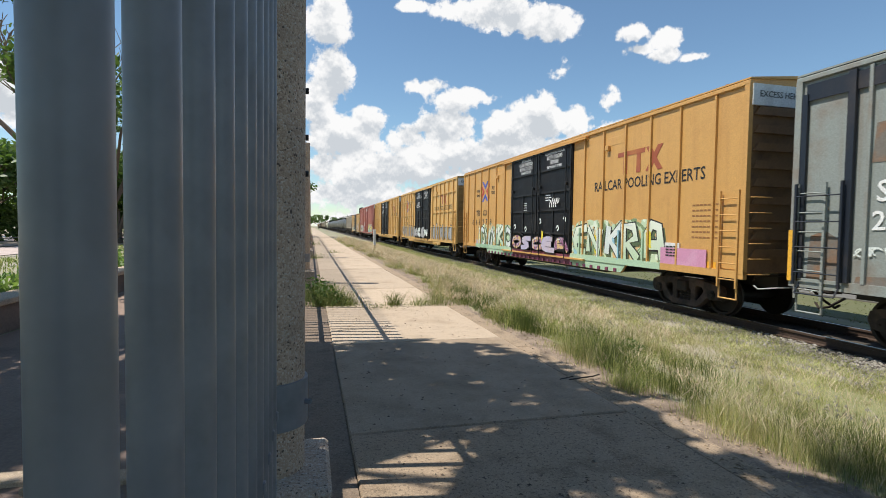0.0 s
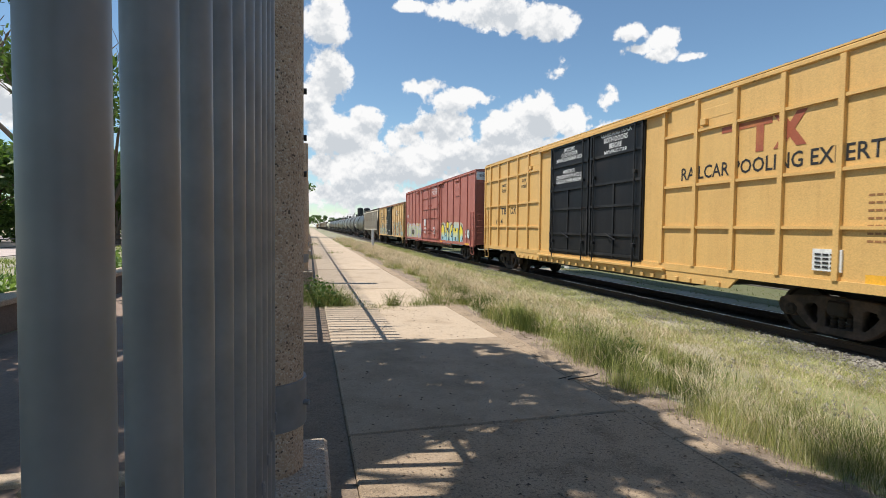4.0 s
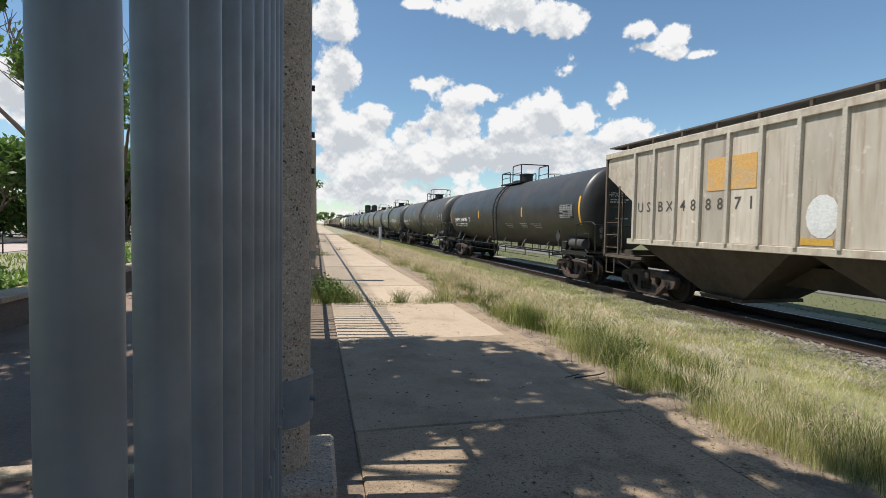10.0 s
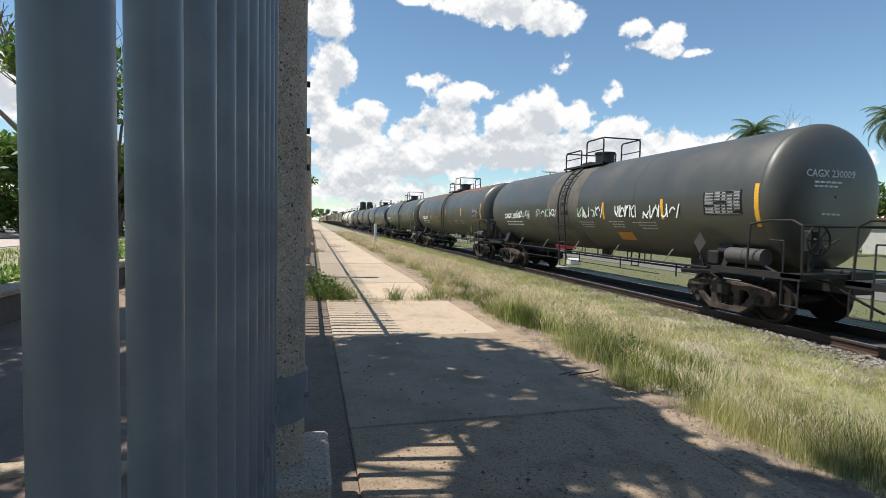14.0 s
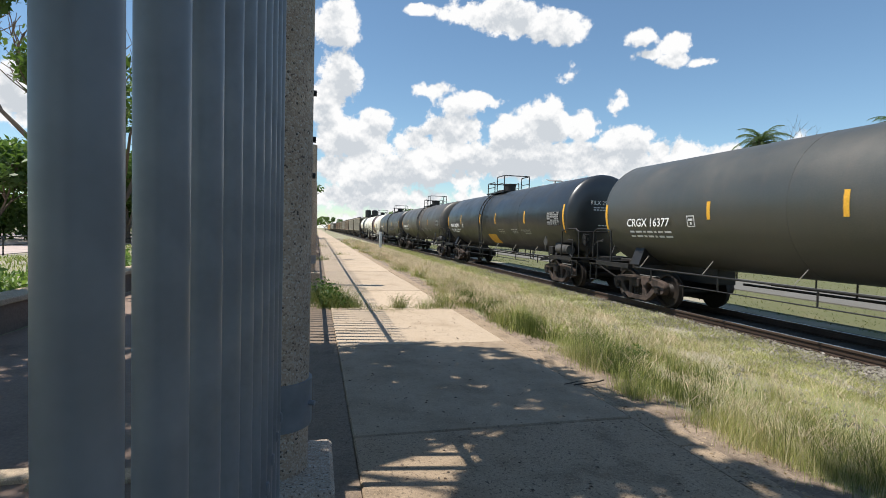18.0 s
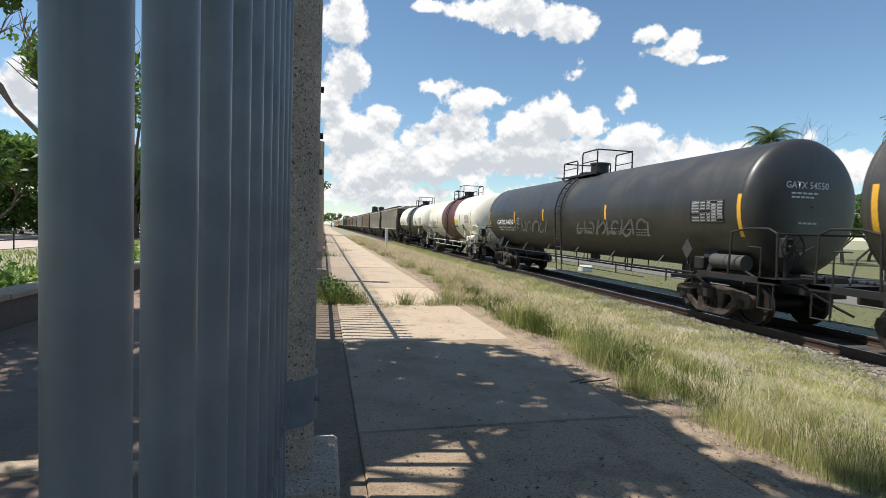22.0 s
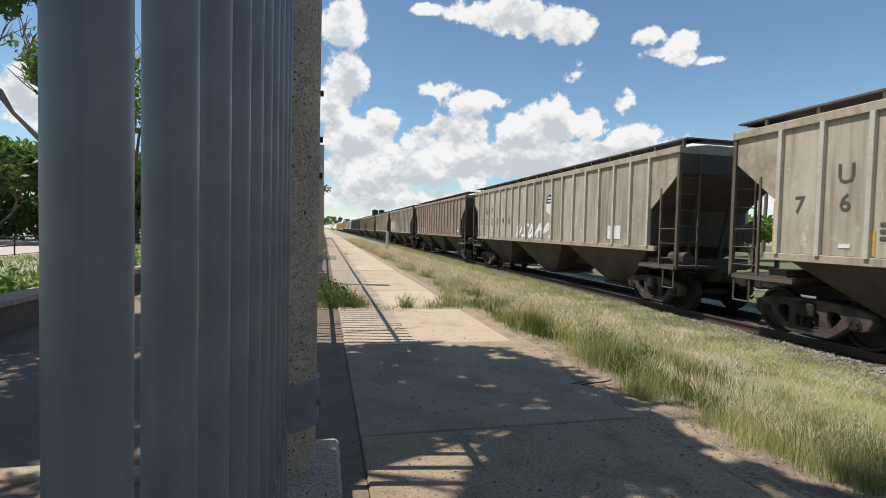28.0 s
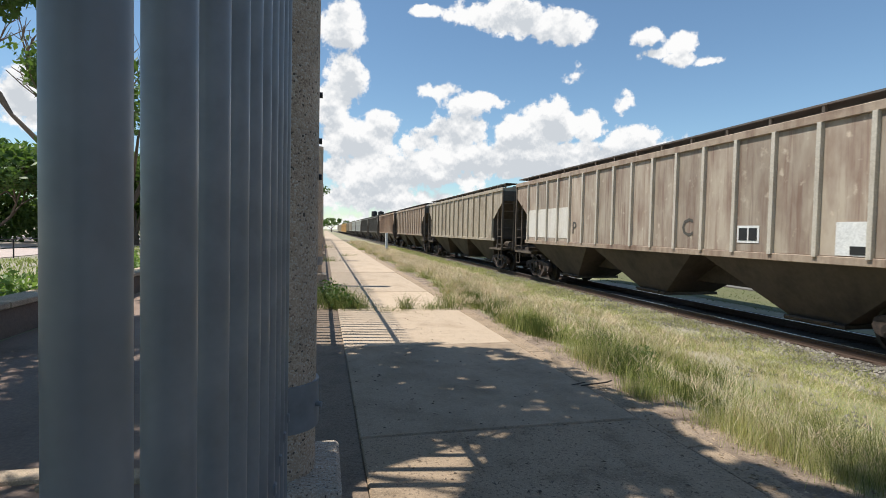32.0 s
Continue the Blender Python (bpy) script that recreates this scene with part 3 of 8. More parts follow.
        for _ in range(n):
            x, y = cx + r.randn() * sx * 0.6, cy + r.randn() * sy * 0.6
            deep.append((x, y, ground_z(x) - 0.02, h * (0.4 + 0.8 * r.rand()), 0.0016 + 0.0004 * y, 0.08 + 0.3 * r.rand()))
    blades("dry_grass", "tall dry grass beside the platform", dry, dry_grass, 1)
    blades("seed_heads", "feathery tan seed heads of the grass", heads, seed_heads, 5)
    blades("green_grass", "green grass tufts beside the platform", green, green_grass, 2)
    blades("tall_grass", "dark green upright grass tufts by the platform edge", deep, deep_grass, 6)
    # grass beyond the track
    far = []
    for k in range(26000):
        y = 3 + 90 * r.rand() ** 1.4
        x = 12.4 + 14 * r.rand() ** 1.2
        if 17.0 < x < 19.6:
            continue
        far.append((x, y, ground_z(x) - 0.02, 0.03 + 0.06 * r.rand(), 0.016 + 0.0009 * y, 0.8))
    blades("far_grass", "short green grass beyond the track", far, far_turf, 3)
    vs = [(x, y, ground_z(x) + 0.012) for y in (-80, 500) for x in (12.7, 14, 16, 17.0)]
    thing("far_lawn", "green turf beyond the track", "lawn", kind="structure", mesh=G().add(vs, [(k, k + 1, k + 5, k + 4) for k in range(3)]).mesh("far_lawn", mat("turf", (0.12, 0.125, 0.05), 0.95, dirt=(0.17, 0.15, 0.075), amount=0.7, grain=60, blotch=0.8, bump=0.5)))
    vs = [(x, y, -0.608) for y in (-80, 500) for x in (21.5, 120)]
    thing("far_field", "green field beyond the road", "field", kind="structure", mesh=G().add(vs, [(0, 1, 3, 2)]).mesh("far_field", mat("turf", (0.13, 0.165, 0.05))))
    # weeds that grow out of the joint in the platform
    weeds = []
    for cx, cy, n, sp, h in ((0.36, 10.3, 1000, 0.20, 0.40), (0.15, 11.0, 700, 0.20, 0.46), (0.66, 10.1, 350, 0.16, 0.26), (1.62, 9.95, 200, 0.09, 0.36), (2.1, 9.85, 160, 0.12, 0.24), (2.45, 9.95, 300, 0.16, 0.40), (1.3, 9.85, 400, 0.28, 0.09), (0.2, 25, 200, 0.25, 0.35), (1.3, 30, 120, 0.25, 0.25), (0.25, 43, 160, 0.3, 0.35)):
        for _ in range(n):
            dx, dy = r.randn(2) * sp
            weeds.append((cx + dx, cy + dy * 0.8, -0.02, h * (0.3 + 0.8 * r.rand()), 0.006, 0.3 + 0.6 * r.rand()))
    blades("weeds", "green weeds growing out of the platform joints", weeds, island_material("weed_blades", [(0.10, 0.13, 0.035), (0.20, 0.23, 0.07), (0.32, 0.33, 0.12), (0.42, 0.39, 0.20)], 0.65, (0.16, 0.22, 0.05)), 4, "weeds")


build_grass()


# ---- the fence of pipes and its columns ----
def column_material():
    """Washed concrete: pale and dark pebbles in a tan matrix."""
    m = bpy.data.materials.new("exposed_aggregate")
    m.use_nodes = True
    nt = m.node_tree
    N, L = nt.nodes.new, nt.links.new
    b = nt.nodes["Principled BSDF"]
    b.inputs["Roughness"].default_value = 0.9
    tc = N("ShaderNodeTexCoord")
    vo = N("ShaderNodeTexVoronoi")
    vo.inputs["Scale"].default_value = 120
    L(tc.outputs["Object"], vo.inputs[0])
    sep = N("ShaderNodeSeparateColor")
    L(vo.outputs["Color"], sep.inputs[0])
    ramp = N("ShaderNodeValToRGB")
    ramp.color_ramp.interpolation = "CONSTANT"
    ramp.color_ramp.elements[0].color = (0.44, 0.34, 0.255, 1)
    ramp.color_ramp.elements[1].position, ramp.color_ramp.elements[1].color = 0.45, (0.54, 0.435, 0.335, 1)
    for p, c in ((0.72, (0.52, 0.45, 0.37)), (0.86, (0.30, 0.225, 0.17)), (0.93, (0.60, 0.54, 0.46)), (0.972, (0.12, 0.095, 0.075))):
        e = ramp.color_ramp.elements.new(p)
        e.color = (*c, 1)
    L(sep.outputs[0], ramp.inputs[0])
    nz = N("ShaderNodeTexNoise")
    nz.inputs["Scale"].default_value = 4
    L(tc.outputs["Object"], nz.inputs[0])
    mr = N("ShaderNodeMapRange")
    L(nz.outputs[0], mr.inputs[0])
    for i, q in enumerate((0.3, 0.7, 0.8, 1.1)):
        mr.inputs[i + 1].default_value = q
    mx = N("ShaderNodeMix")
    mx.data_type, mx.blend_type = "RGBA", "MULTIPLY"
    mx.inputs["Factor"].default_value = 1
    cc = N("ShaderNodeCombineColor")
    for i in range(3):
        L(mr.outputs[0], cc.inputs[i])
    L(ramp.outputs[0], mx.inputs["A"])
    L(cc.outputs[0], mx.inputs["B"])
    L(mx.outputs["Result"], b.inputs["Base Color"])
    bp = N("ShaderNodeBump")
    bp.inputs["Strength"].default_value, bp.inputs["Distance"].default_value = 0.7, 0.006
    L(vo.outputs["Distance"], bp.inputs["Height"])
    bp.invert = True
    L(bp.outputs[0], b.inputs["Normal"])
    MATS["exposed_aggregate"] = m
    return m


FENCE_X, PIPE_R, PIPE_STEP, FENCE_TOP = -0.170, 0.0292, 0.207, 2.86
COL_Y, COL_STEP = 2.63, 11.6


def build_fence():
    agg = column_material()
    col = None
    for k in range(-1, 8):
        m = pose(-0.19, COL_Y + COL_STEP * k, 0)
        if col is None:
            col = thing("fence_column", "round washed-concrete column with a grey steel band on a square footing", "column", m, "columns of the fence")
            part("shaft", G().cyl((0, 0, 0.3), (0, 0, 3.75), 0.163, 32), agg, col)
            part("footing", G().cbox(-0.29, 0.29, -0.31, 0.31, -0.34, 0.35, 0.02), agg, col, "square footing of washed concrete")
            for z in (0.575,):
                part("steel_band", G().cyl((0, 0, z), (0, 0, z + 0.225), 0.178, 32), paint_grey, col, "grey painted steel band")
                part("band_bolt", G().cyl((0.16, -0.06, z + 0.11), (0.192, -0.073, z + 0.11), 0.014, 8), paint_grey, col)
            for z in (1.81, 1.99, 2.22):
                part("bolt", G().cyl((0.15, 0.03, z), (0.178, 0.03, z), 0.015, 8), iron, col, "dark bolt")
        else:
            copy_thing(col, m)
    pipe = G().cyl((0, 0, 0.09), (0, 0, FENCE_TOP), PIPE_R, 36).mesh("pipe", paint_grey, 40)
    coarse = G().cyl((0, 0, 0.09), (0, 0, FENCE_TOP), PIPE_R, 10).mesh("pipe", paint_grey, 60)
    for k in range(0, 8):
        y0, y1 = COL_Y + COL_STEP * (k - 1) + 0.2, COL_Y + COL_STEP * k - 0.2
        fen = thing("pipe_fence", "tall fence of grey painted upright steel pipes", "fence", pose(0, 0, 0), "fence panels between the columns")
        for z in (0.72, 2.50):
            part("cross_bar", G().box(FENCE_X - 0.075, FENCE_X - 0.034, y0, y1, z, z + 0.06), paint_grey, fen)
        n = 0
        y = 0.428 + PIPE_STEP * math.ceil((y0 + 0.06 - 0.428) / PIPE_STEP)
        while y < y1 - 0.03:
            ob = new("pipe", pipe if -1 < y < 9 else coarse)
            ob.parent = fen
            ob.location = (FENCE_X, y, 0)
            if 1.2 < y < 3.2:
                c = part("clip", G().cbox(FENCE_X - 0.034, FENCE_X + 0.036, y - 0.012, y + 0.012, 0.70, 0.74, 0.004), paint_grey, fen)
            y += PIPE_STEP


build_fence()

# ---- the train ----
SPEED = 11.28
CARS = []           # car, place of its leading end along the track at the start
WHEELS = []         # wheelset, its car's place, its place in the car
WHEEL_R = 0.457


def wheelset_mesh():
    g = G()
    n = 28
    for s in (-1, 1):
        prof = [(0.655, 0.08), (0.655, 0.20), (0.675, 0.36), (0.66, 0.40), (0.66, 0.478), (0.69, 0.482), (0.70, WHEEL_R), (0.80, WHEEL_R - 0.006), (0.80, 0.395), (0.745, 0.37), (0.725, 0.2), (0.79, 0.14), (0.79, 0.08)]
        vs, fs = [], []
        for x, r in prof:
            vs += [(s * x, r * math.cos(k * math.tau / n), r * math.sin(k * math.tau / n)) for k in range(n)]
        for j in range(len(prof) - 1):
            fs += [(j * n + k, (j + 1) * n + k, (j + 1) * n + (k + 1) % n, j * n + (k + 1) % n) for k in range(n)]
        g.add(vs, fs)
        # bearing cap with three bolts
        g.cyl((s * 0.78, 0, 0), (s * 1.12, 0, 0), 0.115, 14).cyl((s * 1.10, 0, 0), (s * 1.135, 0, 0), 0.085, 14)
        for k in range(3):
            a = k * math.tau / 3
            g.cyl((s * 1.12, 0.06 * math.cos(a), 0.06 * math.sin(a)), (s * 1.155, 0.06 * math.cos(a), 0.06 * math.sin(a)), 0.02, 6)
    g.cyl((-0.7, 0, 0), (0.7, 0, 0), 0.085, 12)
    return fixed(g.mesh("wheelset", mat("wheel_steel", (0.022, 0.017, 0.014), 0.65, metal=0.2, dirt=(0.06, 0.038, 0.028), amount=0.6, grain=12, blotch=4), 35))


WHEELSET = wheelset_mesh()


def side_frame_mesh(m, s):
    """Cast side frame in (y, z): one bone-shaped casting with two windows and the opening for the springs."""
    cu = bpy.data.curves.new("side_frame", "CURVE")
    cu.dimensions, cu.fill_mode, cu.extrude, cu.bevel_depth, cu.bevel_resolution, cu.resolution_u = "2D", "BOTH", 0.072, 0.016, 1, 3
    half = [(0.40, 0.13), (0.56, 0.22), (0.74, 0.38), (0.80, 0.44), (0.82, 0.36), (1.00, 0.36), (1.10, 0.40), (1.15, 0.52), (1.12, 0.64), (0.98, 0.69), (0.62, 0.745), (0.30, 0.765)]
    rims = [half + [(-y, z) for y, z in half[::-1]]]
    rims += [[(e * y, z) for y, z in ((0.37, 0.27), (0.37, 0.58), (0.44, 0.64), (0.60, 0.61), (0.66, 0.52), (0.58, 0.40), (0.44, 0.26))] for e in (1, -1)]
    rims.append([(-0.25, 0.23), (-0.25, 0.50), (-0.20, 0.56), (0.20, 0.56), (0.25, 0.50), (0.25, 0.23)])
    for rim in rims:
        sp = cu.splines.new("POLY")
        sp.points.add(len(rim) - 1)
        for p, (y, z) in zip(sp.points, rim):
            p.co = (y, z, 0, 1)
        sp.use_cyclic_u = True
    tmp = bpy.data.objects.new("side_frame", cu)
    scene.collection.objects.link(tmp)
    me = bpy.data.meshes.new_from_object(tmp.evaluated_get(bpy.context.evaluated_depsgraph_get()))
    scene.collection.objects.unlink(tmp)
    bpy.data.objects.remove(tmp)
    me.transform(Matrix(((0, 0, 1, 1.015 * s), (1, 0, 0, 0), (0, 1, 0, 0), (0, 0, 0, 1))))
    me.materials.clear()
    me.materials.append(m)
    return fixed(me)


def spring_mesh(m):
    """One coil spring as a stack of rounded turns."""
    prof = [(0.235 + 0.03 * k, 0.066 if k % 2 else 0.048) for k in range(9)]
    n, vs, fs = 10, [], []
    for z, r in prof:
        vs += [(r * math.cos(k * math.tau / n), r * math.sin(k * math.tau / n), z) for k in range(n)]
    for j in range(len(prof) - 1):
        fs += [(j * n + k, j * n + (k + 1) % n, (j + 1) * n + (k + 1) % n, (j + 1) * n + k) for k in range(n)]
    return G().add(vs, fs).mesh("spring", m, 30)


dusty_frame = mat("dusty_cast_frame", (0.028, 0.020, 0.016), 0.8, dirt=(0.12, 0.082, 0.066), amount=0.7, grain=20, blotch=4, lo=0.42, hi=0.62)
FRAMES = {k: [side_frame_mesh(m, s) for s in (-1, 1)] for k, m in ((brown_iron.name, dusty_frame), (rust_iron.name, rust_iron))}
SPRINGS = spring_mesh(brown_iron)
BOLSTER = G().cbox(-1.18, 1.18, -0.17, 0.17, 0.46, 0.72, 0.03).box(-0.3, 0.3, -0.9, 0.9, 0.42, 0.5).box(-0.75, 0.75, -0.62, -0.54, 0.25, 0.38).box(-0.75, 0.75, 0.54, 0.62, 0.25, 0.38).mesh("bolster", brown_iron)


def add_truck(car, start, y, m=None):
    tr = new("truck", BOLSTER)
    tr.parent, tr.location = car, (0, y, 0)
    for name, me in [("side_frame", q) for q in FRAMES[(m or brown_iron).name]] :
        ob = new(name, me)
        ob.parent = tr
    for s in (-1.02, 1.02):
        for e in (-0.14, 0.0, 0.14):
            ob = new("spring", SPRINGS)
            ob.parent, ob.location = tr, (s, e, 0)
    for e in (-0.89, 0.89):
        w = new("wheelset", WHEELSET)
        w.parent, w.location = car, (0, y + e, WHEEL_R)
        WHEELS.append((w, start, y + e))


COUPLER = (G().cbox(-0.11, 0.11, -0.62, 0.35, 0.76, 0.98, 0.02).cbox(-0.2, 0.14, -0.72, -0.5, 0.72, 1.02, 0.03)
           .tube([(0.35, 0.1, 0.7), (0.33, -0.2, 0.5), (0.2, -0.5, 0.42), (0.05, -0.7, 0.5)], 0.025)
           .tube([(-0.2, 0.2, 1.0), (-1.1, 0.15, 1.0), (-1.2, 0.1, 0.9)], 0.018).mesh("coupler", brown_iron, 30))


def add_couplers(car, length):
    a = new("coupler", COUPLER)
    a.parent = car
    b = new("coupler", COUPLER)
    b.parent, b.location, b.rotation_euler = car, (0, length, 0), (0, 0, math.pi)


def ladder(car, x, y0, y1, z0, z1, m, n, stiles=True, name="ladder"):
    """Rungs along the side at x; with two stiles."""
    g = G()
    for k in range(n):
        z = z0 + (z1 - z0) * (k + 0.5) / n
        g.cyl((x, y0, z), (x, y1, z), 0.013, 6)
    if stiles:
        g.box(x - 0.012, x + 0.03, y0 - 0.03, y0 + 0.01, z0, z1).box(x - 0.012, x + 0.03, y1 - 0.01, y1 + 0.03, z0, z1)
    return part(name, g, m, car)


def end_ladder(car, y, x0, x1, z0, z1, m, n):
    """Separate grab irons, one above the other, each bent back to the end sheet."""
    rung = G().tube([(x0, y + 0.07, 0), (x0, y, 0), (x1, y, 0), (x1, y + 0.07, 0)], 0.013, 6).mesh("grab_iron", m)
    for k in range(n):
        ob = new("grab_iron", rung)
        ob.parent, ob.location = car, (0, 0, z0 + (z1 - z0) * (k + 0.5) / n)


def strokes(lines, width, x, step=0.0006, taper=0.0):
    """Painted strokes on the side: lines of (y, z), each laid a hair above the last."""
    g = G()
    for i, pts in enumerate(lines):
        xx = x - step * i
        for (a, b), (c, d) in zip(pts, pts[1:]):
            dy, dz = c - a, d - b
            ln = math.hypot(dy, dz) or 1
            ny, nz = -dz / ln * width / 2, dy / ln * width / 2
            g.add([(xx, a + ny, b + nz), (xx, a - ny, b - nz), (xx, c - ny, d - nz), (xx, c + ny, d + nz)], [(0, 1, 2, 3)])
        for a, b in pts:
            g.add([(xx - step / 3, a + width / 2 * math.cos(k * math.tau / 10), b + width / 2 * math.sin(k * math.tau / 10)) for k in range(10)], [tuple(range(10))])
    return g


def graffiti(car, x, y0, y1, z0, z1, fills, outline, letters=6, seed=1, label="spray-painted graffiti", bold=0.1):
    """A thin tag of bent uprights, hooks and curls."""
    r = random.Random(seed)
    h = z1 - z0
    w = (y1 - y0) / letters
    sw = bold * h * 0.62
    base = None
    for i in range(letters):
        a, b = y0 + w * (i + 0.02), y0 + w * (i + 0.98)
        lo, hi = z0 + h * r.uniform(0.08, 0.2) + sw / 2, z0 + h * r.uniform(0.8, 0.95) - sw / 2
        ls = []
        # a bent upright, a hook and a curl that lean on one another
        lean = r.uniform(-0.2, 0.2) * w
        ls.append([(a + sw / 2, lo), (a + sw / 2 + lean * 0.5, (lo + hi) / 2), (a + sw / 2 + lean, hi)])
        c, q = a + w * r.uniform(0.45, 0.65), (lo + hi) / 2 + r.uniform(-0.12, 0.12) * h
        k0, turn = r.uniform(0, 6.28), r.choice((-1, 1))
        ls.append([(c + 0.30 * w * math.cos(k0 + turn * k * 0.6), q + 0.30 * h * math.sin(k0 + turn * k * 0.6)) for k in range(r.randrange(5, 9))])
        if r.random() < 0.7:
            ls.append([(a + w * r.uniform(0.3, 0.5), r.choice((lo, hi))), (b - sw / 2, q + r.uniform(-0.3, 0.3) * h), (b - sw / 3, r.choice((lo, hi)))])
        xx = x - 0.004 - 0.004 * (i % 2)
        out = part("graffiti_line" if base else "graffiti", strokes(ls, sw + 0.012, xx), outline if i % 2 else fills[0], base or car, "" if base else label, None)
        tagged(out, kind="stuff")
        base = base or out
    return base


def ribbon(lines, width, x, rise=0.00012):
    """Painted bands with square joints and round ends, each climbing a hair along its way so that it can cross itself."""
    g = G()
    at = x
    for pts in lines:
        n = len(pts)
        rim = []
        for k, (a, b) in enumerate(pts):
            p, q = pts[max(0, k - 1)], pts[min(n - 1, k + 1)]
            dy, dz = q[0] - p[0], q[1] - p[1]
            ln = math.hypot(dy, dz) or 1.0
            rim.append((a, b, -dz / ln * width / 2, dy / ln * width / 2))
        vs = []
        for k, (a, b, u, v) in enumerate(rim):
            vs += [(at - rise * k, a + u, b + v), (at - rise * k, a - u, b - v)]
        g.add(vs, [(2 * k, 2 * k + 1, 2 * k + 3, 2 * k + 2) for k in range(n - 1)])
        for k, e in ((0, 1), (n - 1, -1)):
            a, b, u, v = rim[k]
            g.add([(at - rise * k, a + u * math.cos(t) - e * v * -math.sin(t), b + v * math.cos(t) + e * u * -math.sin(t)) for t in [math.pi * j / 8 for j in range(9)]], [tuple(range(9))])
        at -= rise * n + 0.0004
    return g


ALPHABET = {
    "A": (((0.0, 0.0), (0.12, 0.75), (0.4, 1.0), (0.68, 0.92), (0.8, 0.5), (0.95, 0.0)), ((0.16, 0.38), (0.8, 0.42))),
    "S": (((0.95, 0.95), (0.35, 1.0), (0.05, 0.76), (0.45, 0.52), (0.9, 0.34), (0.6, 0.02), (0.0, 0.04)),),
    "C": (((0.98, 0.82), (0.6, 1.02), (0.15, 0.82), (0.02, 0.42), (0.25, 0.04), (0.7, 0.0), (1.0, 0.2)),),
    "H": (((0.05, 0.0), (0.12, 1.0)), ((0.82, 0.0), (0.92, 1.0)), ((0.1, 0.5), (0.88, 0.55))),
    "E": (((0.95, 1.0), (0.15, 0.95), (0.02, 0.5), (0.15, 0.03), (1.0, 0.0)), ((0.05, 0.52), (0.8, 0.55))),
    "O": (((0.5, 0.0), (0.06, 0.25), (0.05, 0.75), (0.5, 1.0), (0.95, 0.75), (0.95, 0.25), (0.5, 0.0)),),
    "R": (((0.05, 0.0), (0.08, 1.0), (0.75, 0.95), (0.85, 0.65), (0.3, 0.46), (0.98, 0.0)),),
    "N": (((0.02, 0.0), (0.08, 0.98), (0.85, 0.05), (0.95, 1.0)),),
    "K": (((0.05, 0.0), (0.1, 1.0)), ((0.95, 1.0), (0.2, 0.48), (1.0, 0.0))),
    "D": (((0.05, 0.02), (0.08, 0.98), (0.65, 0.95), (0.98, 0.55), (0.7, 0.06), (0.05, 0.02)),),
    "B": (((0.06, 0.0), (0.08, 1.0), (0.75, 0.9), (0.3, 0.54), (0.95, 0.3), (0.6, 0.0), (0.06, 0.0)),),
    ">": (((0.0, 0.5), (0.9, 0.55)), ((0.45, 0.95), (0.95, 0.55), (0.5, 0.08))),
}


def rounded(pts, times=2):
    """Cut the corners of an open line."""
    for _ in range(times):
        got = [pts[0]]
        for p, q in zip(pts, pts[1:]):
            got += [(p[0] * 0.75 + q[0] * 0.25, p[1] * 0.75 + q[1] * 0.25), (p[0] * 0.25 + q[0] * 0.75, p[1] * 0.25 + q[1] * 0.75)]
        pts = got + [pts[-1]]
    return pts


def piece(car, x, y0, y1, z0, z1, word, fills, outline, ground=None, shadow=None, fat=0.26, line=0.055, seed=1, label="spray-painted graffiti", soft=2):
    """Fat letters from thick strokes of paint: a ground, a drop shadow, an outline and a fill, each a hair above the last."""
    r = random.Random(seed)
    w, h, base = (y1 - y0) / len(word), z1 - z0, None
    if ground:
        n = max(6, int((y1 - y0) / 0.22))
        rim = [(y0 + (y1 - y0) * k / n, z1 - h * (0.02 + 0.16 * noise.noise(Vector((k * 0.5, seed, 0))) + 0.1 * (k in (0, n)))) for k in range(n + 1)]
        vs, fs = [], []
        for y, z in rim:
            vs += [(x - 0.001, y, z0 - 0.02), (x - 0.001, y, z)]
        fs = [(2 * k, 2 * k + 1, 2 * k + 3, 2 * k + 2) for k in range(n)]
        base = part("graffiti", G().add(vs, fs), ground, car, label, None)
    for i, ch in enumerate(word):
        left, lean = y1 - w * (i + 0.10) - 0.5 * fat, r.uniform(-0.12, 0.12)
        low, high = z0 + fat * 0.5 + r.uniform(0, 0.10) * h, z1 - fat * 0.5 - r.uniform(0.0, 0.14) * h
        lines = []
        for run in ALPHABET[ch]:
            pts = [(left - (u + lean * v) * (w * 1.08 - fat), low + v * (high - low)) for u, v in ((u + r.uniform(-0.06, 0.06), v + r.uniform(-0.04, 0.04)) for u, v in run)]
            lines.append(rounded(pts, soft))
        xx = x - 0.003 - 0.018 * (i % 2)
        if shadow:
            drop = [[(a - 0.10, b - 0.10) for a, b in run] for run in lines]
            low_part = part("graffiti_shadow" if base else "graffiti", ribbon(drop, fat * 1.05, xx + 0.001), shadow, base or car, "" if base else label, None)
            tagged(low_part, kind="stuff")
            base = base or low_part
        rim = part("graffiti_line" if base else "graffiti", ribbon(lines, fat + 2 * line, xx - 0.004), outline, base or car, "" if base else label, None)
        base = base or rim
        tagged(rim, kind="stuff")
        fill = part("graffiti_letter", ribbon(lines, fat, xx - 0.009), fills[i % len(fills)], base, "", None)
        tagged(fill, kind="stuff")
        if r.random() < 0.8:
            gl = lines[0][len(lines[0]) // 4: len(lines[0]) // 2]
            if len(gl) > 1:
                tagged(part("graffiti_glint", ribbon([[(a + fat * 0.2, b + fat * 0.15) for a, b in gl]], fat * 0.14, xx - 0.015), g_white, base, "", None), kind="stuff")
    return base


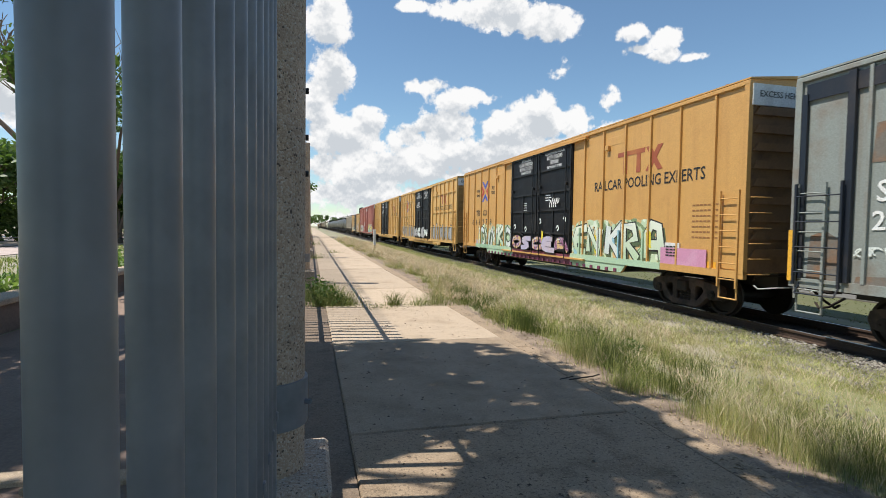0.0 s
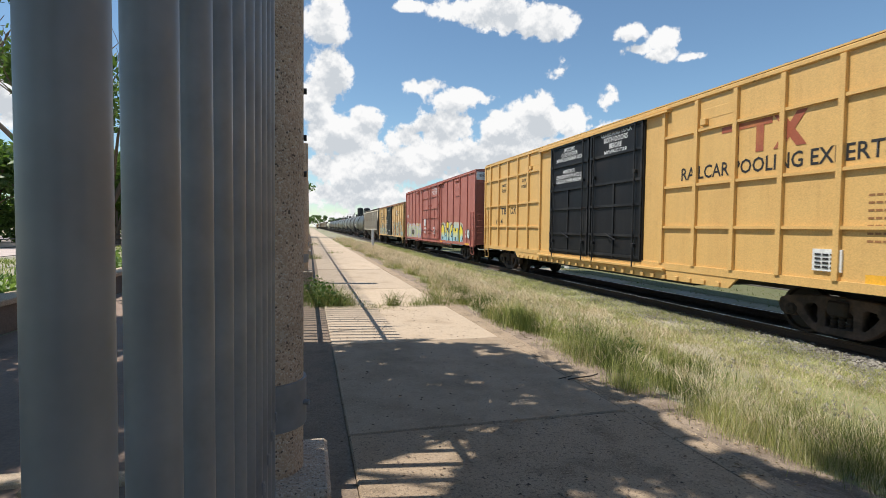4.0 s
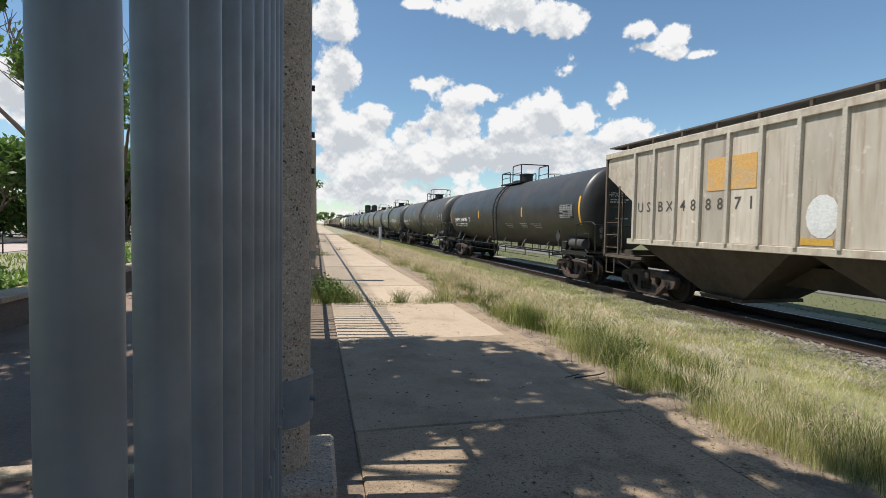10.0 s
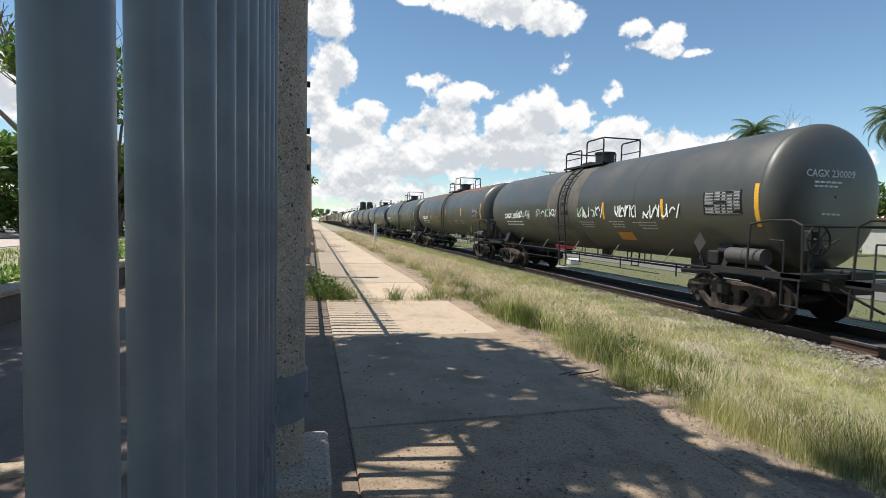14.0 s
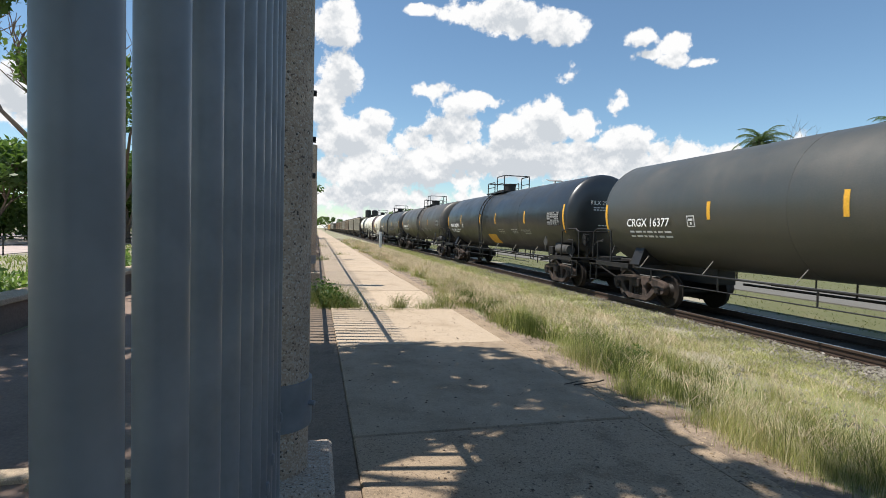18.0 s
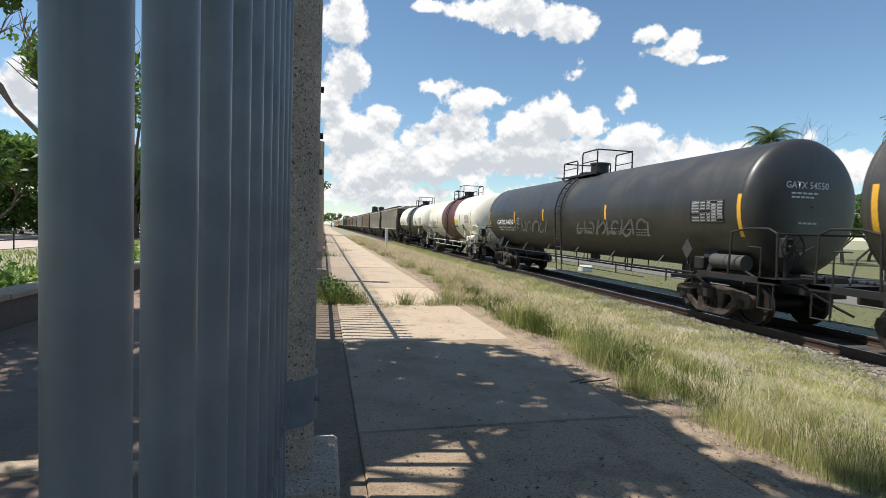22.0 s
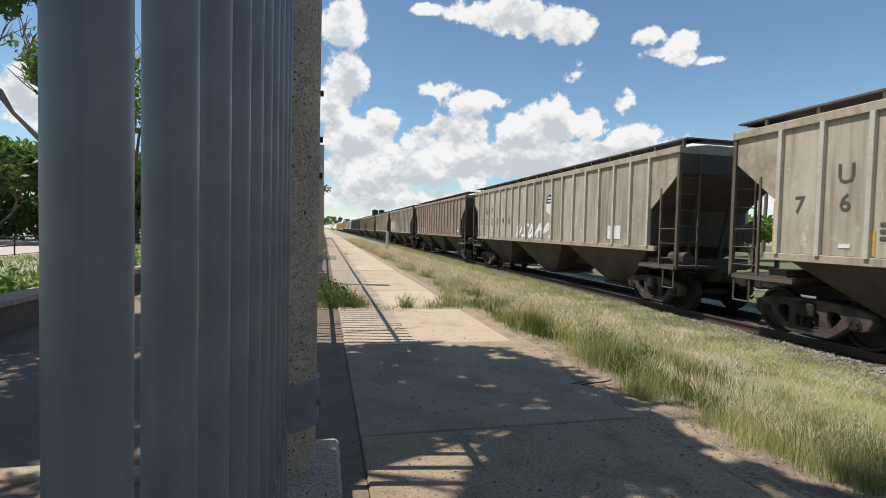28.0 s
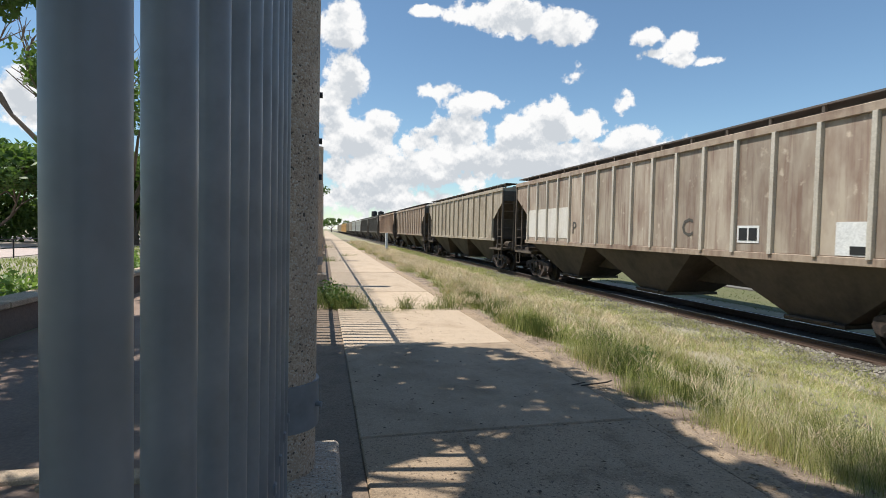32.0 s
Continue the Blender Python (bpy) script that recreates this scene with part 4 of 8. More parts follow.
def paint_posts(car, length, posts, y0, y1, z0, z1, fills, wide, deep, seed):
    """The spray paint that wraps over the side posts."""
    r = random.Random(seed)
    for k in range(1, posts):
        y = k * length / posts
        if y0 + 0.1 < y < y1 - 0.1:
            part("painted_post", G().box(-1.52 - deep - 0.003, -1.52, y - wide - 0.003, y + wide + 0.003, z0 + 0.1, z1 - r.uniform(0.12, 0.4) * (z1 - z0)), r.choice(fills), car, "", None)


def bars(car, x, rows, m, parent=None):
    """Lines of small print that cannot be read. rows: y at the left, z, width, height."""
    g = G()
    for y, z, w, h in rows:
        n = max(1, int(w / (h * 3.2)))
        for k in range(n):
            a = y - w * k / n
            b = a - w / n * 0.8
            g.add([(x, a, z), (x, b, z), (x, b, z + h), (x, a, z + h)], [(0, 1, 2, 3)])
    return tagged(part("stencil_print", g, m, parent or car, "", None), kind="stuff")


def boxcar(start, length, paint, roof_paint, label, top=5.03, low=0.95, posts=18, grid=False, doors=(6.95, 12.2), leaves=2, door_paint=None, end_paint=None, white_top=True, sill=True, lead_ladder=True, door_style="plug", wide=1.52, truck=2.2, shift=0.0):
    """A boxcar whose leading end is at y = 0; z from the rail."""
    car = thing("boxcar", label, "boxcar", None, "freight cars of the train")
    CARS.append((car, start))
    w, x = wide, -wide
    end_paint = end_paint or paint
    dp = door_paint or paint
    # ribs and rods are lighter than a black door, as painted edge highlights
    rib_paint = mat('highlit_black_steel', (0.017, 0.017, 0.018), 0.5, dirt=(0.08, 0.075, 0.07), amount=0.45, spec=0.3) if dp is door_black else dp
    body = G().prism_y([(-w, low + 0.12), (w, low + 0.12), (w, top - 0.16), (w - 0.10, top - 0.10), (0, top + 0.02), (-w + 0.10, top - 0.10), (-w, top - 0.16)], 0.05, length - 0.05)
    part("body", body, paint, car)
    part("roof", G().prism_y([(-w - 0.03, top - 0.11), (-w - 0.03, top - 0.08), (0, top + 0.07), (w + 0.03, top - 0.08), (w + 0.03, top - 0.11), (0, top - 0.0)], 0.0, length), roof_paint, car, "ribbed metal roof", None)
    g = G()
    for k in range(int(length / 1.2)):
        y = 0.6 + 1.2 * k
        g.prism_y([(-w, top - 0.06), (0, top + 0.10), (w, top - 0.06), (0, top + 0.05)], y, y + 0.08)
    part("roof_ribs", g, roof_paint, car, "", None)
    for s in (-1, 1):
        part("top_chord", G().cbox(s * w - 0.05, s * w + 0.05, 0.0, length, top - 0.22, top - 0.13, 0.012), paint, car)
        g = G().box(s * w - 0.045, s * w + 0.045, 0.0, length, low, low + 0.16)
        if sill:
            g.prism([(3.9, low + 0.02), (length - 3.9, low + 0.02), (length - 4.15, low - 0.23), (4.15, low - 0.23)], s * w - 0.03, s * w + 0.03)
        part("side_sill", g, paint, car)
    part("underframe", G().box(-0.35, 0.35, 0.3, length - 0.3, 0.72, low + 0.14).box(-1.2, 1.2, 5.5, length - 5.5, 0.62, 0.95), iron, car, "black underframe")
    # side posts
    d0, d1 = doors
    ys = [k * length / posts + (shift if k > posts / 2 else -shift) for k in range(1, posts)]
    ys = [y for y in ys if 0.3 < y < length - 0.3 and not d0 - 0.25 < y < d1 + 0.25]
    pw, pd = (0.05, 0.075) if grid else (0.026, 0.055)
    near = G().box(-pd, 0, -pw, pw, low + 0.16, top - 0.24).mesh("side_post", paint)
    for y in ys:
        for s in (-1, 1):
            ob = new("side_post", near)
            ob.parent = car
            ob.location = (-w if s < 0 else w + pd, y, 0)
    if grid:
        cuts = [0.12] + ys + [length - 0.12]
        for z in (4.12, 2.93, 1.98):
            for a, b in zip(cuts, cuts[1:]):
                if b - a < 2.0:
                    part("side_rail", G().box(x - 0.055, x, a + 0.05, b - 0.05, z - 0.03, z + 0.03), paint, car)
    # corner posts
    for y in (0.0, length - 0.12):
        for s in (-1, 1):
            part("corner_post", G().box(s * w - 0.05, s * w + 0.05, y, y + 0.12, low + 0.1, top - 0.2), paint, car)
    # ends with pressed ridges
    for y, e in ((0.05, -1), (length - 0.05, 1)):
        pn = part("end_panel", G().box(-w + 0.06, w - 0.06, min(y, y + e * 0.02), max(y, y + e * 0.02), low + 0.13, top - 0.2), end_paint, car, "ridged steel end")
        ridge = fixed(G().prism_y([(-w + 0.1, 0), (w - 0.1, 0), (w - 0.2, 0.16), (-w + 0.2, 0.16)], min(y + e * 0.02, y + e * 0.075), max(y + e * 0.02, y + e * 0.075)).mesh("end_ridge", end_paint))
        for k in range(9):
            ob = new("end_ridge", ridge)
            ob.parent, ob.location = pn, (0, 0, low + 0.45 + k * (top - low - 0.9) / 9)
        if white_top:
            part("end_band", G().box(-w + 0.02, w - 0.02, min(y, y + e * 0.075), max(y, y + e * 0.075), top - 0.62, top - 0.2), white_end, car, "white warning band")
            if e < 0:
                lettering("EXCESS HEIGHT CAR", 0.17, black_paint, car, (-0.55, y - 0.08, top - 0.40), END, "warning_text")
    # doors
    lw = (d1 - d0) / leaves
    for k in range(leaves):
        a, b = d0 + lw * k, d0 + lw * (k + 1)
        for s in (-1, 1):
            X0 = s * w
            q = lambda u: X0 + s * u
            g = G().box(min(q(0.0), q(0.055)), max(q(0.0), q(0.055)), a + 0.02, b - 0.02, low + 0.12, top - 0.27)
            d = part("door", g, dp, car, "black plug door" if dp is door_black else "")
            if s > 0:
                continue
            g = G()
            if door_style == "plug":
                for z in (low + 0.2, 1.72, 2.55, 3.2, 4.0, top - 0.36):
                    g.box(x - 0.10, x - 0.055, a + 0.05, b - 0.05, z, z + 0.07)
                for y, zt in ((a + 0.05, top - 0.30), ((a + b) / 2 - 0.04, 3.25), (b - 0.12, top - 0.30)):
                    g.box(x - 0.09, x - 0.055, y, y + 0.07, low + 0.15, zt)
            else:
                n = 17
                for i in range(n):
                    z = low + 0.3 + i * (top - low - 0.75) / n
                    g.prism([(a + 0.1, z), (b - 0.1, z), (b - 0.1, z + 0.05), (a + 0.1, z + 0.05)], x - 0.105, x - 0.055)
                g.box(x - 0.11, x - 0.055, a + 0.02, a + 0.1, low + 0.15, top - 0.3).box(x - 0.11, x - 0.055, b - 0.1, b - 0.02, low + 0.15, top - 0.3)
            part("door_ribs", g, rib_paint, d)
            if door_style == "plug":
                for y in (a + 0.32, b - 0.32):
                    g = G().cyl((x - 0.13, y, low - 0.02), (x - 0.13, y, top - 0.3), 0.022, 8)
                    for z in (1.45, 3.4):
                        g.cbox(x - 0.15, x - 0.06, y - 0.05, y + 0.05, z, z + 0.1, 0.01)
                    part("lock_rod", g, rib_paint, d)
                g = G().cyl((x - 0.15, (a + b) / 2 - 0.25, 1.62), (x - 0.15, (a + b) / 2 + 0.25, 1.78), 0.02, 6).cyl((x - 0.16, (a + b) / 2, 1.7), (x - 0.06, (a + b) / 2, 1.7), 0.06, 8)
                part("door_handle", g, dp, d)
    for z, dz in ((low - 0.02, 0.05), (top - 0.30, 0.05)):
        part("door_track", G().box(x - 0.13, x, d0 - 0.9, d1 + 0.9, z, z + dz), dp if door_style != "plug" else paint, car)
    # ladders and grab irons
    hi = 2.75
    for y0, y1 in ((0.16, 0.62), (length - 0.62, length - 0.16)):
        ladder(car, x - 0.07, y0, y1, 0.75, hi, paint, 6)
        part("stirrup", G().tube([(x - 0.03, y0, 0.95), (x - 0.03, y0, 0.52), (x - 0.03, y1, 0.52), (x - 0.03, y1, 0.95)], 0.018), paint, car)
    end_ladder(car, -0.06, -1.45, -0.98, 0.9, hi, paint, 6)
    part("brake_wheel", G().cyl((0.7, -0.12, 2.2), (0.7, -0.06, 2.2), 0.26, 16), iron, car)
    part("uncoupling_lever", G().tube([(-1.4, -0.1, 0.85), (-1.35, -0.16, 0.78), (-0.3, -0.16, 0.80), (-0.15, -0.3, 0.72)], 0.016), white_end, car)
    for y in (truck, length - 2.3 if truck > 2.5 else length - truck):
        add_truck(car, start, y)
    add_couplers(car, length)
    return car


white_end = mat("white_band_paint", (0.72, 0.72, 0.70), 0.6, dirt=(0.35, 0.33, 0.30), amount=0.4, streak=0.3)
door_black = mat("black_door_paint", (0.009, 0.0095, 0.011), 0.55, dirt=(0.035, 0.032, 0.03), amount=0.35, streak=0.25, spec=0.3)
ttx_yellow = mat("warm_yellow_paint", (0.60, 0.335, 0.105), 0.5, dirt=(0.38, 0.18, 0.06), amount=0.3, grain=45, blotch=0.8, streak=0.3, bump=0.05)
ttx_yellow2 = mat("bright_yellow_paint", (0.66, 0.41, 0.145), 0.5, dirt=(0.42, 0.22, 0.07), amount=0.25, grain=45, blotch=0.8, streak=0.25, bump=0.05)
rail_yellow = mat("faded_yellow_paint", (0.70, 0.46, 0.20), 0.6, dirt=(0.24, 0.09, 0.045), amount=0.8, lo=0.56, hi=0.68, grain=10, blotch=1.1, streak=0.45, bump=0.08)
red_car = mat("faded_red_paint", (0.41, 0.145, 0.11), 0.6, dirt=(0.20, 0.065, 0.05), amount=0.35, grain=45, blotch=0.8, streak=0.25, bump=0.05)
grey_car = mat("grey_green_paint", (0.26, 0.285, 0.265), 0.6, dirt=(0.20, 0.13, 0.085), amount=0.8, grain=45, blotch=0.9, streak=0.5, bump=0.08)
roof_metal = mat("galvanised_roof", (0.34, 0.26, 0.19), 0.5, metal=0.3, dirt=(0.2, 0.1, 0.06), amount=0.6, blotch=0.6)
g_white = mat("spray_white", (0.70, 0.74, 0.70), 0.55, dirt=(0.40, 0.52, 0.50), amount=0.5, blotch=1.5, bump=0)
g_silver = mat("spray_silver", (0.46, 0.46, 0.46), 0.45, metal=0.2, dirt=(0.30, 0.30, 0.30), amount=0.5, blotch=2, bump=0)
g_black = mat("spray_black", (0.02, 0.02, 0.022), 0.5, amount=0.2, bump=0)
g_mint = mat("spray_mint", (0.42, 0.58, 0.40), 0.55, dirt=(0.18, 0.34, 0.22), amount=0.9, blotch=1.4, bump=0)
g_yellow = mat("spray_yellow", (0.75, 0.62, 0.05), 0.5, dirt=(0.6, 0.40, 0.02), amount=0.5, bump=0)
g_sky = mat("spray_light_blue", (0.28, 0.52, 0.62), 0.5, dirt=(0.55, 0.70, 0.70), amount=0.8, blotch=1.5, bump=0)
g_pink = mat("spray_pink", (0.60, 0.28, 0.42), 0.5, dirt=(0.7, 0.50, 0.62), amount=0.7, bump=0)
g_lilac = mat("spray_lilac", (0.48, 0.44, 0.58), 0.5, dirt=(0.62, 0.45, 0.38), amount=0.7, blotch=1.0, bump=0)
g_pale = mat("spray_pale_grey_green", (0.50, 0.50, 0.40), 0.55, dirt=(0.42, 0.36, 0.42), amount=0.8, blotch=1.2, bump=0)
g_green = mat("spray_green", (0.52, 0.56, 0.26), 0.5, dirt=(0.50, 0.42, 0.34), amount=0.7, blotch=1.6, bump=0)
g_teal = mat("spray_teal", (0.10, 0.30, 0.34), 0.5, dirt=(0.4, 0.5, 0.45), amount=0.6, bump=0)
g_maroon = mat("spray_maroon", (0.20, 0.05, 0.09), 0.5, dirt=(0.4, 0.2, 0.3), amount=0.6, bump=0)
g_orange = mat("spray_orange", (0.70, 0.28, 0.10), 0.5, amount=0.4, bump=0)


def blended_spray(name, low, high, z0, z1):
    """Spray paint that fades from one colour at the foot to another at the head."""
    m = mat(name, low, 0.5, amount=0.15, bump=0)
    nt = m.node_tree
    N, L = nt.nodes.new, nt.links.new
    tc, sep, mr, nz, add, mx = (N("ShaderNode" + k) for k in ("TexCoord", "SeparateXYZ", "MapRange", "TexNoise", "Math", "Mix"))
    L(tc.outputs["Object"], sep.inputs[0])
    nz.inputs["Scale"].default_value = 3.0
    L(tc.outputs["Object"], nz.inputs[0])
    add.operation = "MULTIPLY_ADD"
    L(nz.outputs[0], add.inputs[0])
    add.inputs[1].default_value = 0.5
    L(sep.outputs[2], add.inputs[2])
    L(add.outputs[0], mr.inputs[0])
    mr.inputs[1].default_value, mr.inputs[2].default_value = z0 + 0.25, z1 + 0.25
    mx.data_type = "RGBA"
    L(mr.outputs[0], mx.inputs["Factor"])
    b = nt.nodes["Principled BSDF"]
    L(b.inputs["Base Color"].links[0].from_socket, mx.inputs["A"])
    mx.inputs["B"].default_value = (*high, 1)
    L(mx.outputs["Result"], b.inputs["Base Color"])
    return m


def worn_mural(name, stops, scale):
    """Old graffiti, many colours deep, chipped through to the paint below."""
    m = mat(name, stops[0], 0.6, amount=0.2, bump=0.05)
    nt = m.node_tree
    N, L = nt.nodes.new, nt.links.new
    tc, mp, nz, ramp, mx, chip, cr = (N("ShaderNode" + k) for k in ("TexCoord", "Mapping", "TexNoise", "ValToRGB", "Mix", "TexNoise", "MapRange"))
    mp.inputs["Scale"].default_value = (1, 1, 0.6)
    L(tc.outputs["Object"], mp.inputs[0])
    nz.inputs["Scale"].default_value, nz.inputs["Detail"].default_value, nz.inputs["Distortion"].default_value = scale, 2, 1.6
    L(mp.outputs[0], nz.inputs[0])
    ramp.color_ramp.interpolation = "CONSTANT"
    ramp.color_ramp.elements[0].color = (*stops[0], 1)
    ramp.color_ramp.elements[1].position, ramp.color_ramp.elements[1].color = 0.36, (*stops[1], 1)
    for k, c in enumerate(stops[2:]):
        e = ramp.color_ramp.elements.new(0.40 + 0.24 * k / max(1, len(stops) - 3))
        e.color = (*c, 1)
    L(nz.outputs[0], ramp.inputs[0])
    chip.inputs["Scale"].default_value, chip.inputs["Detail"].default_value = 5.0, 6
    L(tc.outputs["Object"], chip.inputs[0])
    L(chip.outputs[0], cr.inputs[0])
    cr.inputs[1].default_value, cr.inputs[2].default_value = 0.53, 0.57
    mx.data_type = "RGBA"
    L(cr.outputs[0], mx.inputs["Factor"])
    L(ramp.outputs[0], mx.inputs["A"])
    mx.inputs["B"].default_value = (0.62, 0.42, 0.19, 1)
    L(mx.outputs["Result"], nt.nodes["Principled BSDF"].inputs["Base Color"])
    return m


g_lime = mat("spray_faded_lime", (0.50, 0.55, 0.30), 0.55, dirt=(0.55, 0.42, 0.34), amount=0.8, blotch=2.5, bump=0)
g_olive = mat("spray_dark_olive", (0.10, 0.14, 0.07), 0.55, dirt=(0.05, 0.07, 0.04), amount=0.6, bump=0)
def x_mark(car, x, y, z, s, outer=red_paint, inner=blue_paint):
    """Two angled bands that meet as an X: red outside, blue inside."""
    def band(pts, m):
        part("emblem_band", G().prism([(y - a * s * 1.25, z + b * s * 0.88) for a, b in pts], x, x + 0.004), m, car, "", None)
    for k in (-1, 1):
        band([(k * 0.10, 0.0), (k * 0.55, 0.5), (k * 0.55, 0.28), (k * 0.30, 0.0), (k * 0.55, -0.28), (k * 0.55, -0.5)], outer)
        band([(0.0, k * 0.14), (-0.42, k * 0.62), (-0.22, k * 0.62), (0.0, k * 0.36), (0.22, k * 0.62), (0.42, k * 0.62)], inner)


def maroon_mark(car, x, y, z, w, h, m):
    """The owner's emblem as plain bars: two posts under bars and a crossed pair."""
    g = G()
    L = y + w / 2
    g.box(x, x + 0.004, L - 0.62 * w, L, z + h * 0.3, z + h * 0.5)
    for c in (0.14, 0.44):
        g.box(x - 0.001, x + 0.003, L - (c + 0.09) * w, L - c * w, z - h * 0.5, z + h * 0.3)
    for a, b in ((0.64, 0.98), (0.98, 0.64)):
        g.prism([(L - a * w, z + h * 0.5), (L - (a + 0.1 * (1 if a < b else -1)) * w, z + h * 0.5), (L - b * w, z - h * 0.5), (L - (b - 0.1 * (1 if a < b else -1)) * w, z - h * 0.5)], x - 0.002, x + 0.002)
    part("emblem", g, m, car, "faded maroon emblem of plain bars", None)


def yellow_boxcar(start, paint, grid, num, emblem, label):
    # end paint is darkened for the shade between the cars, besides its grime
    shaded_end = mat("shaded_grimy_end", (0.20, 0.11, 0.05), 0.7, dirt=(0.06, 0.04, 0.03), amount=0.8) if not grid else mat("shaded_ochre_end", (0.42, 0.25, 0.09), 0.6, dirt=(0.16, 0.09, 0.04), amount=0.6)
    car = boxcar(start, 19.3, paint, paint, label, grid=grid, door_paint=door_black, posts=18, end_paint=shaded_end, shift=0.205)
    x = -1.522
    lettering("RAILCAR POOLING EXPERTS", 0.40, black_paint, car, (x - 0.003, 3.4, 3.18), SIDE, "slogan", width=4.5)
    maroon_mark(car, x - 0.005, 3.5, 3.75, 1.95, 0.62, maroon_faded)
    if emblem:
        x_mark(car, x - 0.005, 15.75, 3.72, 0.9)
    lettering("next\nload", 0.27, black_paint, car, (x - 0.003, 16.82, 3.7), SIDE, "slogan", shear=0.15)
    lettering("any\nroad", 0.27, black_paint, car, (x - 0.003, 14.66, 3.75), SIDE, "slogan", shear=0.15)
    for word, y in (("TB", 16.82), ("OX", 15.74)):
        lettering(word, 0.42, black_paint, car, (x - 0.003, y, 2.65), SIDE, "car_mark", width=0.62)
    for ch, y in zip(num, (17.62, 17.05, 16.58, 15.98, 15.52, 14.92)):
        lettering(ch, 0.38, black_paint, car, (x - 0.003, y, 2.2), SIDE, "car_mark", width=None if ch == "1" else 0.25)
    if grid:
        lettering("IMPORTANT\nCLOSE THIS DOOR\nBEFORE CLOSING MAIN DOOR", 0.17, white_paint, car, (-1.58, 10.89, 4.38), SIDE, "door_text", width=1.75)
        lettering("IMPORTANTE\nCIERRE ESTA PUERTA ANTES DE\nCERRAR LA PUERTA PRINCIPAL", 0.17, white_paint, car, (-1.58, 10.89, 3.66), SIDE, "door_text", width=1.75)
    else:
        lettering("IMPORTANT\nCLOSE THIS DOOR\nBEFORE CLOSING\nMAIN DOOR", 0.18, white_paint, car, (-1.58, 10.7, 4.37), SIDE, "door_text", width=1.35)
        part("door_tag", ribbon([rounded([(8.35 - 0.16 * k + 0.1, 2.68), (8.35 - 0.16 * k, 3.0 + 0.08 * (k % 2)), (8.3 - 0.16 * k, 2.74), (8.18 - 0.16 * k, 2.98)]) for k in range(4)], 0.045, -1.64), white_paint, car, "white spray-painted tag", None)
        bars(car, -1.58, [(8.9, 3.2 - 0.09 * k, 0.5 - 0.08 * (k % 2), 0.035) for k in range(4)] + [(10.9, 2.9 - 0.09 * k, 0.35, 0.03) for k in range(5)], white_paint)
    lettering("CLOSE AND LOCK\nBOTH DOORS\nBEFORE\nMOVING CAR", 0.20, white_paint, car, (-1.58, 8.26, 4.37), SIDE, "door_text", width=1.5)
    for y in (4.6, 13.6):
        part("vent_panel", G().cbox(x - 0.003, x + 0.02, y - 0.42, y + 0.42, 4.32, 4.56, 0.01).cbox(x - 0.09, x, y + 0.26, y + 0.42, 4.2, 4.34, 0.01), paint, car, "small raised panel with a bracket")
    part("notice_board", G().box(x - 0.035, x, 1.85, 2.35, 1.25, 1.62), white_end, car, "small white data panel", None)
    bars(car, x - 0.045, [(2.3, 1.30 + 0.07 * k, 0.4, 0.035) for k in range(4)], black_paint)
    bars(car, x - 0.003, [(1.5, 1.75 + 0.12 * k, 0.8, 0.035) for k in range(7)], mat("faded_brown_print", (0.30, 0.14, 0.05), 0.6, bump=0))
    clip = G().cbox(-0.045, 0.0, -0.06, 0.06, -0.05, 0.05, 0.008).mesh("sill_bracket", paint if grid else g_maroon)
    for k in range(26):
        ob = new("sill_bracket", clip)
        ob.parent, ob.location = car, (-1.552, 4.4 + 0.42 * k, 0.78)
    part("tag_plate", G().box(x - 0.003, x, 0.75, 1.5, 1.02, 1.25), yellow_paint, car, "yellow plate", None)
    return car


maroon_faded = mat("faded_maroon", (0.34, 0.09, 0.045), 0.55, dirt=(0.5, 0.22, 0.06), amount=0.6, bump=0)


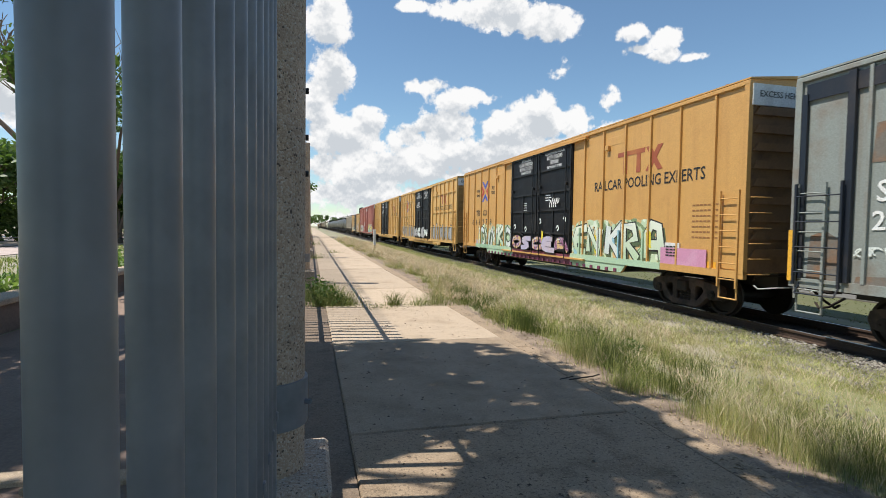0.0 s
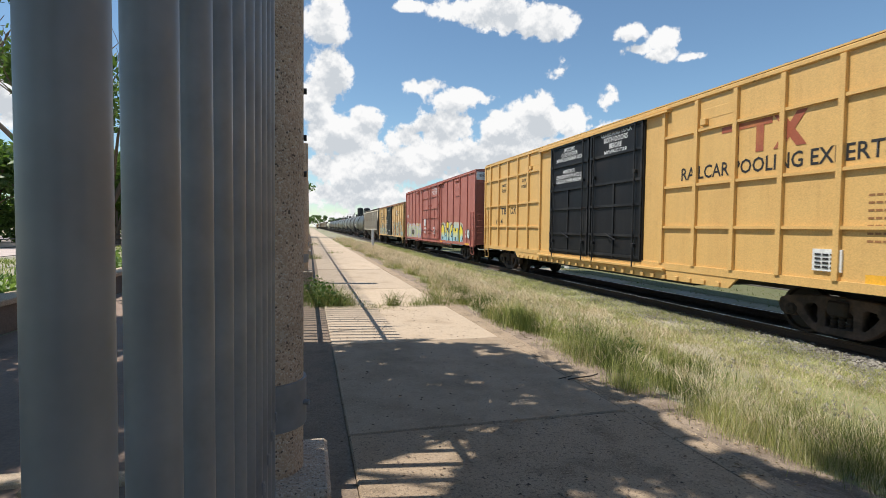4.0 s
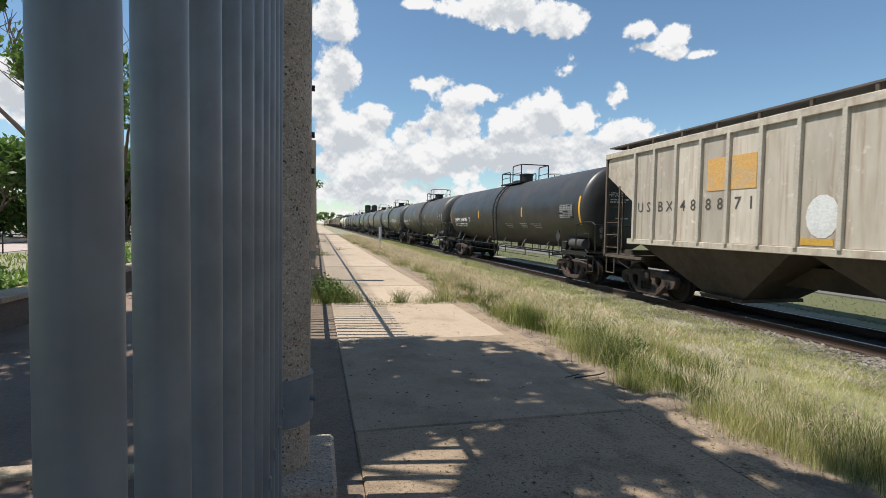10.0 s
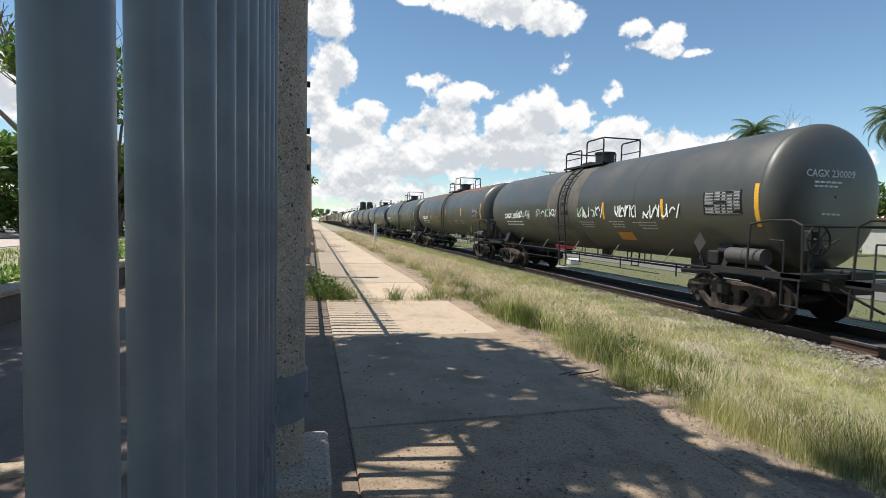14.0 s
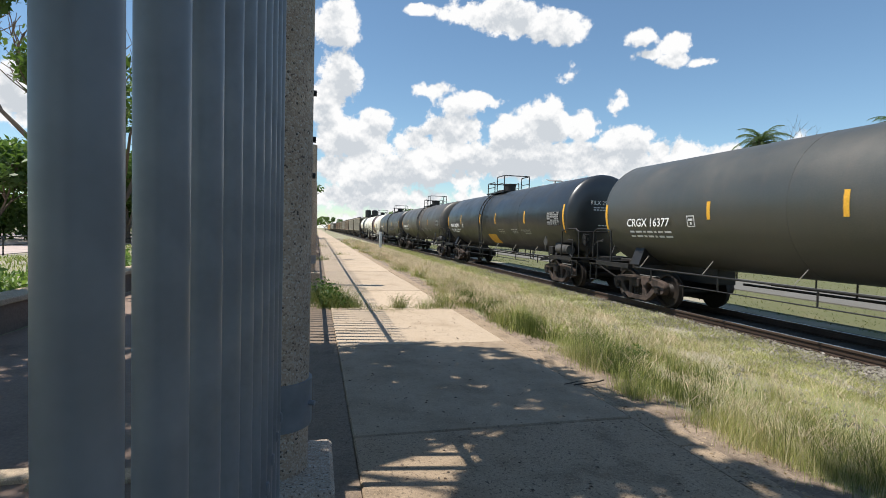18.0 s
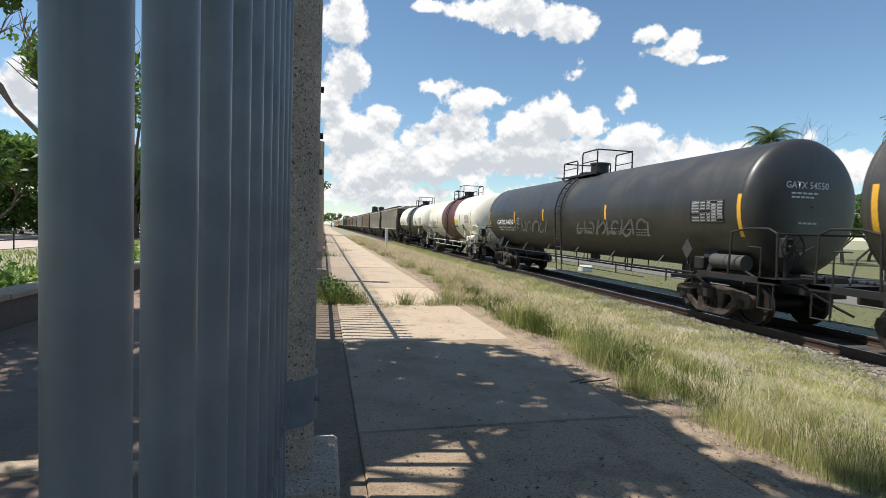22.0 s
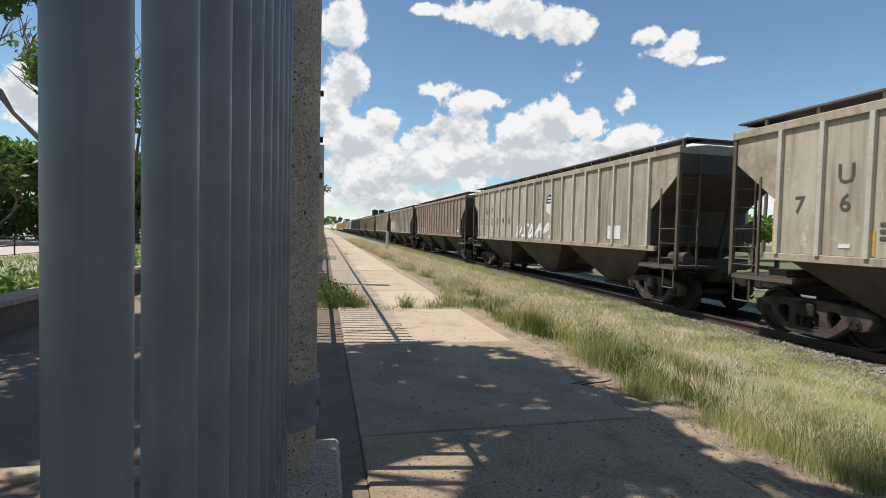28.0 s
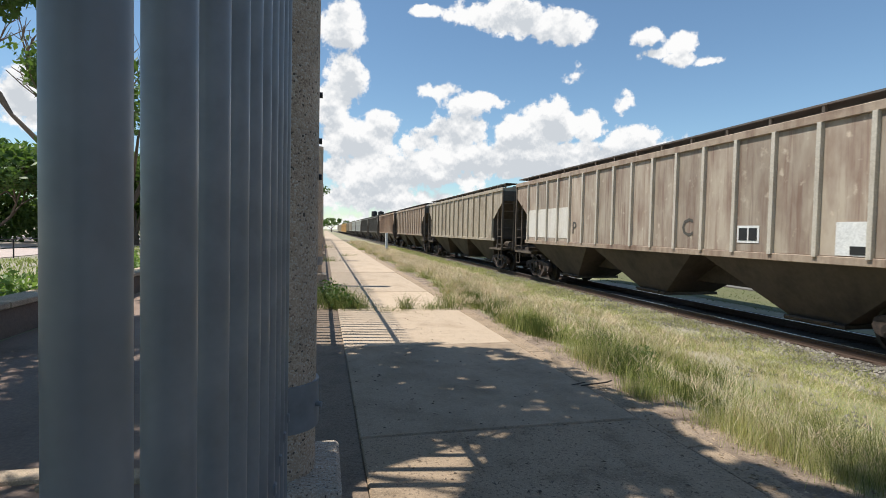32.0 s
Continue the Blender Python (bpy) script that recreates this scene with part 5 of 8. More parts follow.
def build_boxcars():
    # grey car that has almost passed at the start
    c0 = boxcar(-9.2, 16.5, grey_car, grey_car, "faded grey-green boxcar with rust stains and a blue ladder", top=4.75, posts=13, doors=(6.5, 10.0), leaves=1, door_style="ribbed", white_top=False)
    lettering("SI", 0.46, white_paint, c0, (-1.535, 14.95, 2.54), SIDE, "car_mark")
    lettering("24", 0.42, white_paint, c0, (-1.535, 14.95, 2.09), SIDE, "car_mark")
    navy = mat("dark_blue_steel", (0.012, 0.017, 0.027), 0.5, dirt=(0.08, 0.06, 0.05), amount=0.4)
    part("end_post", G().box(-1.60, -1.535, 15.44, 15.56, 1.1, 4.5), navy, c0, "dark blue side post", None)
    part("end_post", G().box(-1.58, -1.535, 16.26, 16.36, 1.1, 4.3), navy, c0, "dark blue side post", None)
    part("roof_band", G().box(-1.56, -1.535, 5.0, 16.3, 4.18, 4.46), navy, c0, "dark blue band under the roof", None)
    ladder(c0, -1.66, 15.55, 16.33, 1.0, 2.75, navy, 4, True, "ladder")
    part("grab_iron", G().tube([(-1.54, 15.6, 1.05), (-1.66, 15.6, 0.85), (-1.66, 16.3, 0.85), (-1.54, 16.3, 1.05)], 0.014), navy, c0)
    rust_band = mat("rust_patch", (0.23, 0.13, 0.075), 0.8, dirt=(0.17, 0.16, 0.14), amount=0.9, blotch=3.0, lo=0.42, hi=0.58)
    for a, b, z0, z1 in ((15.6, 16.2, 1.1, 1.95), (12.2, 15.4, 1.08, 1.32), (13.0, 15.2, 3.0, 3.7)):
        part("rust_stain", G().prism([(a, z0), (b, z0), (b - 0.05, z1 - 0.1), ((a + b) / 2, z1), (a + 0.05, z1 - 0.15)], -1.527, -1.523), rust_band, c0, "brown rust stain", None)
    part("yellow_edge", G().box(-1.60, -1.56, 16.33, 16.5, 1.05, 1.95), yellow_paint, c0, "yellow reflective edge", None)
    graffiti(c0, -1.535, 13.9, 15.4, 1.52, 1.72, [g_white], g_white, 6, 3, "thin white graffiti tag", 0.1)
    c1 = yellow_boxcar(8.3, ttx_yellow, False, "668278", True, "yellow boxcar with black doors and coloured graffiti along its lower half")
    mint_ground = worn_mural("mint_graffiti_ground", [(0.45, 0.60, 0.40), (0.55, 0.68, 0.48), (0.20, 0.28, 0.14), (0.50, 0.62, 0.42), (0.68, 0.75, 0.60), (0.06, 0.08, 0.05)], 1.6)
    pale_fill = blended_spray("pale_mint_spray", (0.48, 0.62, 0.42), (0.74, 0.78, 0.66), 1.2, 2.0)
    piece(c1, -1.522, 2.5, 7.0, 0.98, 2.2, "ENKRA", [pale_fill, pale_fill, g_white], g_black, mint_ground, g_olive, 0.24, 0.04, 5, "white and mint green graffiti lettering", 0)
    for a, b, z0, z1, m in ((5.35, 5.55, 1.15, 1.75, g_yellow), (2.9, 3.1, 1.45, 1.95, g_yellow), (4.5, 4.62, 1.5, 1.72, g_sky), (6.6, 6.8, 1.0, 1.3, g_sky), (16.3, 16.5, 1.3, 1.65, g_yellow), (13.4, 13.55, 1.05, 1.6, g_yellow), (16.75, 16.95, 1.05, 1.35, g_lilac)):
        part("spray_patch", G().prism([(a, z0), (b, z0 + 0.06), (b + 0.03, z1), (a + 0.02, z1 - 0.08)], -1.537, -1.533), m, c1, "", None)
    violet = worn_mural("violet_graffiti_ground", [(0.05, 0.03, 0.05), (0.30, 0.16, 0.28), (0.46, 0.36, 0.44), (0.24, 0.08, 0.16), (0.40, 0.24, 0.34), (0.03, 0.03, 0.03)], 2.0)
    piece(c1, -1.625, 7.1, 12.1, 1.05, 1.7, "OSCEA", [violet, g_lilac], g_black, None, None, 0.18, 0.03, 6, "violet and grey graffiti on the doors", 1)
    for y, z in ((11.7, 2.0), (10.6, 1.9), (9.3, 2.2), (7.9, 1.95), (7.4, 2.25)):
        part("spray_patch", ribbon([rounded([(y, z), (y - 0.12, z + 0.1), (y - 0.2, z - 0.04), (y - 0.08, z - 0.1)])], 0.06, -1.64), g_white, c1, "", None)
    part("spray_patch", G().prism([(8.9, 1.4), (9.05, 1.4), (9.05, 1.85), (8.9, 1.8)], -1.645, -1.640), g_yellow, c1, "", None)
    piece(c1, -1.522, 12.3, 16.7, 0.98, 2.1, "CNNKO", [g_white, pale_fill], g_black, mint_ground, g_olive, 0.22, 0.05, 7, "white and green graffiti lettering with black outlines", 0)
    for y0, y1, m in ((2.5, 7.0, g_mint), (7.0, 12.0, g_maroon), (12.0, 17.0, g_mint)):
        part("sill_paint", G().box(-1.575, -1.566, y0, y1, 0.945, 1.118).prism([(max(y0, 3.9), 0.97), (min(y1, 15.4), 0.97), (min(y1, 15.15), 0.73), (max(y0, 4.15), 0.73)], -1.556, -1.551), m, c1, "sprayed sill", None)
    part("pink_spray", G().box(-1.56, -1.545, 1.0, 2.5, 0.97, 1.5), g_pink, c1, "pink spray paint", None)
    c2 = yellow_boxcar(29.0, ttx_yellow2, True, "675010", True, "yellow boxcar with black doors and silver graffiti")
    piece(c2, -1.522, 0.75, 6.8, 0.98, 2.2, "SEASHR", [g_silver], g_black, None, None, 0.36, 0.06, 11, "silver graffiti lettering with black outlines")
    piece(c2, -1.66, 7.3, 12.0, 1.1, 1.95, "OCEN", [g_silver, g_white], g_black, None, None, 0.3, 0.05, 12, "silver graffiti on the black doors")
    piece(c2, -1.522, 12.5, 15.6, 0.98, 2.15, "ESO", [g_silver], g_black, None, None, 0.42, 0.065, 13, "fat silver graffiti letters with black outlines")
    piece(c2, -1.522, 16.4, 18.5, 1.1, 2.15, "KEN", [g_silver], g_black, None, None, 0.24, 0.06, 14, "angular silver graffiti lettering", 0)
    for y0, y1, f, q in ((2.5, 7.0, [g_white, g_mint, g_sky], 81), (12.3, 17.0, [g_white, g_mint], 82)):
        paint_posts(c1, 19.3, 18, y0, y1, 0.98, 2.15, f, 0.026, 0.055, q)
    for y0, y1 in ((0.75, 6.8), (12.5, 18.3)):
        paint_posts(c2, 19.3, 18, y0, y1, 1.0, 2.2, [g_silver], 0.05, 0.075, 83)
    yellow_boxcar(49.6, ttx_yellow2, True, "64", False, "clean yellow boxcar with black doors")
    c4 = boxcar(70.4, 19.6, red_car, red_car, "faded red boxcar with yellow and blue graffiti", posts=14, doors=(7.4, 12.7), grid=False, sill=False, truck=2.9)
    sun_fill = blended_spray("yellow_to_blue_spray", (0.36, 0.58, 0.64), (0.76, 0.60, 0.06), 1.30, 1.65)
    blue_ground = blended_spray("pale_blue_spray", (0.34, 0.60, 0.68), (0.55, 0.45, 0.30), 1.55, 2.35)
    piece(c4, -1.522, 2.25, 7.2, 0.92, 2.25, "ASCH>", [sun_fill], g_black, blue_ground, None, 0.34, 0.085, 21, "yellow and light blue graffiti lettering with black outlines", 1)
    clip = G().cbox(-0.045, 0.0, -0.06, 0.06, -0.05, 0.05, 0.008).mesh("sill_bracket", red_car)
    for k in range(26):
        ob = new("sill_bracket", clip)
        ob.parent, ob.location = c4, (-1.552, 4.6 + 0.42 * k, 0.88)
    part("warning_plate", G().box(-1.57, -1.56, 0.9, 1.7, 0.98, 1.06).box(-1.57, -1.56, 6.6, 7.1, 0.98, 1.06), yellow_paint, c4, "orange sill stripe", None)
    part("side_box", G().cbox(-1.60, -1.52, 16.0, 16.5, 1.35, 1.72, 0.02).box(-1.62, -1.60, 16.06, 16.44, 1.39, 1.68), mat("dark_frame_panel", (0.09, 0.08, 0.06), 0.6, amount=0.4), c4, "dark framed side panel")
    washed = worn_mural("washed_graffiti_ground", [(0.50, 0.42, 0.34), (0.52, 0.48, 0.36), (0.44, 0.40, 0.50), (0.50, 0.50, 0.34), (0.52, 0.36, 0.28), (0.48, 0.46, 0.44)], 1.2)
    piece(c4, -1.522, 13.3, 19.2, 0.97, 2.25, "DABON>", [g_green, g_lime], g_lilac, washed, None, 0.26, 0.12, 22, "washed-out green, lilac and orange graffiti", 1)
    piece(c4, -1.53, 0.95, 1.75, 1.3, 1.9, "SO", [g_white], g_black, None, None, 0.13, 0.04, 23, "small white and black graffiti")
    paint_posts(c4, 19.6, 14, 2.3, 7.1, 0.95, 2.2, [g_yellow, g_sky], 0.026, 0.055, 84)
    paint_posts(c4, 19.6, 14, 13.2, 19.2, 0.95, 2.2, [g_lilac, g_pale], 0.026, 0.055, 85)
    for y in (3.3, 14.6):
        part("hatch_panel", G().cbox(-1.56, -1.515, y - 0.40, y + 0.40, 3.75, 4.62, 0.012).cbox(-1.62, -1.52, y - 0.44, y + 0.44, 4.60, 4.70, 0.012), red_car, c4, "raised hatch panel under the roof")
    lettering("NKCR", 0.32, white_paint, c4, (-1.524, 18.82, 2.83), SIDE, "car_mark", width=0.85)
    lettering("41", 0.28, white_paint, c4, (-1.524, 17.75, 2.46), SIDE, "car_mark")
    lettering("CLOSE AND LOCK\nBOTH DOORS BEFORE\nMOVING CAR", 0.16, white_paint, c4, (-1.58, 8.7, 4.37), SIDE, "door_text")
    bars(c4, -1.65, [(8.9, 1.5 + 0.1 * k, 0.6, 0.04) for k in range(5)] + [(11.6, 1.5 + 0.1 * k, 0.6, 0.04) for k in range(5)], white_paint)
    part("door_card", G().box(-1.66, -1.645, 11.2, 11.6, 2.0, 2.5), white_end, c4, "white paper card", None)
    c5 = boxcar(91.2, 16.6, rail_yellow, roof_metal, "weathered yellow boxcar with a ribbed black door and graffiti", top=4.3, posts=15, doors=(6.8, 10.0), leaves=1, door_paint=door_black, door_style="ribbed", white_top=False, sill=False)
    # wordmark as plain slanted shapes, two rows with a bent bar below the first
    g = G()

    def slant(y, z, w, h):
        g.prism([(y, z), (y - w, z), (y - w - 0.22 * h, z + h), (y - 0.22 * h, z + h)], -1.527, -1.5225)
    for y, h in ((15.35, 0.36), (14.75, 0.36), (14.45, 0.36), (13.95, 0.36), (13.42, 0.62)):
        slant(y, 3.2, 0.12, h)
    slant(14.9, 3.2, 0.42, 0.10)
    slant(14.98, 3.46, 0.42, 0.10)
    slant(15.35, 3.46, 0.36, 0.10)
    for y, h in ((13.35, 0.62), (12.95, 0.36), (12.35, 0.36), (11.95, 0.36), (11.35, 0.36), (10.95, 0.36)):
        slant(y, 2.72, 0.12, h)
    for y in (13.25, 12.25):
        slant(y, 2.72, 0.36, 0.10)
        slant(y - 0.05, 2.98, 0.36, 0.10)
    slant(11.32, 2.85, 0.4, 0.12)
    slant(14.95, 2.98, 1.5, 0.09)
    slant(15.05, 2.50, 0.10, 0.5)
    slant(15.0, 2.50, 0.5, 0.09)
    slant(14.45, 2.50, 0.10, 0.3)
    slant(14.4, 2.74, 0.75, 0.09)
    slant(13.65, 2.74, 0.10, 0.3)
    part("rusty_chord", G().box(-1.585, -1.572, 0.0, 16.6, 4.06, 4.16), mat("rusted_chord", (0.22, 0.09, 0.05), 0.85, dirt=(0.5, 0.3, 0.15), amount=0.5, blotch=3), c5, "rusted top edge", None)
    paint_posts(c5, 16.6, 15, 10.2, 16.2, 0.98, 2.2, [g_mint, g_silver, g_white], 0.026, 0.055, 86)
    paint_posts(c5, 16.6, 15, 0.5, 6.6, 0.98, 2.3, [g_white, g_teal, g_orange], 0.026, 0.055, 87)
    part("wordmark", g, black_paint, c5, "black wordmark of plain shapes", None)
    lettering("RB OX\n20 819", 0.34, black_paint, c5, (-1.525, 13.8, 2.1), SIDE, "car_mark")
    lettering("CLOSE AND LOCK DOORS", 0.15, white_paint, c5, (-1.64, 8.5, 3.68), SIDE, "door_text")
    bars(c5, -1.64, [(9.85, 2.55 - 0.22 * k, 0.6, 0.10) for k in range(3)] + [(9.85, 1.2, 0.8, 0.1), (8.4, 1.5, 0.7, 0.05), (9.85, 1.6, 0.4, 0.05)], white_paint)
    mural = worn_mural("chipped_teal_mural", [(0.09, 0.13, 0.13), (0.52, 0.52, 0.44), (0.15, 0.21, 0.21), (0.62, 0.42, 0.19), (0.58, 0.55, 0.45), (0.20, 0.10, 0.06), (0.33, 0.38, 0.34)], 1.5)
    piece(c5, -1.522, 10.2, 16.3, 0.98, 2.35, "RESACK", [mural], g_teal, mural, None, 0.24, 0.018, 31, "worn green and grey graffiti", 0)
    piece(c5, -1.522, 1.3, 6.6, 0.98, 2.45, "NKEHAR", [mural], g_teal, mural, None, 0.24, 0.018, 32, "worn white, teal and red graffiti", 0)
    part("spray_patch", G().box(-1.534, -1.526, 0.3, 1.25, 0.98, 1.5), g_sky, c5, "light blue sprayed corner", None)
    scab = mat("rust_scab", (0.16, 0.06, 0.035), 0.9, dirt=(0.3, 0.13, 0.06), amount=0.6, blotch=6)
    rs = random.Random(70)
    for _ in range(90):
        y, z, q = rs.choice((rs.uniform(0.5, 6.6), rs.uniform(10.2, 16.2))), 2.35 + abs(rs.gauss(0, 0.28)), rs.uniform(0.015, 0.06)
        rim = [(y + q * rs.uniform(0.5, 1.3) * math.cos(k * math.tau / 9), z + q * 1.3 * rs.uniform(0.4, 1.2) * math.sin(k * math.tau / 9)) for k in range(9)]
        part("rust_scab", G().prism(rim, -1.526, -1.521), scab, c5, "", None)
    x_mark(c5, -1.56, 3.6, 3.3, 0.55, white_end, mat("faded_slate_blue", (0.16, 0.20, 0.27), 0.6, dirt=(0.5, 0.38, 0.2), amount=0.5, bump=0))
    lettering("next\nload", 0.2, black_paint, c5, (-1.565, 4.6, 3.3), SIDE, "slogan", shear=0.15)
    lettering("any\nroad", 0.2, black_paint, c5, (-1.565, 2.6, 3.3), SIDE, "slogan", shear=0.15)


build_boxcars()


# ---- tank cars ----
def tank_car(start, length, paint, label, mark=None, mark_at=None, stripes=(), stripe_paint=None, band=None, low_paint=None, light=False, frame=None, board=0.45, dark_ladder=None, radius=1.47, zc=2.56, lad=None, mark_w=2.1, small=(), bulge=0.0):
    """A tank on stub sills; its shell begins at y = 0."""
    car = thing("tank_car", label, "tank car", None, "freight cars of the train")
    CARS.append((car, start))
    L, r = length, radius
    ink = black_paint if light else white_paint
    prof = []
    n = 14
    dome = [((0.31 + bulge) * (1 - q ** (4.0 if not bulge else 2.4)) ** 0.55, max(0.02, r * q)) for q in [math.sin(math.pi / 2 * k / (n - 1)) for k in range(n)]]
    prof += [(-d, q) for d, q in dome]
    prof += [(L * q, r) for q in (0.12, 0.3, 0.5, 0.7, 0.88)]
    prof += [(L + d, q) for d, q in dome[::-1]]
    part("tank_shell", G().lathe_y(prof, 0, zc, 56), paint, car, "", 50)
    for y in (0.03, L * 0.27, L * 0.62, L - 0.03):
        seam = G().lathe_y([(y - 0.02, r - 0.01), (y - 0.014, r + 0.004), (y + 0.014, r + 0.004), (y + 0.02, r - 0.01)], 0, zc, 56)
        part("shell_seam", seam, paint, car, "", 40)
    if band:
        y0, y1, m = band
        part("shell_band", G().lathe_y([(y0, r + 0.004), (y1, r + 0.004)], 0, zc, 56), m, car, "painted band round the shell", 50)
    if low_paint:
        # dark lower half, as a shallow jacket
        g = G()
        m = 24
        vs = [(-(r + 0.006) * math.cos(a), y, zc - (r + 0.006) * math.sin(a)) for y in (0.0, L) for a in [math.radians(22) + (math.pi - 2 * math.radians(22)) * k / m for k in range(m + 1)]]
        g.add(vs, [(k, k + 1, m + 2 + k, m + 1 + k) for k in range(m)])
        part("lower_jacket", g, low_paint, car, "black lower shell", 50)
    f = iron if frame in (None, rust_iron) else frame
    # sills of pale-framed cars are dark brown, mottled with cream
    sill_paint = mat("brown_sill_paint", (0.10, 0.085, 0.07), 0.7, dirt=(0.45, 0.40, 0.33), amount=0.5, blotch=2.5) if f not in (iron, rust_iron) else f
    # stub sills, end platforms, head braces
    for y, e in ((0.0, -1), (L, 1)):
        a, b = sorted((y + e * 0.95, y - e * 3.2))
        part("stub_sill", G().cbox(-0.28, 0.28, a, b, 0.72, 1.16, 0.02).box(-1.45, 1.45, min(y + e * 0.5, y + e * 0.9), max(y + e * 0.5, y + e * 0.9), 1.02, 1.10).box(-1.45, -1.3, min(y - e * 1.2, y + e * 0.9), max(y - e * 1.2, y + e * 0.9), 0.98, 1.10).box(1.3, 1.45, min(y - e * 1.2, y + e * 0.9), max(y - e * 1.2, y + e * 0.9), 0.98, 1.10), sill_paint, car, "", 30)
        part("saddle", G().prism_y([(-1.25, 1.1), (1.25, 1.1), (1.0, 1.75), (0.5, 1.4), (0, 1.3), (-0.5, 1.4), (-1.0, 1.75)], min(y - e * 1.0, y - e * 1.4), max(y - e * 1.0, y - e * 1.4)), sill_paint, car, "", 30)
        part("end_rail", G().tube([(-1.42, y - e * 0.3, 1.1), (-1.42, y - e * 0.25, 2.0), (-1.36, y + e * 0.1, 2.08), (-1.36, y + e * 0.62, 2.08), (-1.36, y + e * 0.82, 1.98), (-1.36, y + e * 0.85, 1.1)], 0.022, 8), f, car)
        part("end_rail", G().tube([(-1.36, y + e * 0.83, 1.98), (0.0, y + e * 0.85, 1.98), (1.36, y + e * 0.83, 1.98), (1.36, y + e * 0.85, 1.1)], 0.022, 8), f, car)
        part("grab_post", G().tube([(-1.40, y + e * 0.5, 0.55), (-1.40, y + e * 0.5, 1.7), (-1.40, y + e * 0.2, 1.7)], 0.016, 6).tube([(-1.42, y + e * 0.85, 1.05), (-1.42, y + e * 0.85, 0.5), (-1.42, y + e * 0.5, 0.5), (-1.42, y + e * 0.5, 1.05)], 0.016, 6), f, car)
        part("air_pipe", G().tube([(-0.9, y + e * 0.6, 1.1), (-0.7, y + e * 0.66, 1.55), (-0.35, y + e * 0.72, 1.75)], 0.02, 6), f, car)
    # brake gear at the leading end
    rim = [(-0.95 + 0.27 * math.cos(k * math.tau / 16), -0.80, 1.72 + 0.27 * math.sin(k * math.tau / 16)) for k in range(17)]
    bw = part("brake_wheel", G().tube(rim, 0.018, 6).cyl((-0.95, -0.82, 1.72), (-0.95, -0.62, 1.72), 0.05, 8), f if not light else iron, car)
    for k in range(4):
        a = k * math.pi / 4
        part("spoke", G().cyl((-0.95 - 0.26 * math.cos(a), -0.80, 1.72 - 0.26 * math.sin(a)), (-0.95 + 0.26 * math.cos(a), -0.80, 1.72 + 0.26 * math.sin(a)), 0.012, 6), f if not light else iron, bw)
    part("brake_rod", G().tube([(-0.95, -0.64, 1.72), (-0.95, -0.64, 1.12)], 0.025, 6).cbox(-1.05, -0.85, -0.72, -0.56, 1.5, 1.9, 0.02), iron, car)
    part("brake_pipe", G().tube([(-1.2, 0.9, 1.2), (-1.24, 1.5, 0.95), (-1.2, 2.4, 0.9), (-0.6, 2.9, 0.95)], 0.025, 6).tube([(-1.15, 0.2, 1.2), (-1.25, -0.3, 1.05), (-0.7, -0.8, 0.95), (-0.3, -1.2, 0.6), (-0.1, -1.4, 0.45)], 0.028, 6), iron, car)
    part("brake_lever", G().beam((-1.28, 0.5, 1.02), (-1.28, 2.3, 0.86), 0.03, 0.07).beam((-1.2, 1.6, 0.75), (-1.2, 1.75, 1.2), 0.03, 0.06), iron, car)
    part("air_reservoir", G().cyl((-1.15, 0.1, 1.34), (-1.15, 1.0, 1.34), 0.17, 14).cyl((-1.15, 0.55, 1.34), (-1.15, 0.6, 1.34), 0.18, 14), mat("dark_reservoir", (0.075, 0.07, 0.065), 0.6, amount=0.4) if not light else f, car, "dark grey air reservoir")
    part("valve_block", G().cbox(-1.35, -1.05, 1.15, 1.45, 1.12, 1.42, 0.03), f, car)
    part("placard", G().add([(-1.42, 1.6, 1.82), (-1.42, 1.42, 1.58), (-1.42, 1.6, 1.34), (-1.42, 1.78, 1.58)], [(0, 1, 2, 3)]).beam((-1.38, 1.6, 1.2), (-1.38, 1.6, 1.8), 0.03, 0.03), mat("dull_placard", (0.05, 0.048, 0.045), 0.6, amount=0.5) if not light else cream_placard, car, "diamond placard holder", None)
    # long rail beneath the shell, hung on short stays
    for s in (-1, 1):
        g = G().tube([(s * 1.36, 1.4, 1.03), (s * 1.36, L - 1.4, 1.03)], 0.022, 8)
        k = 0
        while 2.4 + 2.3 * k < L - 2:
            y = 2.4 + 2.3 * k
            g.tube([(s * 1.36, y, 1.03), (s * 1.36, y, 0.72)], 0.02, 6)
            if s < 0:
                part("stay", G().beam((s * 1.34, y + 0.5, 1.04), (s * 1.22, y + 0.32, 1.36), 0.05, 0.012), stay_paint, car)
            k += 1
        g.tube([(s * 1.36, L * 0.2, 0.72), (s * 1.36, L * 0.8, 0.72)], 0.014, 6)
        part("side_rail", g, f, car)
    g = G()
    for k in range(5):
        y = L * 0.5 - 1.8 + 0.9 * k
        g.tube([(0.2, y, 0.75), (0.2, y, 1.1)], 0.02, 6)
    g.tube([(0.2, L * 0.22, 0.78), (0.2, L * 0.78, 0.78)], 0.03, 6).cyl((0, L / 2, 0.85), (0, L / 2, 1.15), 0.16, 12)
    part("bottom_pipe", g, f, car)
    # manway, platform and railings on the top
    zt = zc + r
    lad = lad if lad is not None else L * 0.5
    c = lad + 0.15
    lm = dark_ladder or iron
    part("platform", G().box(-0.72, 0.72, c - 1.3, c + 1.3, zt - 0.06, zt - 0.02).box(-0.74, -0.70, c - 1.3, c + 1.3, zt - 0.09, zt - 0.02), lm, car, "", None)
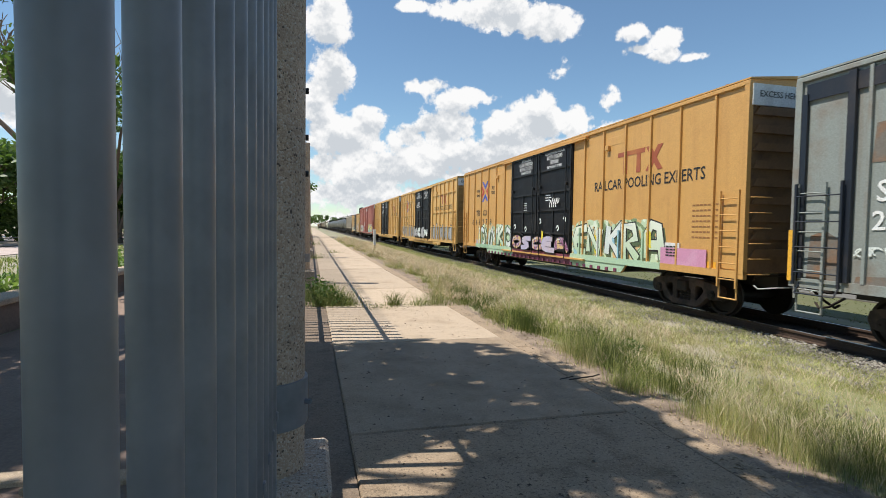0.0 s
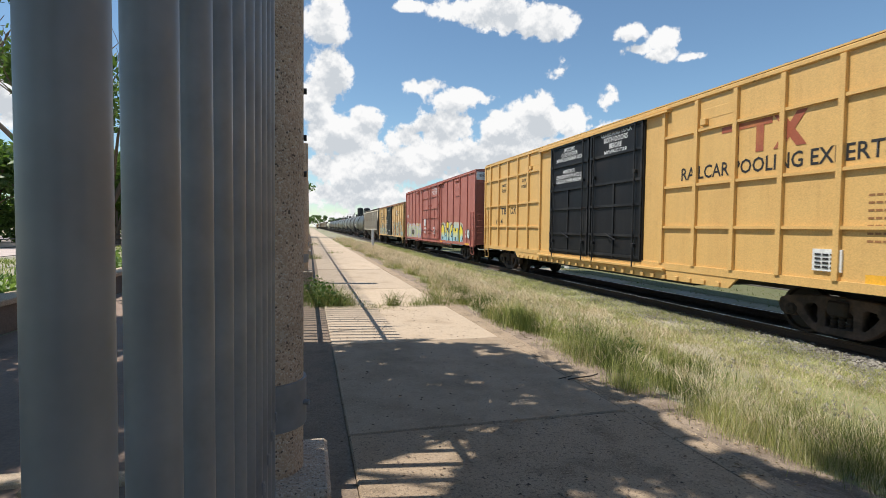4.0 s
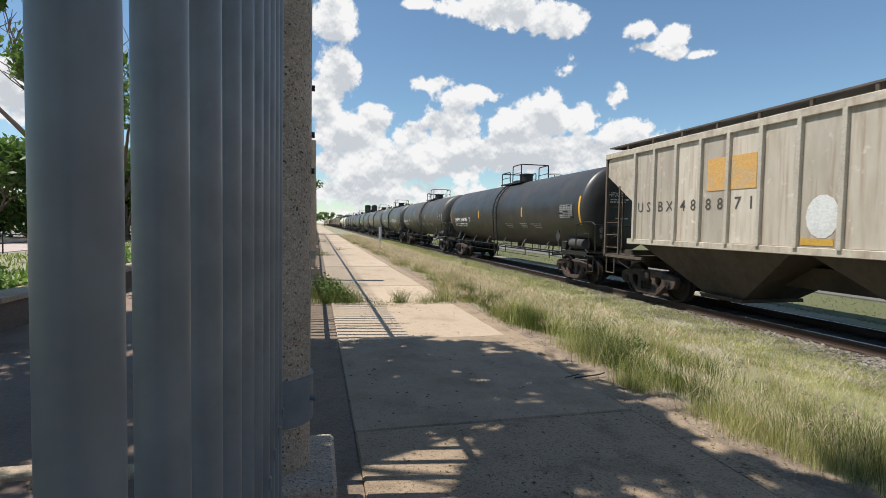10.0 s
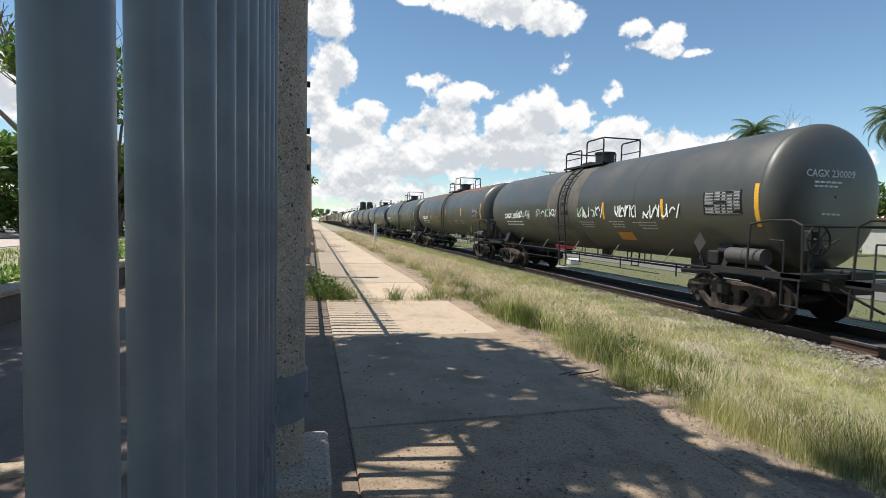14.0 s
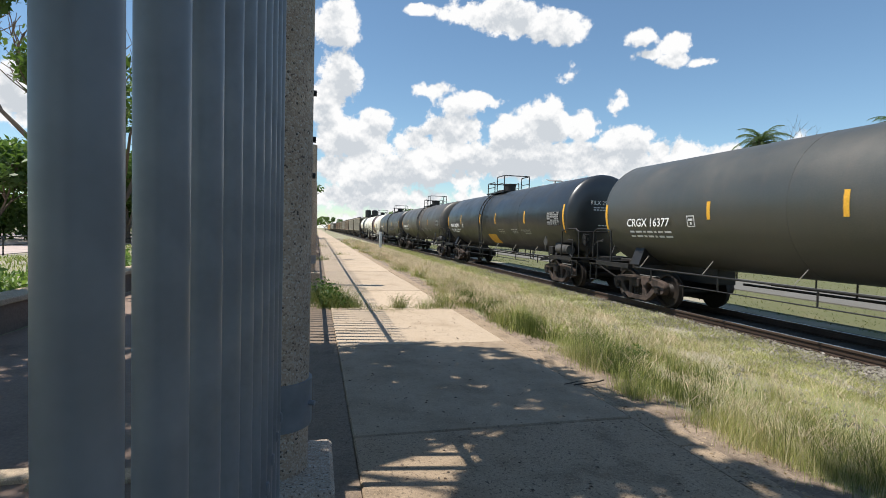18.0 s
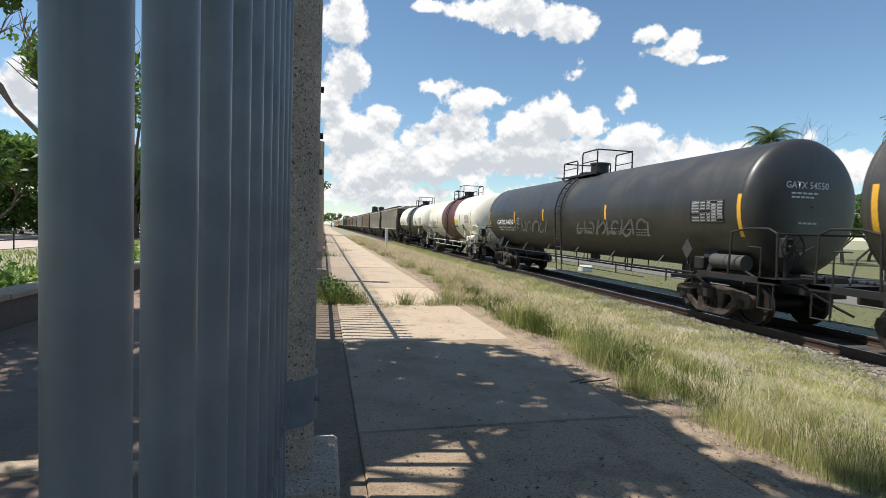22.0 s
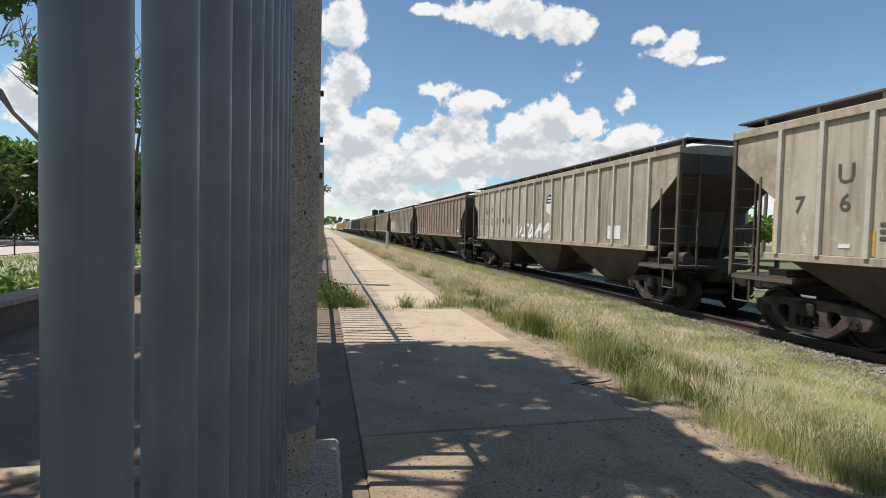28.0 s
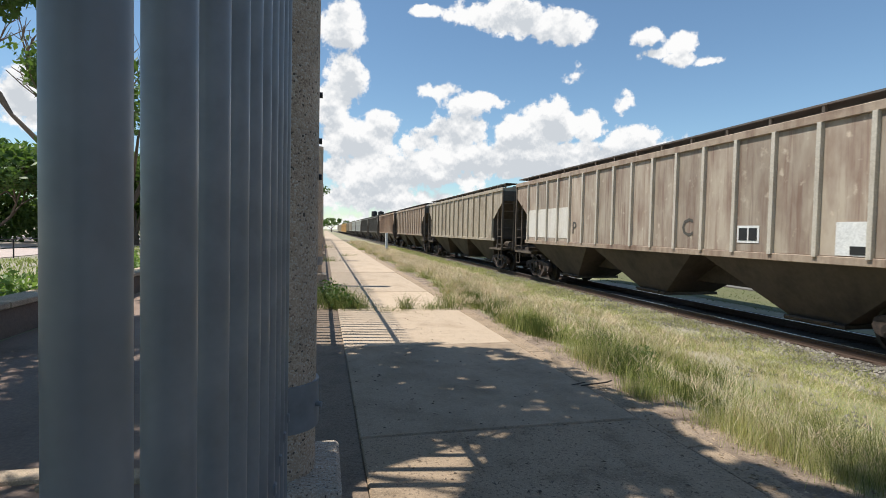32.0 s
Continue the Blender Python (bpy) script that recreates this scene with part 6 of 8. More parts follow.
    part("manway", G().cyl((0, c - 0.25, zt - 0.1), (0, c - 0.25, zt + 0.36), 0.32, 20).cyl((0, c - 0.25, zt + 0.36), (0, c - 0.25, zt + 0.42), 0.35, 20), lm, car, "dark manway dome", 30)
    part("valve_bonnet", G().cbox(-0.3, 0.3, c + 0.3, c + 0.8, zt - 0.1, zt + 0.16, 0.05), lm, car, "", 30)
    for s in (-1, 1):
        # a low loop behind the manway and a tall one before it
        for a, b, up in ((c + 0.15, c + 1.25, 0.52), (c - 1.25, c - 0.2, 0.76)):
            g = G().tube([(s * 0.68, b, zt - 0.15), (s * 0.68, b, zt + up - 0.07), (s * 0.68, b - 0.07, zt + up), (s * 0.68, a + 0.07, zt + up), (s * 0.68, a, zt + up - 0.07), (s * 0.68, a, zt - 0.15)], 0.026, 8)
            part("railing", g, lm, car)
            part("railing", G().tube([(s * 0.68, a, zt + up * 0.5), (s * 0.68, b, zt + up * 0.5)], 0.018, 6), lm, car)
    for e, up in ((-1.25, 0.76), (1.25, 0.52)):
        part("railing", G().tube([(-0.68, c + e, zt + up), (0.68, c + e, zt + up)], 0.024, 8), lm, car)
    # side ladder that follows the shell
    for s in (-1, 1):
        yl = lad
        lm2 = lm
        arc = [(s * (r + 0.10) * math.sin(a), zc + (r + 0.10) * math.cos(a)) for a in [math.radians(36 + 9 * k) for k in range(8)]]
        arc += [(s * (r + 0.06), 1.9), (s * 1.44, 0.75)]
        for e in (-0.23, 0.23):
            part("ladder_rail", G().tube([(x, yl + e, z) for x, z in arc], 0.03, 6), lm2, car)
        g = G()
        pts = []
        for (x0, z0), (x1, z1) in zip(arc, arc[1:]):
            d = math.hypot(x1 - x0, z1 - z0)
            m = max(1, round(d / 0.3))
            pts += [(x0 + (x1 - x0) * k / m, z0 + (z1 - z0) * k / m) for k in range(m)]
        for x0, z0 in pts:
            g.cyl((x0, yl - 0.23, z0), (x0, yl + 0.23, z0), 0.02, 6)
        tagged(part("ladder_rung", g, lm2, car), kind="stuff")
        if not light:
            part("lower_step", G().tube([(s * 1.44, yl - 0.2, 0.75), (s * 1.44, yl - 0.2, 0.5), (s * 1.44, yl + 0.2, 0.5), (s * 1.44, yl + 0.2, 0.75)], 0.018, 6), lm2, car)
    # painted stripes and print laid on the shell

    def on_shell(g_rows, m, name="reflector_stripe", lift=0.006, label=""):
        """Patches (y0, y1, z0, z1) that follow the curve of the shell."""
        g = G()
        for y0, y1, z0, z1 in g_rows:
            q = max(1, int((z1 - z0) / 0.12))
            vs = []
            for k in range(q + 1):
                z = z0 + (z1 - z0) * k / q
                dx = -math.sqrt(max(0.01, (r + lift) ** 2 - (z - zc) ** 2))
                vs += [(dx, y0, z), (dx, y1, z)]
            g.add(vs, [(2 * k, 2 * k + 1, 2 * k + 3, 2 * k + 2) for k in range(q)])
        return part(name, g, m, car, label, None)

    if stripes:
        for y, z, h in stripes:
            on_shell([(y, y + 0.10, z, z + h)], stripe_paint or yellow_paint, "reflector_stripe", 0.006)
    if board:
        on_shell([(board, board + 1.05, 2.20, 2.70)], door_black if not light else paint, "data_panel", 0.004, "black stencilled data panel" if not light else "stencilled data panel")
        rows = [(board + 0.04, board + 1.01, 2.215 + 0.0675 * k, 2.222 + 0.0675 * k) for k in range(8)]
        rows += [(board + a, board + b, 2.235 + 0.0675 * k, 2.27 + 0.0675 * k) for k in range(7) for a, b in ((0.05, 0.20), (0.24, 0.38), (0.42, 0.52), (0.57, 0.72), (0.76, 1.0)) if (k * 3 + int(a * 50)) % 7 != 2]
        tagged(on_shell(rows, panel_ink if not light else reservoir_grey, "panel_print", 0.009), kind="stuff")
    rows = []
    for y, z, w in ((3.2, 2.0, 0.9), (4.6, 2.02, 0.7), (6.2, 2.0, 0.9)):
        for k in range(3):
            u = y
            while u < y + w * (1 - 0.2 * k):
                q = 0.05 + 0.11 * ((u * 7.3 + k * 3.1) % 1.0)
                rows.append((u, u + q, z - 0.075 * k, z - 0.075 * k + 0.028))
                u += q + 0.035
    tagged(on_shell(rows, print_grey, "stencil_print", 0.006), kind="stuff")
    if mark:
        y = mark_at or L - 2.6
        mw = mark_w
        lettering(mark, 0.30, ink, car, (-(math.sqrt(r * r - 0.1) + 0.05), y, 2.24), SIDE, "car_mark", width=mw)
        for k, share in enumerate((1.0, 0.86)):
            zz = 2.01 - 0.12 * k
            if small:
                lettering(small[k], 0.10, ink, car, (-(math.sqrt(r * r - (zz - zc) ** 2) + 0.03), y + mw * (1 - share) / 2, zz), SIDE, "stencil_print", width=mw * share)
            else:
                rows, u = [], 0.0
                while u < mw * share:
                    q = (0.20, 0.26, 0.12, 0.22, 0.10)[len(rows) % 5]
                    rows.append((y + mw / 2 - u - q, y + mw / 2 - u, zz - 0.025, zz + 0.025))
                    u += q + 0.06
                tagged(on_shell(rows, ink, "stencil_print", 0.006), kind="stuff")
        on_shell([(y - 1.70, y - 1.46, 2.14, 2.16), (y - 1.70, y - 1.46, 2.38, 2.40), (y - 1.70, y - 1.68, 2.16, 2.38), (y - 1.48, y - 1.46, 2.16, 2.38), (y - 1.65, y - 1.51, 2.28, 2.33), (y - 1.61, y - 1.55, 2.19, 2.25)], ink, "frame_mark", 0.006)
        lettering(mark, 0.2, ink, car, (-0.15, -0.322, 3.0), END, "end_mark")
        bars_end(car, -0.326, [(-0.55, 2.82, 0.7, 0.04), (-0.55, 2.74, 0.6, 0.04), (-0.35, 2.2, 0.5, 0.04)], ink)
    for y in (1.15, L - 1.15):
        add_truck(car, start, y, frame if frame in (rust_iron,) else None)
    add_couplers(car, L)
    car.children[-1].location.y += 0.75
    car.children[-2].location.y -= 0.75
    return car, on_shell


def bars_end(car, y, rows, m):
    g = G()
    for x, z, w, h in rows:
        n = max(1, int(w / (h * 3)))
        for k in range(n):
            a = x + w * k / n
            g.add([(a, y, z), (a + w / n * 0.8, y, z), (a + w / n * 0.8, y, z + h), (a, y, z + h)], [(0, 1, 2, 3)])
    return tagged(part("stencil_print", g, m, car, "", None), kind="stuff")


cream_placard = mat("cream_placard", (0.60, 0.56, 0.47), 0.5, dirt=(0.2, 0.18, 0.15), amount=0.5)
panel_ink = mat("worn_panel_ink", (0.33, 0.33, 0.32), 0.6, dirt=(0.08, 0.08, 0.075), amount=0.7, grain=20, blotch=6, bump=0)
stay_paint = mat("pale_stay_paint", (0.42, 0.39, 0.35), 0.6, amount=0.4)
reservoir_grey = mat("reservoir_grey", (0.30, 0.28, 0.26), 0.6, amount=0.4)
placard_grey = mat("placard_grey", (0.42, 0.40, 0.38), 0.6, amount=0.4)
print_grey = mat("stencil_grey", (0.50, 0.50, 0.48), 0.6, dirt=(0.2, 0.2, 0.19), amount=0.4, bump=0)


def build_tanks():
    tank_black = mat("black_tank_paint", (0.012, 0.0135, 0.0135), 0.36, dirt=(0.026, 0.026, 0.024), amount=0.5, grain=40, blotch=0.7, streak=0.25, bump=0.03, spec=1.0)
    tank_dull = mat("dull_black_tank_paint", (0.030, 0.028, 0.024), 0.44, dirt=(0.066, 0.057, 0.045), amount=0.6, grain=40, blotch=0.7, streak=0.4, bump=0.05, spec=0.8)
    tank_green = mat("grey_green_tank_paint", (0.056, 0.057, 0.047), 0.42, dirt=(0.09, 0.074, 0.058), amount=0.5, grain=40, blotch=0.6, streak=0.3, bump=0.05, spec=0.9)
    tank_rusty = mat("rust_stained_tank_paint", (0.058, 0.060, 0.049), 0.42, dirt=(0.09, 0.068, 0.052), amount=0.6, grain=40, blotch=0.5, streak=0.3, bump=0.05, spec=0.9)
    tank_brown = mat("brown_black_tank_paint", (0.050, 0.045, 0.036), 0.44, dirt=(0.115, 0.096, 0.074), amount=0.7, grain=40, blotch=0.6, streak=0.4, bump=0.05, spec=0.8)
    cream = mat("cream_tank_paint", (0.83, 0.775, 0.64), 0.32, dirt=(0.66, 0.58, 0.42), amount=0.18, grain=60, blotch=0.5, streak=0.12, bump=0.03)
    maroon = mat("maroon_band", (0.12, 0.037, 0.028), 0.45, dirt=(0.15, 0.085, 0.065), amount=0.5, streak=0.3)
    heater = mat("dusty_band", (0.10, 0.088, 0.076), 0.65, dirt=(0.035, 0.032, 0.028), amount=0.7, streak=0.5)
    yel = [(0.0, 2.0, 0.95), (3.6, 2.3, 0.45), (7.0, 2.3, 0.45), (16.6, 2.0, 0.9), (13.4, 2.3, 0.5)]
    pale = mat("worn_pale_stripe", (0.45, 0.42, 0.33), 0.6, amount=0.5, bump=0)
    c, sh = tank_car(128.1, 16.8, tank_dull, "dull black tank car with yellow stripes and white lettering", "SHPX 204745", 14.23, [(0.0, 2.0, 0.95), (4.9, 2.3, 0.4), (10.8, 2.3, 0.4), (16.6, 2.0, 0.8)], frame=rust_iron, lad=8.06, mark_w=2.5, small=("LD LMT 210300 LB  95390 KG", "LT WT 75700 LB  34337 KG"))
    sh([(15.62, 15.82, 2.02, 2.2)], red_paint, "red_card", 0.007, "small red card")
    sh([(15.58, 15.84, 1.9, 1.99)], white_end, "white_card", 0.007, "small white card")
    tank_car(147.3, 16.1, tank_brown, "brownish black tank car with a dusty band", "CAGX 980097", 14.36, [(0.0, 1.9, 0.8), (3.4, 2.3, 0.4), (5.7, 2.3, 0.4), (8.9, 2.3, 0.4)], pale, band=(7.2, 9.6, heater), lad=7.1, mark_w=1.95)
    c, sh = tank_car(166.0, 15.1, tank_green, "grey-green tank car with pale graffiti tags", "CAGX 230009", 12.6, [(0.05, 1.95, 0.85), (2.85, 2.1, 0.5), (5.5, 2.1, 0.5)], yellow_paint, band=(7.0, 9.3, mat("tan_dusty_band", (0.13, 0.11, 0.088), 0.65, dirt=(0.07, 0.068, 0.056), amount=0.9, streak=0.5, lo=0.42, hi=0.62)), lad=8.0, mark_w=1.75)
    for k, (a, b, s) in enumerate(((10.9, 12.2, 41), (8.6, 10.2, 42), (5.6, 7.0, 43), (3.9, 4.9, 44), (2.3, 3.6, 45))):
        graffiti(c, -1.478, a, b, 2.16 - 0.02 * k, 2.52, [g_white], g_mint if k < 3 else white_paint, 4, s, "pale spray-painted tag", 0.10)
    sh([(4.4, 5.1, 1.52, 1.74)], mat("orange_panel", (0.55, 0.24, 0.04), 0.6, bump=0), "orange_panel", 0.007, "small orange panel")
    rusty, sh = tank_car(183.0, 15.6, tank_rusty, "grey-green tank car with a rust-red top and yellow stripes", "TCBX 230017", 13.0, yel[:3] + [(15.3, 2.0, 0.9), (12.2, 2.3, 0.5)], lad=7.6, mark_w=1.9)
    sh([(9.3, 10.2, 1.95, 2.3)], mat("amber_panel", (0.60, 0.36, 0.06), 0.5, bump=0), "yellow_panel", 0.007, "small amber panel with print")
    tagged(sh([(9.36, 10.14, 2.0 + 0.07 * k, 2.03 + 0.07 * k) for k in range(4)], black_paint, "stencil_print", 0.011), kind="stuff")
    # rust-red crown of that car
    g, m = G(), 10
    ang = [math.radians(52 + 38 * k / m) for k in range(m + 1)]
    cs_y = [0.3 + 0.5 * k for k in range(31)]
    g.add([(-1.4765 * math.cos(a + (0.10 * noise.noise(Vector((y * 0.9, 3, 0))) if i == 0 else 0)), y, 2.56 + 1.4765 * math.sin(a + (0.10 * noise.noise(Vector((y * 0.9, 3, 0))) if i == 0 else 0))) for y in cs_y for i, a in enumerate(ang)],
          [(k * (m + 1) + i, k * (m + 1) + i + 1, (k + 1) * (m + 1) + i + 1, (k + 1) * (m + 1) + i) for k in range(len(cs_y) - 1) for i in range(m)])
    part("rust_crown", g, mat("rust_crown", (0.17, 0.08, 0.05), 0.75, dirt=(0.06, 0.055, 0.045), amount=0.8, blotch=1.6, lo=0.45, hi=0.62), rusty, "rust-red stained top of the shell", 50)
    tank_car(200.8, 16.0, tank_green, "dark green-grey tank car with double yellow stripes", "CRGX 16377", 14.0, [(0.0, 1.95, 0.9), (5.2, 2.3, 0.45), (8.75, 2.3, 0.45), (11.8, 2.3, 0.4), (15.9, 2.0, 0.8)], lad=7.33, mark_w=1.75)
    c, sh = tank_car(219.4, 16.4, tank_black, "glossy black tank car with yellow stripes and white lettering", "TILX 292910", 14.6, [(0.1, 1.95, 1.0), (3.6, 2.3, 0.5), (7.2, 2.3, 0.5), (9.6, 2.3, 0.5), (13.3, 2.3, 0.55), (16.3, 2.0, 0.9)], lad=9.3, mark_w=1.95, small=("LD LMT 206900 LB  93850 KG", "LT WT 79300 LB  35950 KG"))
    sh([(7.6, 8.8, 1.35, 1.8)], yellow_paint, "yellow_panel", 0.007, "yellow slanted panel")
    tank_car(238.2, 16.4, tank_brown, "dusty brown-black tank car with white lettering", "CRGX 16434", 14.24, [(4.0, 2.3, 0.4), (7.4, 2.3, 0.4), (13.0, 2.2, 0.6), (16.2, 2.0, 0.8)], None, band=(6.5, 8.5, heater), lad=7.86, mark_w=2.1)
    c, sh = tank_car(257.1, 16.6, tank_dull, "dull black tank car with chalky graffiti smears", "GATX 54550", 14.1, [(0.0, 1.9, 0.9), (5.2, 2.3, 0.45), (9.8, 2.3, 0.45), (12.9, 2.2, 0.5), (16.4, 2.0, 0.8)], lad=8.33, mark_w=2.15)
    chalk = mat("chalk_smear", (0.072, 0.068, 0.060), 0.8, amount=0.5, bump=0)
    graffiti(c, -1.475, 9.5, 14.5, 1.75, 2.35, [chalk], chalk, 8, 51, "grey graffiti smears", 0.16)
    graffiti(c, -1.475, 3.0, 7.0, 1.75, 2.35, [chalk], chalk, 6, 52, "grey graffiti smears", 0.16)
    olive = mat("dark_olive_stripe", (0.22, 0.18, 0.05), 0.5, bump=0)
    stain = mat("ochre_stain", (0.70, 0.53, 0.24), 0.5, dirt=(0.74, 0.68, 0.54), amount=1.0, blotch=1.6, lo=0.38, hi=0.55, bump=0.03)
    c, sh = tank_car(276.9, 12.5, cream, "cream tank car with a maroon band and pale end railings", "UTLX 130019", 10.9, [(0.3, 2.0, 1.0), (2.7, 2.25, 0.5), (9.1, 2.25, 0.45), (12.2, 2.2, 0.7)], olive, band=(4.1, 7.85, maroon), light=True, dark_ladder=iron, frame=cream, lad=5.9, mark_w=2.3, board=0.68, bulge=0.32)
    lettering("THE TANK CAR PEOPLE", 0.10, black_paint, c, (-1.46, 10.9, 2.08), SIDE, "slogan", width=1.5)
    sh([(3.35, 4.08, 2.2, 2.42)], mat("bright_yellow_panel", (0.80, 0.62, 0.04), 0.5, bump=0), "yellow_panel", 0.007, "yellow warning panel")
    sh([(3.4, 4.05, 2.06, 2.11), (3.4, 4.05, 1.97, 2.02)], black_paint, "stencil_print", 0.007)
    sh([(1.95, 2.4, 1.76, 2.12)], black_paint, "data_panel", 0.006, "black framed data panel")
    sh([(2.02, 2.33, 1.82, 2.06)], cream, "panel_field", 0.009)
    sh([(2.06, 2.16, 1.86, 2.02), (2.2, 2.29, 1.86, 2.02)], black_paint, "stencil_print", 0.012)
    m, g = 14, G()
    ang = [math.radians(20 + 70 * k / m) for k in range(m + 1)]
    g.add([(-1.4765 * math.cos(a), y, 2.56 + 1.4765 * math.sin(a)) for y0, y1 in ((10.35, 12.45),) for a in ang for y in (y0 + 0.5 * (1 - math.sin(a)), y1)], [(2 * k, 2 * k + 1, 2 * k + 3, 2 * k + 2) for k in range(m)])
    part("ochre_stain", g, stain, c, "yellowish stain over the top of the shell", 50)
    c, sh = tank_car(292.7, 13.0, cream, "cream tank car with a black band and black lower half", "UTLX 12334", 11.1, [(0.4, 2.1, 1.0), (3.5, 2.4, 0.4), (8.4, 2.4, 0.4), (10.6, 2.3, 0.4)], olive, band=(4.6, 8.1, tank_dull), low_paint=tank_dull, light=True, lad=5.8, mark_w=2.2, dark_ladder=None, bulge=0.32)
    sh([(2.75, 3.2, 2.1, 2.4)], black_paint, "data_panel", 0.009, "black framed data panel")


build_tanks()


# ---- covered hoppers ----
def hopper(start, length, paint, label, under=None, posts=14, roof=None, ladder_paint=None, post_paint=None, a=1.45):
    car = thing("covered_hopper", label, "hopper car", None, "freight cars of the train")
    CARS.append((car, start))
    L, w, top, bot = length, 1.50, 4.05, 1.60
    under = under or hopper_under
    lp = ladder_paint or hop_ladder
    za = 2.57
    outline = [(0.08, top), (0.08, top - 0.62), (a, za), (a, bot), (L - a, bot), (L - a, za), (L - 0.08, top - 0.62), (L - 0.08, top)]
    part("body", G().prism(outline, -w, w), paint, car)
    part("roof", G().prism_y([(-w, top), (-0.75, top + 0.10), (0.75, top + 0.10), (w, top)], 0.1, L - 0.1), roof or paint, car, "", None)
    for s in (-1, 1):
        part("top_chord", G().cbox(s * w - 0.06, s * w + 0.06, 0.02, L - 0.02, top - 0.13, top + 0.03, 0.012), paint, car)
        part("side_sill", G().cbox(s * w - 0.05, s * w + 0.05, a - 0.25, L - a + 0.25, bot - 0.12, bot + 0.02, 0.01), paint, car)
        part("end_sill", G().box(s * w - 0.04, s * w + 0.04, 0.05, a + 0.4, 1.06, 1.13), lp, car)
        part("end_sill", G().box(s * w - 0.04, s * w + 0.04, L - a - 0.4, L - 0.05, 1.06, 1.13), lp, car)
    if start < 380:
        # weathered sheets between the posts
        pitch = (L - 2 * a - 0.08) / (posts - 1)
        sheet = G().box(-0.005, 0.0, 0.045, pitch - 0.045, bot + 0.03, top - 0.135).mesh("side_sheet", SHEETS[paint.name])
        for k in range(posts - 1):
            ob = new("side_sheet", sheet)
            ob.parent, ob.location = car, (-w, a + 0.04 + pitch * k, 0)
    post = G().box(-0.085, 0.0, -0.04, 0.04, bot, top - 0.12).mesh("side_post", post_paint or paint)
    for k in range(posts):
        y = a + 0.04 + (L - 2 * a - 0.08) * k / (posts - 1)
        for s in (-1, 1):
            ob = new("side_post", post)
            ob.parent = car
            ob.location = (-w if s < 0 else w + 0.085, y, 0)
    # sloping bays
    n = 3
    step = (L - 2 * a) / n
    for k in range(n):
        y0, y1 = a + step * k, a + step * (k + 1)
        c = (y0 + y1) / 2
        g = G()
        zt, zb = bot - 0.02, 0.36
        tv = [(-w + 0.04, y0 + 0.05, zt), (w - 0.04, y0 + 0.05, zt), (w - 0.04, y1 - 0.05, zt), (-w + 0.04, y1 - 0.05, zt)]
        bv = [(-0.75, c - 0.55, zb), (0.75, c - 0.55, zb), (0.75, c + 0.55, zb), (-0.75, c + 0.55, zb)]
        g.add(tv + bv, [(3, 2, 1, 0), (4, 5, 6, 7), (0, 1, 5, 4), (1, 2, 6, 5), (2, 3, 7, 6), (3, 0, 4, 7)])
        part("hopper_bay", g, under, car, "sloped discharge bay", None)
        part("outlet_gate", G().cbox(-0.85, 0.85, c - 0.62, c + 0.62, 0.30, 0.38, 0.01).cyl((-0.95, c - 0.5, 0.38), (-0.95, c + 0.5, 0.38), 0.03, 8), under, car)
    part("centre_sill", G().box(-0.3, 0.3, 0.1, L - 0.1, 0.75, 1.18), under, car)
    for y, e in ((0.0, 1), (L, -1)):
        yy = lambda d: y + e * d
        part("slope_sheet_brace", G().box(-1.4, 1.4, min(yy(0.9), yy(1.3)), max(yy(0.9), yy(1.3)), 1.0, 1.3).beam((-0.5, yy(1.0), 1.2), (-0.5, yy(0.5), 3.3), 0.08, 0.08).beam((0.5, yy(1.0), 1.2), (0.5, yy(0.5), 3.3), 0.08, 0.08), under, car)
        # slope and end sheets are overlaid in dark paint to stand for shade
        part("slope_sheet", G().add([(-w + 0.02, yy(0.06), top - 0.64), (w - 0.02, yy(0.06), top - 0.64), (w - 0.02, yy(a - 0.015), za), (-w + 0.02, yy(a - 0.015), za), (-w + 0.02, yy(a - 0.015), bot), (w - 0.02, yy(a - 0.015), bot)], [(0, 1, 2, 3), (3, 2, 5, 4)]), under, car, "slope sheet darkened for shade", None)
        part("end_sheet", G().box(-w + 0.02, w - 0.02, min(yy(0.05), yy(0.08)), max(yy(0.05), yy(0.08)), top - 0.62, top - 0.14), end_shade, car, "end sheet darkened for shade", None)
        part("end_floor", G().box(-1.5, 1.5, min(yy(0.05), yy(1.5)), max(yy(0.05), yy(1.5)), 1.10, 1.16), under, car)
        for s in (-1, 1):
            part("corner_post", G().box(s * w - 0.04, s * w + 0.04, min(yy(0.03), yy(0.11)), max(yy(0.03), yy(0.11)), 1.06, top), lp, car)
            if s < 0:
                ladder(car, -w, *sorted((yy(0.1), yy(0.72))), 1.16, 2.25, lp, 3, False)
                part("ladder_stile", G().box(-w - 0.02, -w + 0.03, min(yy(0.70), yy(0.75)), max(yy(0.70), yy(0.75)), 1.06, 3.1), lp, car)
                end_ladder(car, yy(0.05), -w, -w + 0.55, 1.16, 3.9, lp, 7)
                part("ladder_stile", G().box(-w + 0.54, -w + 0.59, min(yy(0.03), yy(0.07)), max(yy(0.03), yy(0.07)), 1.06, 3.9), lp, car)
                part("stirrup", G().tube([(-w, yy(0.15), 1.1), (-w, yy(0.15), 0.6), (-w, yy(0.55), 0.6), (-w, yy(0.55), 1.1)], 0.018, 6), lp, car)
    part("brake_wheel", G().cyl((0.55, -0.06, 2.0), (0.55, 0.0, 2.0), 0.26, 16), under, car)
    part("brake_cylinder", G().cyl((-0.9, 0.4, 1.32), (-0.9, 1.0, 1.32), 0.16, 12), under, car)
